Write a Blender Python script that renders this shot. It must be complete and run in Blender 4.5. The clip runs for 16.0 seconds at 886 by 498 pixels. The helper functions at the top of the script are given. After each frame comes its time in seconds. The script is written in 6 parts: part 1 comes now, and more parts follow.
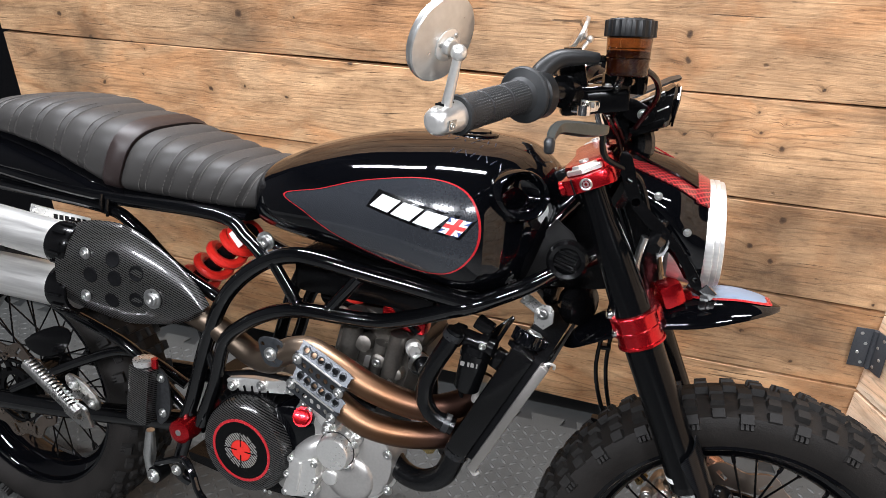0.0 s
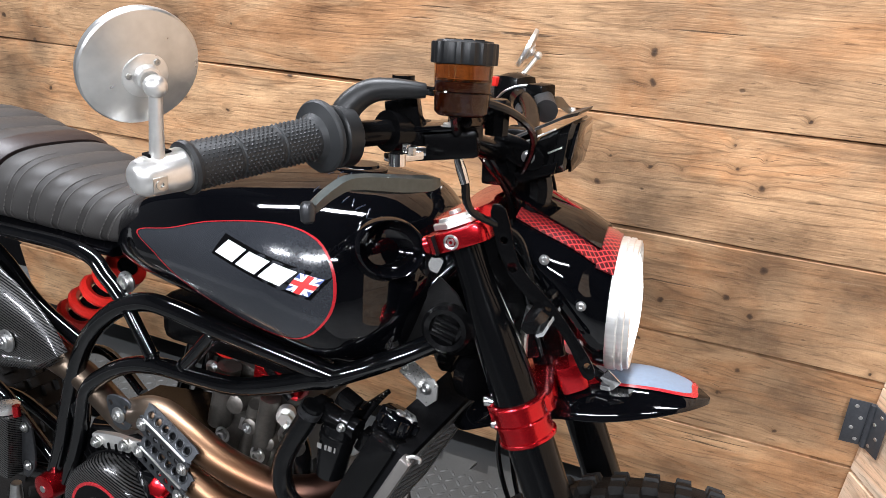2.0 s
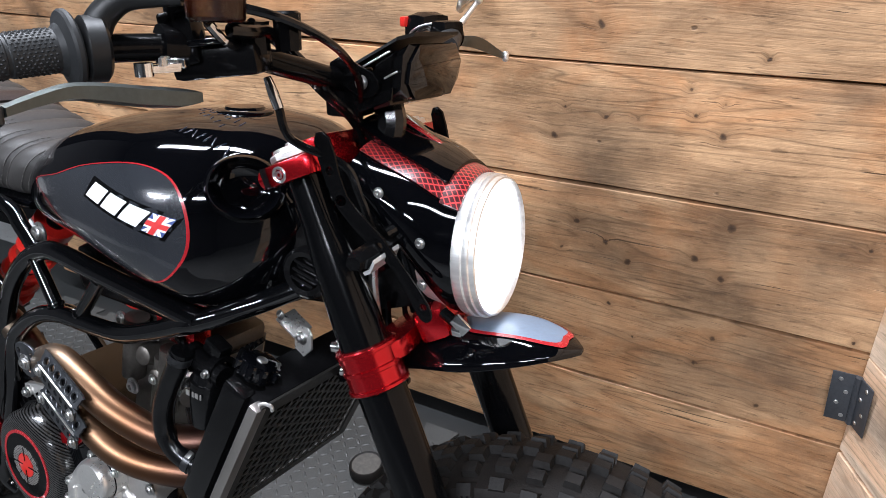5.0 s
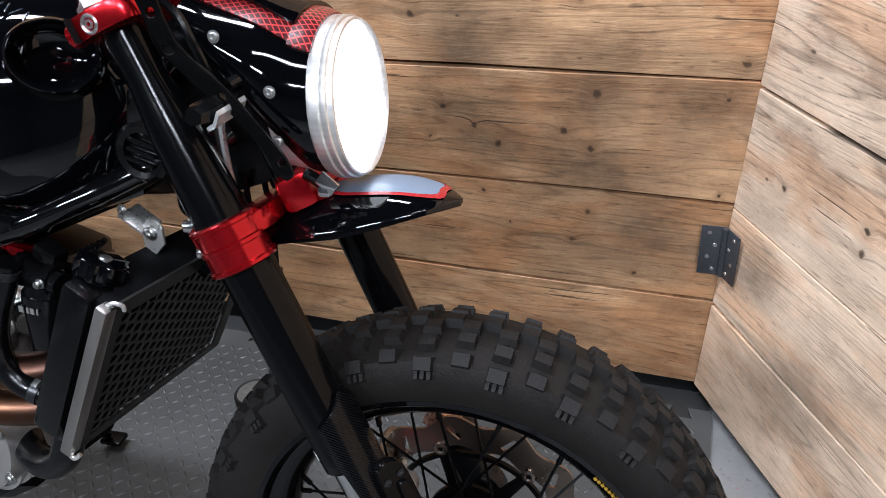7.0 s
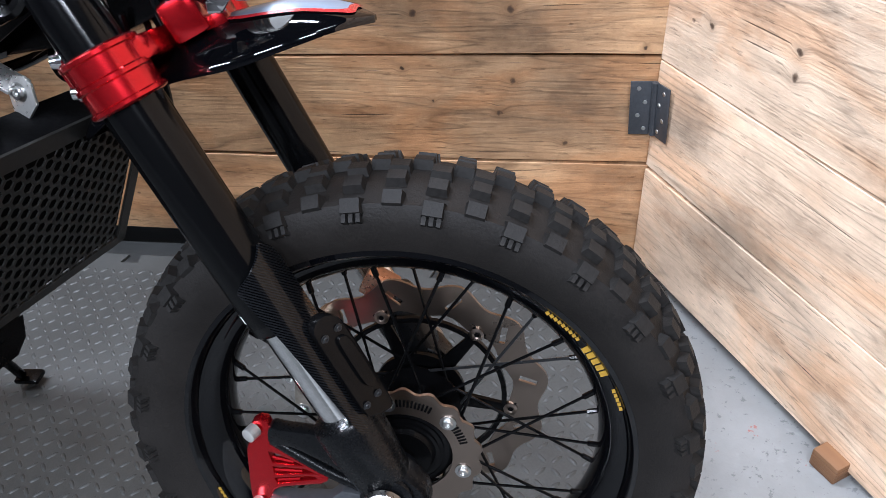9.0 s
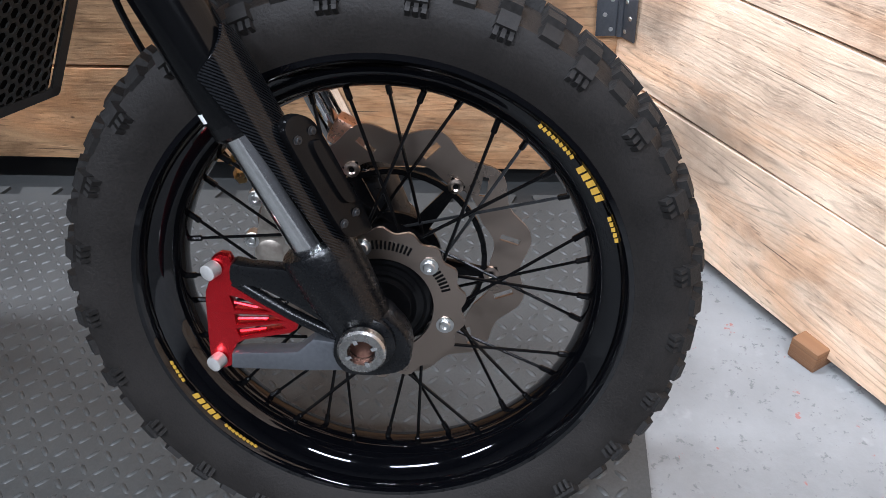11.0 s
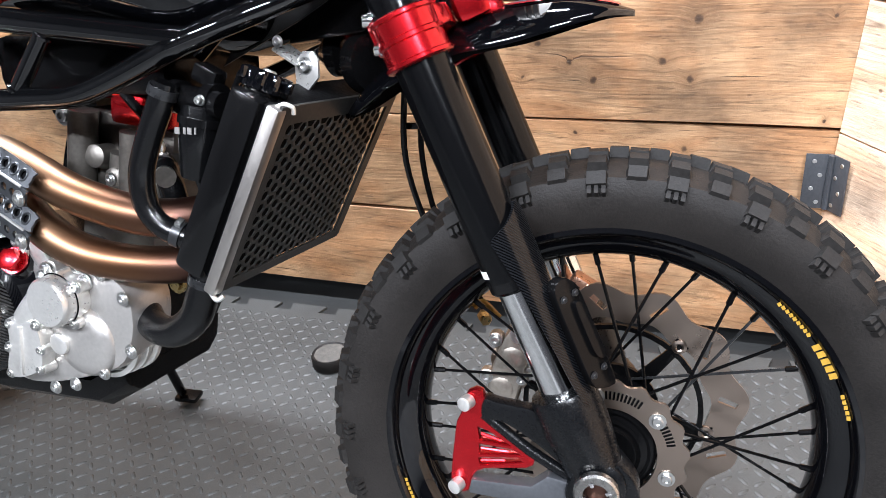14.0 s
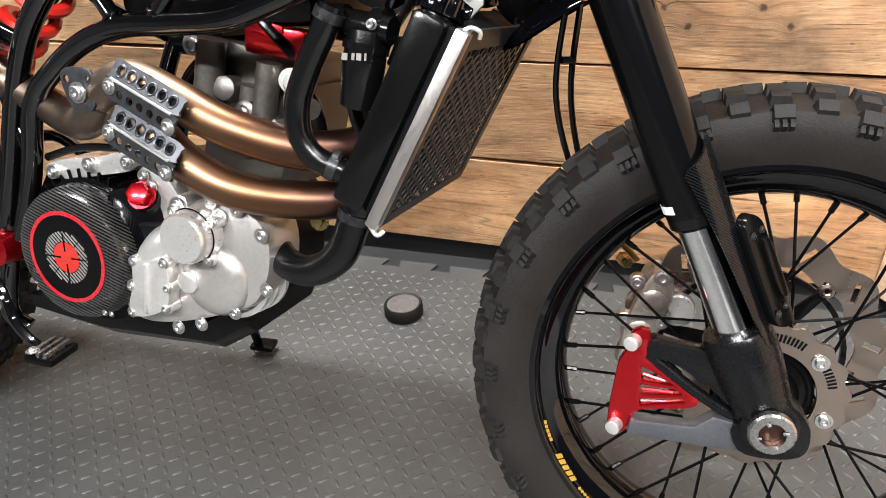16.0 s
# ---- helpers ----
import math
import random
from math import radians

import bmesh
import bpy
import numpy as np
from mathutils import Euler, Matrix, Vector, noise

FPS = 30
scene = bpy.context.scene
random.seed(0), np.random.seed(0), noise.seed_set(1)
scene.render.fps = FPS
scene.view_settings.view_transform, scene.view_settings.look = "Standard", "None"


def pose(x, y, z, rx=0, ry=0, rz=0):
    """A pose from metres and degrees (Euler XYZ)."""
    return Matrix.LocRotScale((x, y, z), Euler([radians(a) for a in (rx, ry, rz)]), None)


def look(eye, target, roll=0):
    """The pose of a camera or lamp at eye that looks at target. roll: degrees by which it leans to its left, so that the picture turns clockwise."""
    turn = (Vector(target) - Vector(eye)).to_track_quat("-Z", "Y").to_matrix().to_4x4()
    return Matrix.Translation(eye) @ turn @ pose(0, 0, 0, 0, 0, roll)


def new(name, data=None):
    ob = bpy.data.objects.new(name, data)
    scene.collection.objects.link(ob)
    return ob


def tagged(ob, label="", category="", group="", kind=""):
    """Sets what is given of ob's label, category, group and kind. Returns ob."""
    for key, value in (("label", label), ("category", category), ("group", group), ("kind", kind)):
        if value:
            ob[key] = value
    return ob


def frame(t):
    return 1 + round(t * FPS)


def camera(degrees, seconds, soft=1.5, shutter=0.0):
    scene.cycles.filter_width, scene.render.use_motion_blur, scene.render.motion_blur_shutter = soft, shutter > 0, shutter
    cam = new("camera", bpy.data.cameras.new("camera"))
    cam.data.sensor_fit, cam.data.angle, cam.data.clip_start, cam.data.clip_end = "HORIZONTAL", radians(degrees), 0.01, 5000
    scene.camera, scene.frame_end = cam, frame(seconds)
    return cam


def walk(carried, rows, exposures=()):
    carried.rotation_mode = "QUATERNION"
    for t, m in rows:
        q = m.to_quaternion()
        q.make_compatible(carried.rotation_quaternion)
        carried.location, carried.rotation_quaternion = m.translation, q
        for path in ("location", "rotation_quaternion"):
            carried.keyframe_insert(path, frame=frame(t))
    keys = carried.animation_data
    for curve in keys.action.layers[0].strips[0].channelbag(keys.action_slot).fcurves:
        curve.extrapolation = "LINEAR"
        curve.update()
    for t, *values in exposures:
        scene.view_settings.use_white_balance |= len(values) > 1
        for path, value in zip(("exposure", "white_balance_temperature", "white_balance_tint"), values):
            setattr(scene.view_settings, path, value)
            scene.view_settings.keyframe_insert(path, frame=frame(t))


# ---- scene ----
cam = camera(62.2, 16.0, 0.8)
PATH = [
    (0, (-0.395, 0.467, 1.31), (-1.024, 2.115, 0.368), -1.5),
    (0.5, (-0.345, 0.515, 1.299), (-1.006, 2.154, 0.362), -1.4),
    (1, (-0.308, 0.597, 1.288), (-0.932, 2.244, 0.34), -0.1),
    (1.5, (-0.28, 0.679, 1.284), (-0.971, 2.311, 0.356), -0.2),
    (2, (-0.253, 0.734, 1.28), (-1.004, 2.338, 0.35), -1.3),
    (2.5, (-0.189, 0.778, 1.274), (-1.074, 2.294, 0.316), -0.2),
    (3, (-0.122, 0.805, 1.27), (-1.155, 2.229, 0.319), -0.6),
    (3.2, (-0.104, 0.812, 1.27), (-1.17, 2.215, 0.323), -1.0),
    (5.3, (-0.037, 0.872, 1.18), (-0.959, 2.368, 0.225), -5.9),
    (5.5, (-0.039, 0.874, 1.169), (-0.914, 2.385, 0.194), -5.8),
    (6, (-0.041, 0.879, 1.141), (-0.825, 2.417, 0.131), -6.3),
    (6.5, (-0.046, 0.879, 1.12), (-0.763, 2.424, 0.072), -6.3),
    (6.9, (-0.048, 0.874, 1.085), (-0.688, 2.432, 0.007), -5.8),
    (7, (-0.047, 0.875, 1.088), (-0.674, 2.421, -0.016), -5.8),
    (7.5, (-0.051, 0.877, 1.057), (-0.605, 2.406, -0.107), -6.3),
    (8, (-0.051, 0.876, 1.027), (-0.56, 2.396, -0.17), -6.6),
    (8.5, (-0.051, 0.871, 0.994), (-0.521, 2.382, -0.228), -7.2),
    (9, (-0.057, 0.867, 0.964), (-0.489, 2.37, -0.283), -7.8),
    (9.5, (-0.058, 0.864, 0.935), (-0.447, 2.364, -0.329), -7.6),
    (10, (-0.066, 0.849, 0.896), (-0.397, 2.344, -0.391), -5.9),
    (10.2, (-0.069, 0.841, 0.87), (-0.394, 2.347, -0.404), -5.8),
    (12.3, (-0.151, 0.743, 0.743), (-0.348, 2.367, -0.408), -2.5),
    (12.5, (-0.151, 0.741, 0.759), (-0.413, 2.38, -0.357), -3.4),
    (13, (-0.162, 0.725, 0.814), (-0.58, 2.391, -0.21), -5.1),
    (13.5, (-0.174, 0.72, 0.855), (-0.751, 2.385, -0.09), -5.5),
    (14, (-0.182, 0.713, 0.865), (-0.845, 2.364, -0.047), -5.7),
    (14.5, (-0.198, 0.697, 0.871), (-0.916, 2.34, -0.014), -5.3),
    (15, (-0.24, 0.68, 0.859), (-0.964, 2.312, -0.041), -4.4),
    (15.5, (-0.294, 0.666, 0.844), (-0.947, 2.312, -0.087), -3.7),
    (16, (-0.358, 0.657, 0.844), (-0.975, 2.276, -0.155), -4.5),
]
EXPOSURES = [(0, 0.02, 5980, 10), (3, 0.06, 5840, 10), (5.5, -0.26, 5680, 10), (7, -0.35, 5600, 10), (8.5, 0.04, 5470, 10), (10, 0.20, 5440, 10), (12.5, 0.42, 5580, 10), (13.5, 0.88, 5620, 10), (14.5, 0.96, 5900, 10), (16, 0.86, 6300, 10)]
walk(cam, [(t, look(eye, target, roll)) for t, eye, target, roll in PATH], EXPOSURES)

# ---- light ----
world = bpy.data.worlds.new("world")
scene.world = world
world.use_nodes = True
world.node_tree.nodes["Background"].inputs[0].default_value = (0.75, 0.85, 1.0, 1)
world.node_tree.nodes["Background"].inputs[1].default_value = 0.012
scene.view_settings.exposure = 0.0


def panel_lamp(x, y, z, length, width, watts, rz=0.0, tint=(1.0, 0.97, 0.95)):
    data = bpy.data.lights.new("ceiling_panel", "AREA")
    data.shape, data.size, data.size_y, data.energy, data.color = "RECTANGLE", length, width, watts, tint
    ob = new("ceiling_panel", data)
    ob.matrix_world = pose(x, y, z, 0, 0, rz)
    return ob


# two rows of long battens: one across the bay, one close over the plank walls
for lx, ly, watts in ((-2.1, -1.0, 98), (-0.75, -1.0, 108), (0.75, -0.9, 98)):
    panel_lamp(lx, ly, 2.6, 0.80, 0.22, watts)
for lx, ly, watts in ((-2.0, 1.74, 60), (-0.75, 1.76, 66)):
    panel_lamp(lx, ly, 2.62, 1.05, 0.14, watts)
panel_lamp(0.62, 0.75, 2.6, 0.80, 0.14, 23, 34)

# ---- building helpers ----
FLOOR = -0.018


def bm_from(verts, faces):
    bm = bmesh.new()
    vs = [bm.verts.new(v) for v in verts]
    for f in faces:
        try:
            bm.faces.new([vs[i] for i in f])
        except ValueError:
            pass
    return bm


def merge(*bms):
    out = bmesh.new()
    for b in bms:
        me = bpy.data.meshes.new("tmp")
        b.to_mesh(me)
        out.from_mesh(me)
        bpy.data.meshes.remove(me)
        b.free()
    return out


def moved(bm, m):
    bm.transform(m)
    return bm


def spline(points, n=6, closed=False):
    p = [Vector(q) for q in points]
    if n <= 1 or len(p) < 3:
        return p
    out = []
    k = len(p)
    for i in range(k if closed else k - 1):
        a, b, c, d = (p[(i - 1) % k], p[i], p[(i + 1) % k], p[(i + 2) % k]) if closed else (p[max(i - 1, 0)], p[i], p[i + 1], p[min(i + 2, k - 1)])
        for j in range(n):
            t = j / n
            out.append(0.5 * ((2 * b) + (c - a) * t + (2 * a - 5 * b + 4 * c - d) * t * t + (3 * b - a - 3 * c + d) * t ** 3))
    if not closed:
        out.append(p[-1])
    return out


def tube(points, r, segs=12, n=6, flat=1.0, cap=True):
    """A round tube along a smooth line; r is one radius, or one for each given point."""
    path = spline(points, n)
    k = len(path)
    if isinstance(r, (int, float)):
        rad = [r] * k
    else:
        rad = [float(np.interp(i * (len(r) - 1) / (k - 1), range(len(r)), r)) for i in range(k)]
    verts, faces = [], []
    tan = [(path[min(i + 1, k - 1)] - path[max(i - 1, 0)]).normalized() for i in range(k)]
    side = tan[0].cross(Vector((0, 0, 1)))
    if side.length < 0.1:
        side = tan[0].cross(Vector((0, 1, 0)))
    side.normalize()
    for i in range(k):
        side = (side - tan[i] * side.dot(tan[i])).normalized()
        up = tan[i].cross(side)
        for j in range(segs):
            a = 2 * math.pi * j / segs
            verts.append(path[i] + rad[i] * (math.cos(a) * side * flat + math.sin(a) * up))
    for i in range(k - 1):
        for j in range(segs):
            a, b = i * segs + j, i * segs + (j + 1) % segs
            faces.append((a, b, b + segs, a + segs))
    if cap:
        faces.append(tuple(reversed(range(segs))))
        faces.append(tuple(range((k - 1) * segs, k * segs)))
    bm = bm_from(verts, faces)
    bmesh.ops.recalc_face_normals(bm, faces=bm.faces)
    return bm


def lathe(profile, segs=32, closed=False, arc=(0, 360)):
    """Turned about the y axis; profile rows are (y, radius)."""
    full = arc[1] - arc[0] >= 359.9
    cols = segs if full else segs + 1
    verts, faces, k = [], [], len(profile)
    for j in range(cols):
        a = radians(arc[0] + (arc[1] - arc[0]) * j / segs)
        for y, r in profile:
            verts.append((r * math.cos(a), y, r * math.sin(a)))
    rows = k if closed else k - 1
    for j in range(segs):
        for i in range(rows):
            a, b = j * k + i, j * k + (i + 1) % k
            c, d = ((j + 1) % cols) * k + (i + 1) % k, ((j + 1) % cols) * k + i
            faces.append((a, b, c, d))
    bm = bm_from(verts, faces)
    bmesh.ops.remove_doubles(bm, verts=bm.verts, dist=1e-6)
    bmesh.ops.recalc_face_normals(bm, faces=bm.faces)
    return bm


def solid(profile, segs=32):
    """A turned solid about the y axis, closed at both ends."""
    return lathe([(profile[0][0], 0.0)] + list(profile) + [(profile[-1][0], 0.0)], segs)


def box(x, y, z, bevel=0.0, at=(0, 0, 0), turn=(0, 0, 0)):
    bm = bmesh.new()
    bmesh.ops.create_cube(bm, size=1)
    bmesh.ops.scale(bm, vec=(x, y, z), verts=bm.verts)
    if bevel:
        bmesh.ops.bevel(bm, geom=list(bm.edges), offset=bevel, segments=2, affect="EDGES", profile=0.6)
    bm.transform(pose(*at, *turn))
    return bm


def plate(outline, thick, bevel=0.0, holes=()):
    """A plate in the xz plane, its thickness about y = 0."""
    bm = bmesh.new()
    if holes:
        edges = []
        for ring in [outline, *holes]:
            vs = [bm.verts.new((x, -thick / 2, z)) for x, z in ring]
            edges += [bm.edges.new((vs[i], vs[(i + 1) % len(vs)])) for i in range(len(vs))]
        bmesh.ops.triangle_fill(bm, use_beauty=True, use_dissolve=False, edges=edges)
    else:
        bm.faces.new([bm.verts.new((x, -thick / 2, z)) for x, z in outline])
    got = bmesh.ops.extrude_face_region(bm, geom=list(bm.faces))
    bmesh.ops.translate(bm, vec=(0, thick, 0), verts=[g for g in got["geom"] if isinstance(g, bmesh.types.BMVert)])
    bmesh.ops.recalc_face_normals(bm, faces=bm.faces)
    if bevel:
        es = [e for e in bm.edges if e.calc_face_angle(0) > 0.7]
        bmesh.ops.bevel(bm, geom=es, offset=bevel, segments=2, affect="EDGES", profile=0.6)
    return bm


def loft(sections, caps=True):
    """Skins rings of the same number of points."""
    k = len(sections[0])
    verts = [v for s in sections for v in s]
    faces = []
    for i in range(len(sections) - 1):
        for j in range(k):
            a, b = i * k + j, i * k + (j + 1) % k
            faces.append((a, b, b + k, a + k))
    if caps:
        faces.append(tuple(reversed(range(k))))
        faces.append(tuple(range((len(sections) - 1) * k, len(sections) * k)))
    bm = bm_from(verts, faces)
    bmesh.ops.recalc_face_normals(bm, faces=bm.faces)
    return bm


def circle(x, z, r, n=16):
    return [(x + r * math.cos(2 * math.pi * i / n), z + r * math.sin(2 * math.pi * i / n)) for i in range(n)]


def rounded(pts, n=5):
    """A smooth closed outline through 2D points."""
    return [(q.x, q.y) for q in spline([(a, b, 0) for a, b in pts], n, closed=True)]


def mesh_of(name, bm, material, smooth=35):
    me = bpy.data.meshes.new(name)
    bm.to_mesh(me)
    bm.free()
    me.materials.append(material)
    if smooth:
        me.polygons.foreach_set("use_smooth", [True] * len(me.polygons))
        me.set_sharp_from_angle(angle=radians(smooth))
    return me


def part(name, bm, material, parent=None, label="", m=None, smooth=35):
    """Links a bmesh, or a mesh already made, as one object under a thing or a part."""
    me = bm if isinstance(bm, bpy.types.Mesh) else mesh_of(name, bm, material, smooth)
    ob = new(name, me)
    if parent:
        ob.parent = parent
    if m is not None:
        ob.matrix_basis = m
    if label:
        ob["label"] = label
    return ob

# ---- materials ----
def material(name):
    mat = bpy.data.materials.new(name)
    mat.use_nodes = True
    return mat, mat.node_tree, mat.node_tree.nodes["Principled BSDF"]


def node(tree, kind, **inputs):
    n = tree.nodes.new(kind)
    for key, value in inputs.items():
        n.inputs[key.replace("_", " ")].default_value = value
    return n


def ramp(tree, stops):
    n = tree.nodes.new("ShaderNodeValToRGB")
    e = n.color_ramp.elements
    while len(e) < len(stops):
        e.new(0.5)
    for el, (p, c) in zip(e, stops):
        el.position, el.color = p, (c if isinstance(c, tuple) else (c, c, c)) + (1,)
    return n


def coords(tree, scale=(1, 1, 1)):
    tc = tree.nodes.new("ShaderNodeTexCoord")
    mp = tree.nodes.new("ShaderNodeMapping")
    mp.inputs["Scale"].default_value = scale
    tree.links.new(tc.outputs["Object"], mp.inputs["Vector"])
    return mp


def paint(name, color, rough=0.4, metal=0.0, coat=0.0, grain=220.0, vary=0.18, bump=0.05, stain=9.0, stretch=(1, 1, 1), coat_rough=0.03, spec=0.5):
    """A surface with fine grain and larger stains in its colour, gloss and relief."""
    mat, tree, b = material(name)
    mp = coords(tree, stretch)
    fine, wide = node(tree, "ShaderNodeTexNoise", Scale=grain, Detail=4.0), node(tree, "ShaderNodeTexNoise", Scale=stain, Detail=3.0)
    mix = tree.nodes.new("ShaderNodeMath")
    mix.operation = "ADD"
    for n, k in ((fine, 0), (wide, 1)):
        tree.links.new(mp.outputs[0], n.inputs["Vector"])
        tree.links.new(n.outputs[0], mix.inputs[k])
    lo, hi = tuple(c * (1 - vary) for c in color), tuple(min(1, c * (1 + vary)) for c in color)
    half = tree.nodes.new("ShaderNodeMath")
    half.operation = "MULTIPLY"
    half.inputs[1].default_value = 0.5
    tree.links.new(mix.outputs[0], half.inputs[0])
    cr = ramp(tree, [(0.3, lo), (0.7, hi)])
    tree.links.new(half.outputs[0], cr.inputs[0])
    tree.links.new(cr.outputs[0], b.inputs["Base Color"])
    rr = ramp(tree, [(0.3, max(0.02, rough * 0.8)), (0.7, min(1, rough * 1.25))])
    tree.links.new(half.outputs[0], rr.inputs[0])
    tree.links.new(rr.outputs[0], b.inputs["Roughness"])
    b.inputs["Metallic"].default_value = metal
    b.inputs["Specular IOR Level"].default_value = spec
    b.inputs["Coat Weight"].default_value = coat
    b.inputs["Coat Roughness"].default_value = coat_rough
    if bump:
        bp = node(tree, "ShaderNodeBump", Strength=bump, Distance=0.002)
        tree.links.new(fine.outputs[0], bp.inputs["Height"])
        tree.links.new(bp.outputs[0], b.inputs["Normal"])
    return mat


def wood(name, light, dark, weather, knots=(), smudges=(), orange=0.0):
    """Reclaimed softwood boards: short grain along x, flecks, mottling, knots and grey smudges where they lie."""
    mat, tree, b = material(name)
    link = tree.links.new
    tc = tree.nodes.new("ShaderNodeTexCoord")
    info = tree.nodes.new("ShaderNodeObjectInfo")
    geo = tree.nodes.new("ShaderNodeNewGeometry")
    shift = tree.nodes.new("ShaderNodeVectorMath")
    shift.operation = "MULTIPLY_ADD"
    link(info.outputs["Random"], shift.inputs[0])
    shift.inputs[1].default_value = (31.0, 0.0, 17.0)
    link(tc.outputs["Object"], shift.inputs[2])

    def mapped(scale, source=None):
        mp = tree.nodes.new("ShaderNodeMapping")
        mp.inputs["Scale"].default_value = scale
        link((source or shift).outputs[0], mp.inputs["Vector"])
        return mp

    def noisy(scale, detail=4.0, rough=0.6, source=None, twist=0.0):
        n = node(tree, "ShaderNodeTexNoise", Scale=1.0, Detail=detail, Roughness=rough, Distortion=twist)
        link(mapped(scale, source).outputs[0], n.inputs["Vector"])
        return n

    def blend(fac, a, c, mode="MIX"):
        m = tree.nodes.new("ShaderNodeMix")
        m.data_type, m.blend_type = "RGBA", mode
        if isinstance(fac, float):
            m.inputs["Factor"].default_value = fac
        else:
            link(fac, m.inputs["Factor"])
        for key, v in (("A", a), ("B", c)):
            if isinstance(v, tuple):
                m.inputs[key].default_value = (*v, 1)
            else:
                link(v, m.inputs[key])
        return m.outputs["Result"]

    def calc(op, p, q):
        m = tree.nodes.new("ShaderNodeMath")
        m.operation = op
        for k, v in ((0, p), (1, q)):
            if isinstance(v, (int, float)):
                m.inputs[k].default_value = v
            else:
                link(v, m.inputs[k])
        return m.outputs[0]

    def curve(value, *stops):
        r = ramp(tree, stops)
        link(value, r.inputs[0])
        return r.outputs[0]

    # the place on the wall, made uneven, and its nearness to the listed spots in their own radii
    wob = node(tree, "ShaderNodeTexNoise", Scale=70.0, Detail=3.0)
    link(geo.outputs["Position"], wob.inputs["Vector"])

    def near(spots, uneven):
        wv = tree.nodes.new("ShaderNodeVectorMath")
        wv.operation = "MULTIPLY_ADD"
        link(wob.outputs["Color"], wv.inputs[0])
        wv.inputs[1].default_value = (uneven, uneven, uneven)
        link(geo.outputs["Position"], wv.inputs[2])
        best = 9.0
        for x, y, z, r in spots:
            d = tree.nodes.new("ShaderNodeVectorMath")
            d.operation = "DISTANCE"
            link(wv.outputs[0], d.inputs[0])
            d.inputs[1].default_value = (x + uneven / 2, y + uneven / 2, z + uneven / 2)
            best = calc("MINIMUM", best, calc("DIVIDE", d.outputs["Value"], r))
        return best

    knot = near(knots, 0.012) if knots else 9.0
    kfac = calc("DIVIDE", knot, 4.0)
    ha = curve(kfac, (0.12, 1.0), (0.30, 0.5), (0.75, 0.0))
    # the grain runs along the board, waves slowly and parts round the knots
    wave = noisy((1.3, 0.0, 3.0), 2.0, 0.5)
    comb = tree.nodes.new("ShaderNodeCombineXYZ")
    link(calc("ADD", calc("MULTIPLY", wave.outputs[0], 0.06), calc("MULTIPLY", ha, 0.010)), comb.inputs[2])
    warped = tree.nodes.new("ShaderNodeVectorMath")
    warped.operation = "ADD"
    link(shift.outputs[0], warped.inputs[0])
    link(comb.outputs[0], warped.inputs[1])
    grain = noisy((5.0, 0.0, 22.0), 8.0, 0.76, warped, 0.7)
    fibre = noisy((9.0, 0.0, 240.0), 4.0, 0.7, warped)
    fleck = noisy((22.0, 0.0, 150.0), 3.0, 0.6, warped)
    crack = noisy((3.6, 0.0, 150.0), 2.0, 0.5, warped)
    stain_early = noisy((2.6, 0.0, 6.0), 3.0, 0.5)
    rings = noisy((0.42, 0.0, 6.0), 3.0, 0.5, warped, 0.1)
    ring = curve(calc("FRACT", calc("MULTIPLY", rings.outputs[0], 30.0), 0.0), (0.0, 0.42), (0.10, 0.80), (0.32, 1.0), (0.88, 0.97), (1.0, 0.42))
    mottle = noisy((6.0, 0.0, 11.0), 7.0, 0.68)
    mid = tuple((p * 0.4 + q * 0.6) for p, q in zip(dark, light))
    out = curve(grain.outputs[0], (0.20, dark), (0.40, mid), (0.56, light), (0.74, tuple(min(1, q * 1.15) for q in light)))
    out = blend(0.75, out, curve(mottle.outputs[0], (0.32, (0.42, 0.37, 0.33)), (0.46, (0.86, 0.83, 0.80)), (0.64, (1.20, 1.18, 1.15))), "MULTIPLY")
    out = blend(curve(stain_early.outputs[0], (0.36, 0.22), (0.60, 0.80)), out, ring, "MULTIPLY")
    out = blend(0.20, out, curve(fibre.outputs[0], (0.34, 0.45), (0.52, 1.0)), "MULTIPLY")
    out = blend(0.46, out, curve(fleck.outputs[0], (0.335, 0.12), (0.40, 1.0)), "MULTIPLY")
    line = curve(crack.outputs[0], (0.290, 0.0), (0.312, 1.0))
    out = blend(0.72, out, line, "MULTIPLY")
    # resin-red patches of uneven outline
    warm = noisy((3.4, 0.0, 7.5), 5.0, 0.62, None, 0.8)
    out = blend(curve(warm.outputs[0], (0.46, 0.0), (0.62, 0.75)), out, (0.90, 0.72, 0.58), "MULTIPLY")
    # weathered patches, and the tone of each board
    stain = noisy((2.2, 0.0, 5.0), 6.0, 0.7)
    out = blend(curve(stain.outputs[0], (0.52, 0.0), (0.70, 0.62)), out, weather)
    hsv = tree.nodes.new("ShaderNodeHueSaturation")
    link(curve(info.outputs["Random"], (0.0, 0.88), (1.0, 1.10)), hsv.inputs["Value"])
    link(out, hsv.inputs["Color"])
    out = hsv.outputs[0]
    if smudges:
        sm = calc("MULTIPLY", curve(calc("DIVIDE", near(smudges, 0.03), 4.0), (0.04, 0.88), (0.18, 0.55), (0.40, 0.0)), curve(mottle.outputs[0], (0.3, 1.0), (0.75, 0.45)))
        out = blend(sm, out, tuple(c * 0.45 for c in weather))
    out = blend(calc("MULTIPLY", ha, 0.62), out, tuple(c * 0.55 for c in dark))
    out = blend(curve(kfac, (0.05, 0.95), (0.13, 0.72), (0.20, 0.0)), out, (0.045, 0.026, 0.016))
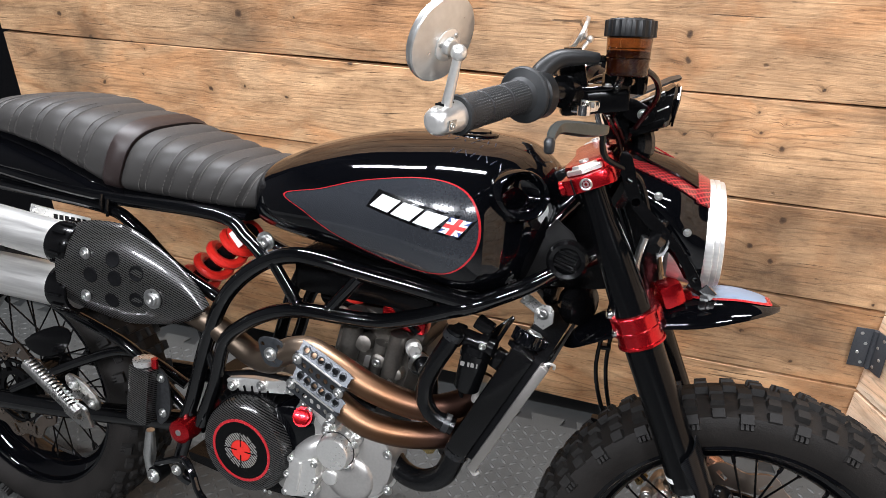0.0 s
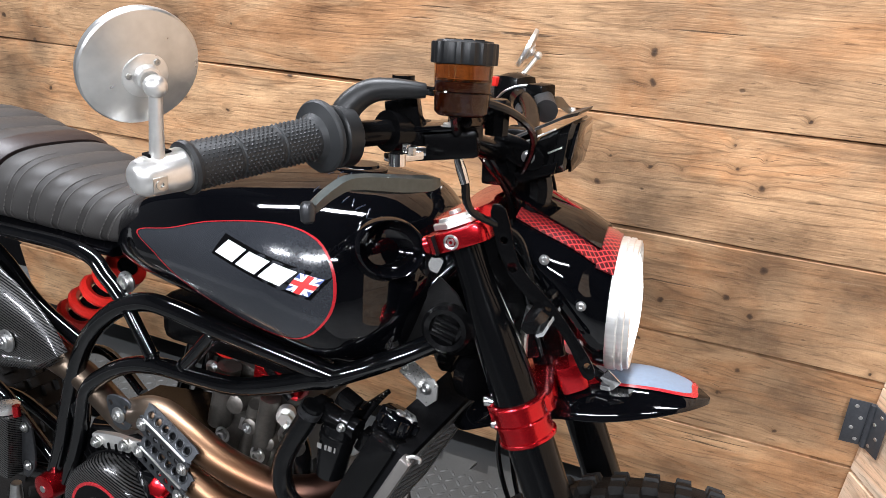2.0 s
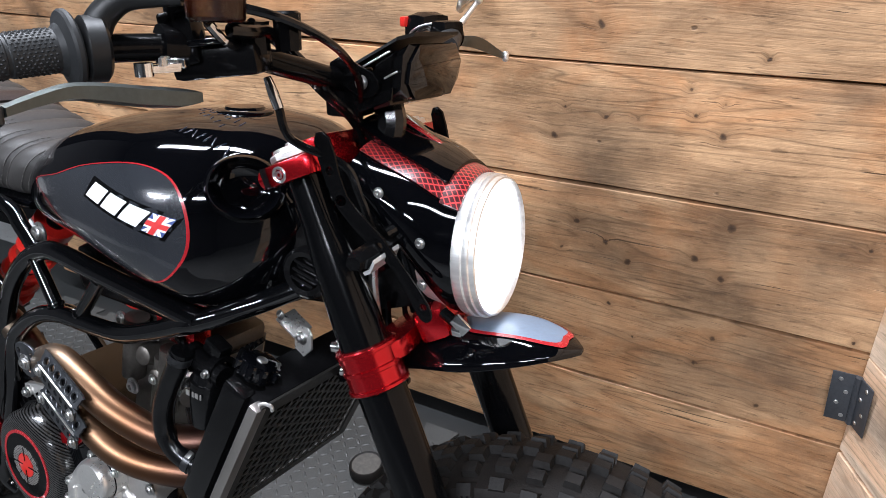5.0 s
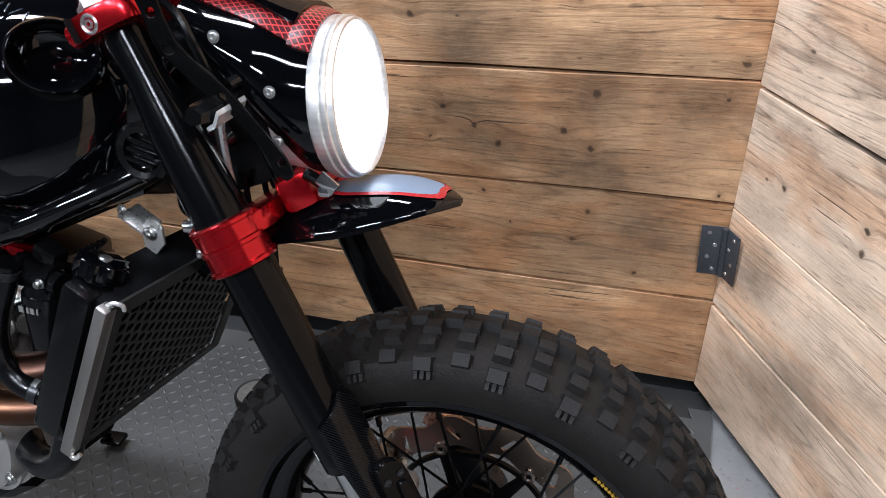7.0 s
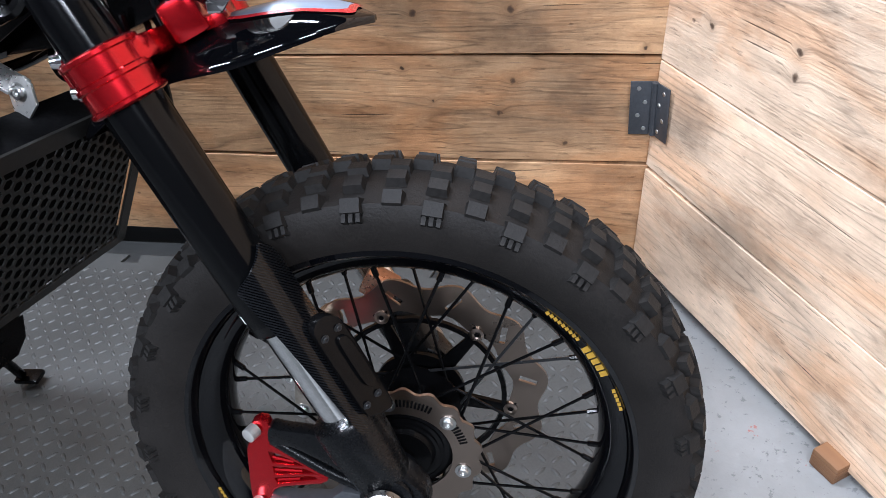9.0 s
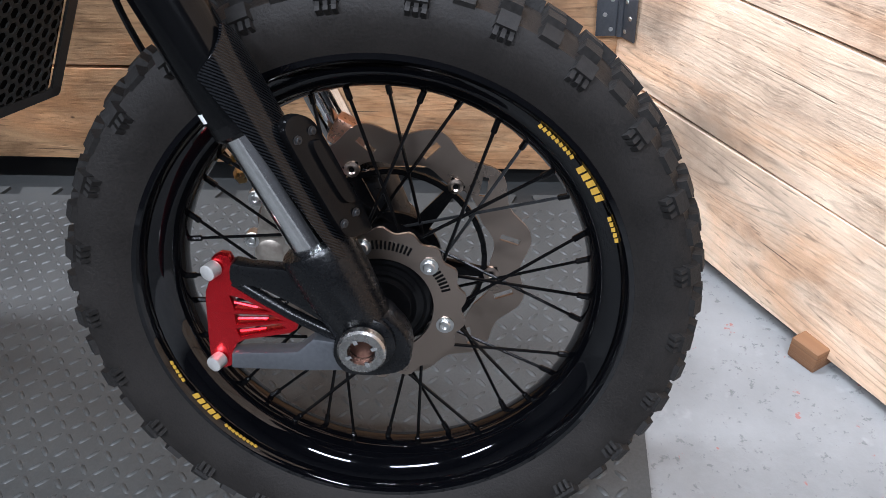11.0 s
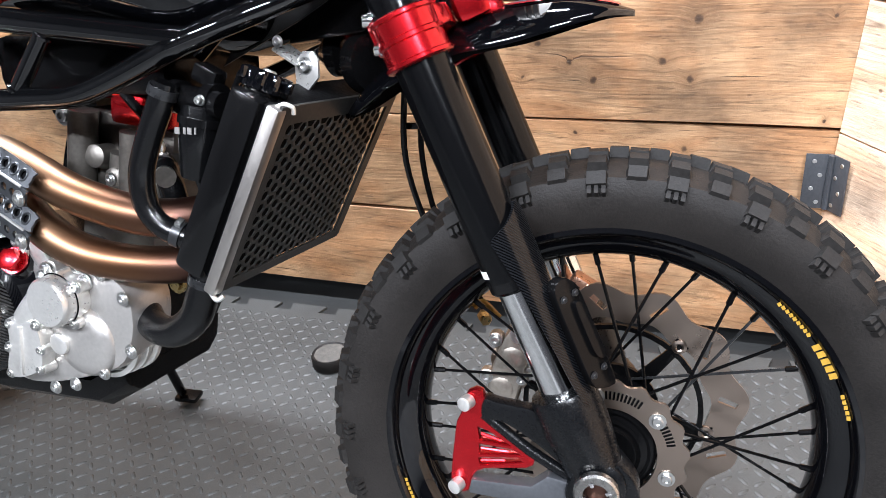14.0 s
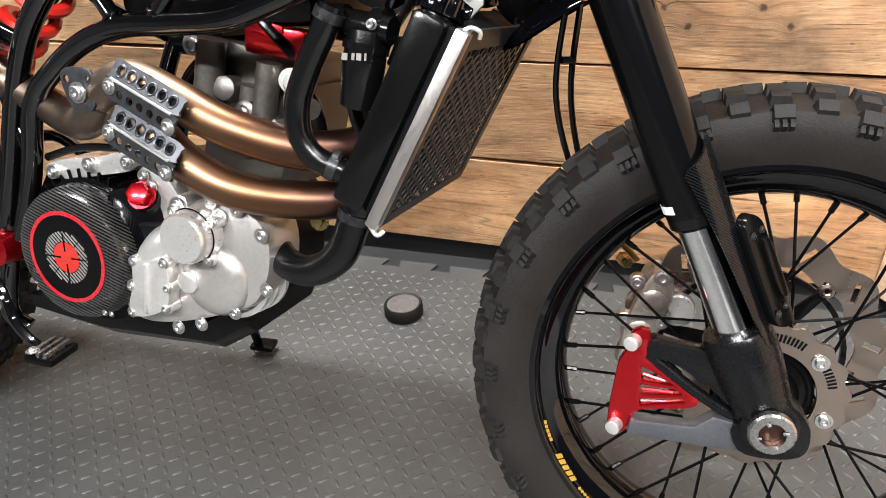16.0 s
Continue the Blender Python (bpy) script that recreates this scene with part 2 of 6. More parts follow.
    # nail holes and worm marks
    vor = node(tree, "ShaderNodeTexVoronoi", Scale=1.0, Randomness=1.0)
    link(mapped((9.0, 0.0, 14.0)).outputs[0], vor.inputs["Vector"])
    pit = calc("MULTIPLY", curve(calc("ADD", vor.outputs["Distance"], calc("MULTIPLY", wob.outputs[0], 0.06)), (0.055, 1.0), (0.085, 0.0)), curve(vor.outputs["Color"], (0.56, 0.0), (0.6, 0.7)))
    out = blend(pit, out, (0.05, 0.03, 0.02))
    link(out, b.inputs["Base Color"])
    b.inputs["Roughness"].default_value = 0.62
    b.inputs["Specular IOR Level"].default_value = 0.3
    bp = node(tree, "ShaderNodeBump", Strength=0.7, Distance=0.002)
    link(calc("ADD", calc("ADD", grain.outputs[0], fibre.outputs[0]), calc("SUBTRACT", line, pit)), bp.inputs["Height"])
    link(bp.outputs[0], b.inputs["Normal"])
    return mat


def concrete(name):
    """Worn painted concrete: chips, dark specks and flecks of an older red paint."""
    mat, tree, b = material(name)
    link = tree.links.new
    mp = coords(tree)

    def layer(scale, detail, stops):
        n = node(tree, "ShaderNodeTexNoise", Scale=scale, Detail=detail, Roughness=0.65)
        link(mp.outputs[0], n.inputs["Vector"])
        r = ramp(tree, stops)
        link(n.outputs[0], r.inputs[0])
        return n, r.outputs[0]

    def over(fac, a, c):
        m = tree.nodes.new("ShaderNodeMix")
        m.data_type = "RGBA"
        link(fac, m.inputs["Factor"])
        link(a, m.inputs["A"])
        m.inputs["B"].default_value = (*c, 1)
        return m.outputs["Result"]

    _, base = layer(3.5, 8.0, [(0.3, (0.135, 0.136, 0.134)), (0.7, (0.225, 0.227, 0.224))])
    fine, grit = layer(85.0, 4.0, [(0.33, 1.0), (0.40, 0.0)])
    _, red = layer(30.0, 4.0, [(0.67, 0.0), (0.70, 0.7)])
    _, pale = layer(22.0, 3.0, [(0.62, 0.0), (0.70, 0.06)])
    out = over(red, over(pale, over(grit, base, (0.12, 0.12, 0.12)), (0.66, 0.66, 0.64)), (0.26, 0.06, 0.045))
    link(out, b.inputs["Base Color"])
    b.inputs["Roughness"].default_value = 0.5
    bp = node(tree, "ShaderNodeBump", Strength=0.3, Distance=0.002)
    link(fine.outputs[0], bp.inputs["Height"])
    link(bp.outputs[0], b.inputs["Normal"])
    return mat


def carbon(name, pitch=0.0035, tint=(0.05, 0.05, 0.05), spec=0.2, coat=0.5):
    """Twill-woven carbon fibre under clear lacquer."""
    mat, tree, b = material(name)
    link = tree.links.new
    mp = coords(tree, (1 / pitch, 1 / pitch, 1 / pitch))
    mp.inputs["Rotation"].default_value = (0.2, 0.6, 0.3)
    wa = tree.nodes.new("ShaderNodeTexWave")
    wa.bands_direction = "DIAGONAL"
    wa.inputs["Scale"].default_value = 0.32
    ck = node(tree, "ShaderNodeTexChecker", Scale=1.0)
    link(mp.outputs[0], ck.inputs["Vector"])
    link(mp.outputs[0], wa.inputs["Vector"])
    mx = tree.nodes.new("ShaderNodeMix")
    mx.data_type = "RGBA"
    mx.inputs["Factor"].default_value = 0.78
    link(ck.outputs["Fac"], mx.inputs["A"])
    link(wa.outputs["Fac"], mx.inputs["B"])
    cr = ramp(tree, [(0.25, tuple(c * 0.06 for c in tint)), (0.75, tint)])
    link(mx.outputs["Result"], cr.inputs[0])
    link(cr.outputs[0], b.inputs["Base Color"])
    rr = ramp(tree, [(0.2, 0.22), (0.8, 0.40)])
    link(mx.outputs["Result"], rr.inputs[0])
    link(rr.outputs[0], b.inputs["Roughness"])
    b.inputs["Specular IOR Level"].default_value = spec
    b.inputs["Coat Weight"].default_value = coat
    b.inputs["Coat Roughness"].default_value = 0.05
    return mat


CARBON_FORK = carbon("carbon_fork", 0.0020, (0.0045, 0.005, 0.0062), 0.08, 0.4)
CASTDARK = paint("cast_dark_grey", (0.0026, 0.0028, 0.0033), 0.27, grain=380, bump=0.10, spec=0.28)
ARM = paint("arm_alloy", (0.10, 0.105, 0.115), 0.4, metal=0.7)


def lattice(name, line, gap, pitch=0.0075):
    """Red diamond lattice over dark red, under lacquer."""
    mat, tree, b = material(name)
    link = tree.links.new
    sep = tree.nodes.new("ShaderNodeSeparateXYZ")
    link(coords(tree).outputs[0], sep.inputs[0])

    def calc(op, p, q):
        m = tree.nodes.new("ShaderNodeMath")
        m.operation = op
        for k, v in ((0, p), (1, q)):
            if isinstance(v, float):
                m.inputs[k].default_value = v
            else:
                link(v, m.inputs[k])
        return m.outputs[0]

    near = None
    for sgn in (1.0, -1.0):
        u = calc("ADD", calc("DIVIDE", sep.outputs["X"], pitch * 1.25), calc("MULTIPLY", sep.outputs["Y"], sgn / pitch))
        d = calc("ABSOLUTE", calc("SUBTRACT", calc("FRACT", u, 0.0), 0.5), 0.0)
        near = d if near is None else calc("MINIMUM", near, d)
    cr = ramp(tree, [(0.08, line), (0.13, gap)])
    link(near, cr.inputs[0])
    link(cr.outputs[0], b.inputs["Base Color"])
    b.inputs["Roughness"].default_value = 0.3
    b.inputs["Coat Weight"].default_value = 0.8
    return mat


def turned(name, color, rough):
    """Black turned tube about its own z axis: fine grooves draw the highlights out along its length."""
    mat, tree, b = material(name)
    tn = tree.nodes.new("ShaderNodeTangent")
    tn.direction_type, tn.axis = "RADIAL", "Z"
    tree.links.new(tn.outputs[0], b.inputs["Tangent"])
    b.inputs["Anisotropic"].default_value = 0.6
    b.inputs["Anisotropic Rotation"].default_value = 0.25
    b.inputs["Base Color"].default_value = (*color, 1)
    b.inputs["Roughness"].default_value = rough
    b.inputs["Specular IOR Level"].default_value = 0.20
    return mat


def heat_tint(name):
    """Exhaust steel tinted by heat: dark brown by the head, bronze along the bends, paler towards the cans."""
    mat, tree, b = material(name)
    link = tree.links.new
    mp = coords(tree)
    n = node(tree, "ShaderNodeTexNoise", Scale=14.0, Detail=4.0)
    link(mp.outputs[0], n.inputs["Vector"])
    sep = tree.nodes.new("ShaderNodeSeparateXYZ")
    link(mp.outputs[0], sep.inputs[0])
    span = tree.nodes.new("ShaderNodeMapRange")
    span.inputs["From Min"].default_value, span.inputs["From Max"].default_value = -0.85, -0.40
    link(sep.outputs["X"], span.inputs["Value"])
    mix = tree.nodes.new("ShaderNodeMath")
    mix.operation = "MULTIPLY_ADD"
    link(n.outputs[0], mix.inputs[0])
    mix.inputs[1].default_value = 0.22
    link(span.outputs[0], mix.inputs[2])
    cr = ramp(tree, [(0.15, (0.13, 0.10, 0.075)), (0.48, (0.26, 0.20, 0.15)), (0.62, (0.245, 0.150, 0.090)), (0.82, (0.165, 0.083, 0.044)), (1.0, (0.085, 0.045, 0.034))])
    link(mix.outputs[0], cr.inputs[0])
    link(cr.outputs[0], b.inputs["Base Color"])
    b.inputs["Metallic"].default_value = 1.0
    rr = ramp(tree, [(0.3, 0.32), (0.7, 0.46)])
    link(n.outputs[0], rr.inputs[0])
    link(rr.outputs[0], b.inputs["Roughness"])
    return mat


# knots and smudges on the walls, as x, height and radius in millimetres
KNOTS = [(-2.087, 0.961, 8), (-1.514, 0.983, 13), (-1.996, 0.902, 9), (-1.986, 0.779, 7), (-1.825, 0.882, 4), (-1.632, 0.788, 8), (-1.526, 0.802, 5), (-1.406, 0.783, 6), (-1.846, 0.812, 4), (-1.218, 0.881, 7), (-1.358, 0.982, 5), (-1.858, 0.897, 4), (-1.854, 0.673, 6), (-0.452, 0.934, 9), (-0.455, 0.987, 9), (-0.302, 0.839, 5), (-0.247, 0.817, 4), (-0.291, 0.795, 6), (-0.246, 0.766, 9), (-0.439, 0.779, 5), (-0.385, 0.782, 5), (-0.193, 0.892, 5), (-0.535, 0.738, 9), (-0.514, 0.791, 5), (-0.489, 0.572, 7), (-0.433, 0.541, 7), (-0.52, 0.512, 5), (-0.39, 0.507, 8), (-0.271, 0.54, 9), (-0.225, 0.508, 8), (-0.217, 0.61, 10), (-0.012, 0.61, 4), (-0.006, 0.436, 4), (0.008, 0.667, 8), (-0.226, 0.381, 8), (-0.253, 0.319, 7), (-0.373, 0.342, 4), (-0.137, 0.257, 7), (-0.424, 0.407, 5)]
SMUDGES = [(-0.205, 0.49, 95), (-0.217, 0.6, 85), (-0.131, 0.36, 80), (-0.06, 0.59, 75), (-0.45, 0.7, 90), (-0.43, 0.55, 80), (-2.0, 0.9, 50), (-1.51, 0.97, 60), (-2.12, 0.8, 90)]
SIDE_KNOTS = [(0.081, 1.944, 0.508, 7), (0.174, 1.807, 0.53, 6), (0.174, 1.807, 0.496, 8), (0.116, 1.893, 0.244, 6), (0.207, 1.757, 0.302, 8)]
SIDE_SMUDGES = [(0.142, 1.854, 0.188, 70), (0.07, 1.964, 0.333, 45)]


def spots(rows):
    return [(r[0], 2.034 if len(r) == 3 else r[1], r[-2], r[-1] / 900) for r in rows]


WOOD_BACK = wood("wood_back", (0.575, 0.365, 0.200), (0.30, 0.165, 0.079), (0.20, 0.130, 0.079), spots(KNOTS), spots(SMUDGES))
WOOD_SIDE = wood("wood_side", (0.74, 0.575, 0.425), (0.58, 0.425, 0.295), (0.46, 0.34, 0.24), spots(SIDE_KNOTS), spots(SIDE_SMUDGES))
WOOD_OLD = wood("wood_old", (0.22, 0.12, 0.06), (0.10, 0.05, 0.025), (0.07, 0.05, 0.035))
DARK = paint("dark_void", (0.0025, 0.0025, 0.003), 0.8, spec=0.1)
CONCRETE = concrete("painted_concrete")
MAT = paint("mat_pvc", (0.051, 0.052, 0.050), 0.46, grain=300, vary=0.28, stain=4.0, bump=0.1, spec=0.4)
# darker copy of the mat grey: the shade along the wall is in it
STRIPMAT = paint("mat_strip", (0.020, 0.021, 0.021), 0.4, grain=300, vary=0.25, stain=4.0, bump=0.1)
WALL = paint("dark_surround", (0.038, 0.038, 0.040), 0.8)
GLOSS = paint("gloss_black", (0.0012, 0.0013, 0.0018), 0.04, bump=0.0, spec=0.45)
FRAME = paint("frame_black", (0.0014, 0.0015, 0.0018), 0.06, bump=0.006, spec=0.75)
SATIN = paint("satin_black", (0.0022, 0.0022, 0.0024), 0.18, spec=0.13, bump=0.03)
PLASTIC = paint("black_plastic", (0.0024, 0.0024, 0.0026), 0.16, bump=0.06, spec=0.34)
RUBBER = paint("rubber", (0.0118, 0.0105, 0.0096), 0.58, grain=400, bump=0.25, stain=14, spec=0.17, vary=0.45)
HOSE = paint("hose_rubber", (0.0022, 0.0023, 0.0026), 0.20, grain=420, bump=0.10, spec=0.4)
KNOB = paint("worn_rubber", (0.0120, 0.0112, 0.0106), 0.62, grain=260, bump=0.3, stain=40, spec=0.2, vary=0.6)
LID = paint("lid_black", (0.0055, 0.0058, 0.0062), 0.40, spec=0.35)
GRIP = paint("grip_rubber", (0.016, 0.017, 0.018), 0.5, spec=0.3)
LEATHER = paint("seat_leather", (0.031, 0.0292, 0.0278), 0.5, grain=500, bump=0.25, spec=0.35)
BAND = paint("seat_band", (0.017, 0.0105, 0.0098), 0.42, grain=500, bump=0.25)
THREAD = paint("thread", (0.085, 0.080, 0.075), 0.8)
def anodised(name, color, rough):
    """Clear red dye over turned alloy: plain, glossy and metallic."""
    mat, tree, b = material(name)
    b.inputs["Base Color"].default_value = (*color, 1)
    b.inputs["Metallic"].default_value = 0.9
    b.inputs["Roughness"].default_value = rough
    b.inputs["Coat Weight"].default_value = 0.35
    b.inputs["Coat Roughness"].default_value = 0.12
    return mat


RED = anodised("red_anodised", (0.50, 0.008, 0.014), 0.24)
REDP = paint("red_spring", (0.50, 0.016, 0.010), 0.3, coat=0.4)
ALU = paint("cast_alloy", (0.40, 0.39, 0.375), 0.28, metal=1.0, bump=0.08, vary=0.25)
CAST = paint("engine_alloy", (0.45, 0.435, 0.415), 0.34, metal=0.78, bump=0.015, vary=0.10, stain=18)
STEEL = paint("brushed_steel", (0.86, 0.84, 0.81), 0.36, metal=0.88, stretch=(0.05, 1, 1), bump=0.03)
CHROME = paint("chrome", (0.75, 0.75, 0.75), 0.10, metal=1.0, bump=0.0)
BOLT = paint("bolt_steel", (0.55, 0.55, 0.54), 0.3, metal=1.0)
DISC = paint("disc_steel", (0.30, 0.245, 0.205), 0.30, metal=1.0, vary=0.06, bump=0.0, grain=25)
BRONZE = heat_tint("heat_bronze")
BRASS = paint("brass", (0.40, 0.30, 0.13), 0.3, metal=1.0)
FORK = turned("fork_black", (0.0016, 0.0017, 0.0020), 0.16)
SILVER = paint("satin_silver", (0.78, 0.77, 0.74), 0.31, metal=0.84, bump=0.02, vary=0.08)
STRIP = paint("brushed_alloy", (0.54, 0.51, 0.48), 0.36, metal=1.0, bump=0.02, vary=0.06)
CARBON = carbon("carbon", 0.0031, (0.026, 0.0255, 0.025), 0.3)
PLATE = paint("guard_plate", (0.062, 0.066, 0.072), 0.32, metal=0.75, vary=0.4, grain=120, bump=0.05)
CARBON_RED = lattice("red_lattice", (0.52, 0.05, 0.05), (0.05, 0.002, 0.004), 0.0065)
PIN = paint("pinstripe_red", (0.30, 0.010, 0.015), 0.25, coat=0.5, bump=0)
INSET = paint("tank_inset_grey", (0.020, 0.022, 0.026), 0.16, coat=0.6, bump=0)
BLUEGREY = paint("fender_blue_grey", (0.13, 0.17, 0.23), 0.42, coat=0.25, bump=0, coat_rough=0.1)
WHITE = paint("decal_white", (0.78, 0.78, 0.76), 0.4, bump=0)
BLUE = paint("decal_blue", (0.03, 0.06, 0.22), 0.4, bump=0)
FLAGRED = paint("decal_red", (0.55, 0.03, 0.03), 0.4, bump=0)
DUST = paint("dusty_rubber", (0.075, 0.070, 0.062), 0.8, grain=120, vary=0.5, stain=30, bump=0.3)
NAVY = paint("ornament_blue", (0.004, 0.011, 0.024), 0.3, bump=0)
YELLOW = paint("decal_yellow", (0.32, 0.19, 0.018), 0.4, bump=0)
GUARD = paint("guard_alloy", (0.032, 0.033, 0.035), 0.30, metal=0.6, vary=0.5, grain=160)
BARREL = paint("barrel_alloy", (0.13, 0.120, 0.107), 0.42, metal=0.85, vary=0.25, stain=18)
MESH = paint("guard_mesh_grey", (0.021, 0.020, 0.0185), 0.42, spec=0.3)
LENS = paint("clear_lens", (0.46, 0.47, 0.47), 0.14, metal=0.4, coat=0.8, bump=0)
PANEL = paint("panel_grain", (0.0032, 0.003, 0.003), 0.36, grain=700, bump=0.3, spec=0.18)
HINGE = paint("hinge_steel", (0.085, 0.09, 0.10), 0.42, metal=0.6)


def glow(name, color, power):
    mat, tree, b = material(name)
    b.inputs["Base Color"].default_value = (*color, 1)
    b.inputs["Emission Color"].default_value = (*color, 1)
    b.inputs["Emission Strength"].default_value = power
    return mat


LAMP = glow("headlamp_light", (1.0, 0.98, 0.95), 6.0)

# ---- the setting ----
def board(length, height, thick, seed, cuts=14):
    """One plank: x along it from 0, z up from 0, its face at y = 0, edges a little wavy."""
    rnd = random.Random(seed)
    rings, b = [], 0.0010
    ph = [rnd.uniform(0, 6.28) for _ in range(4)]
    for i in range(cuts + 1):
        x = length * i / cuts
        lo = 0.0018 * math.sin(ph[0] + 5 * x) + rnd.uniform(-0.0007, 0.0007)
        hi = height + 0.0018 * math.sin(ph[1] + 4 * x) + rnd.uniform(-0.0007, 0.0007)
        f = 0.0015 * math.sin(ph[2] + 2.3 * x)
        rings.append([(x, f + b, lo), (x, f, lo + b), (x, f, hi - b), (x, f + b, hi), (x, thick, hi), (x, thick, lo)])
    return loft(rings)


def plank_wall(name, m, heights, length, mat, seed, label):
    wall = part(name, box(length + 0.0, 0.02, heights[-1] - heights[0], at=(length / 2, 0.045, (heights[0] + heights[-1]) / 2)), DARK)
    wall.matrix_basis = m
    tagged(wall, label, "wall", kind="structure")
    for i, (a, b) in enumerate(zip(heights, heights[1:])):
        gap = 0.0030
        part("plank", board(length, b - a - 2 * gap, 0.03, seed + i), mat, wall, m=pose(0, 0, a + gap))
    return wall


SLOPE = 1.0
HEIGHTS = [0.0, 0.212, 0.422, 0.640, 0.862, 1.10, 1.32, 1.55]
plank_wall("wall_back", pose(-2.33, 2.035, 0.042, 0, SLOPE, 0), HEIGHTS, 2.39, WOOD_BACK, 3, "back wall of reclaimed weathered softwood planks")
plank_wall("wall_side", Matrix.Translation((-0.004, 2.030, 0.0)) @ pose(0, 0, 0, 0, 3.0, 0) @ pose(0, 0, 0, 0, 0, -56.5), [0.002, 0.212, 0.419, 0.635, 0.855, 1.08, 1.31, 1.55], 1.9, WOOD_SIDE, 40, "side wall of pale reclaimed planks hinged at the corner")

ground = part("floor", box(9, 9, 0.1, at=(-0.8, 0, FLOOR - 0.062)), CONCRETE)
tagged(ground, "worn pale grey painted concrete floor with red flecks", "floor", kind="structure")
# the lamps reach this sheet; the gloom past the planks is its black colour
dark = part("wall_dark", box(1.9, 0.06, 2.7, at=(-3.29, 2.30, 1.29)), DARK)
tagged(dark, "partition beyond the end of the planks, its darkness painted in as black", "wall", kind="structure")
# unseen room shell, added near-black so gloss parts mirror little but the lamps
room = part("wall_room", merge(box(0.1, 9, 3.2, at=(-4.0, 0, 1.5)), box(0.1, 9, 3.2, at=(3.6, 0, 1.5)), box(9, 0.1, 3.2, at=(-0.2, -3.2, 1.5)), box(9, 0.1, 3.2, at=(-0.2, 4.0, 1.5))), WALL)
tagged(room, "unseen dark room walls, added to keep reflections dark", "wall", kind="structure")
roof = part("ceiling", box(9, 9, 0.1, at=(-0.2, 0, 2.75)), WALL)
tagged(roof, "unseen dark ceiling, added to keep reflections dark", "ceiling", kind="structure")


def floor_mat():
    teeth = []
    y0 = 1.985
    x = 0.035
    outline = [(x, -1.6), (x, y0)]
    while x > -3.2:
        for dx, dy in ((-0.045, 0), (-0.037, 0.028), (-0.083, 0.028), (-0.075, 0.0)):
            outline.append((x + dx, y0 - dy))
        x -= 0.12
    outline += [(x, y0), (x, -1.6)]
    bm = plate(outline, 0.012)
    bm.transform(Matrix(((1, 0, 0, 0), (0, 0, 1, 0), (0, -1, 0, FLOOR - 0.006), (0, 0, 0, 1))))
    mat_ob = part("floor_mat", bm, MAT, smooth=0)
    tagged(mat_ob, "dark grey interlocking mat with raised tread bars", "floor mat", kind="structure")
    verts, faces = [], []
    s = 0.0235
    for i in range(-112, 2):
        for j in range(-8, 85):
            cx, cy = i * s, j * s
            if not (-2.6 < cx < 0.02 and 0.0 < cy < 1.95):
                continue
            a = radians(45 if (i + j) % 2 else -45)
            ca, sa, n = math.cos(a), math.sin(a), len(verts)
            L, W, H = 0.0115, 0.0036, 0.0032
            for u, v, h in ((-L, 0, 0), (-L * .5, -W, 0), (L * .5, -W, 0), (L, 0, 0), (L * .5, W, 0), (-L * .5, W, 0), (-L * .55, 0, H), (L * .55, 0, H)):
                verts.append((cx + u * ca - v * sa, cy + u * sa + v * ca, FLOOR + h - 0.0002))
            faces += [(n, n + 1, n + 6), (n + 1, n + 2, n + 7, n + 6), (n + 2, n + 3, n + 7), (n + 3, n + 4, n + 7), (n + 4, n + 5, n + 6, n + 7), (n + 5, n, n + 6)]
    me = bpy.data.meshes.new("tread_bars")
    me.from_pydata(verts, [], faces)
    me.materials.append(MAT)
    me.polygons.foreach_set("use_smooth", [True] * len(me.polygons))
    bars = part("tread_bars", me, MAT, mat_ob)
    bars["kind"] = "stuff"
    strip = part("mat_strip", box(3.2, 0.2, 0.011, at=(-1.57, 2.06, FLOOR - 0.0115)), STRIPMAT, mat_ob, "jigsaw edge strip with shade in its dark colour")


floor_mat()

# ---- the motorcycle: x ahead, y to its left, z up, from the front axle ----
C = Vector((-0.266, 1.367, 0.287))
MB = Matrix.Translation(C) @ pose(0, 0, 0, 0, 0, -1.5) @ pose(0, 0, 0, -12.3, 0, 0)
MS = Matrix.Translation(C) @ pose(0, 0, 0, 0, 0, 5.0) @ pose(0, 0, 0, -12.3, 0, 0)
bike = new("motorcycle")
bike.matrix_basis = MB
tagged(bike, "black scrambler motorcycle with red anodised parts leaning on its side stand", "motorcycle")
S = MB.inverted() @ MS


def rail(pts, r, name, label="", segs=14, sides=(-1, 1)):
    for sgn in sides:
        part(name, tube([(x, sgn * y, z) for x, y, z in pts], r, segs), FRAME, bike, label)


def along(p, q):
    """A frame at p whose y axis points to q."""
    return Matrix.Translation(p) @ Vector((0, 1, 0)).rotation_difference(Vector(q) - Vector(p)).to_matrix().to_4x4()


def hexbolt(r=0.006, h=0.005, washer=1.5):
    """A socket screw on a washer, its head towards -y."""
    head = [(0, r * washer), (-.0012, r * washer), (-.0013, r), (-h + .001, r), (-h, r * .85), (-h, r * .5), (-h * .5, r * .45)]
    return lathe(head + [(-h * .5, 0.0)], 14)


BOLT_MESH = mesh_of("bolt", hexbolt(), BOLT)
DARK_BOLT = mesh_of("bolt", hexbolt(), GUARD)


def bolt(x, y, z, parent, k=1.0, m=None, turn=(0, 0, 0)):
    return part("bolt", BOLT_MESH, BOLT, parent, m=(m or Matrix()) @ pose(x, y, z, *turn) @ Matrix.Scale(k, 4))


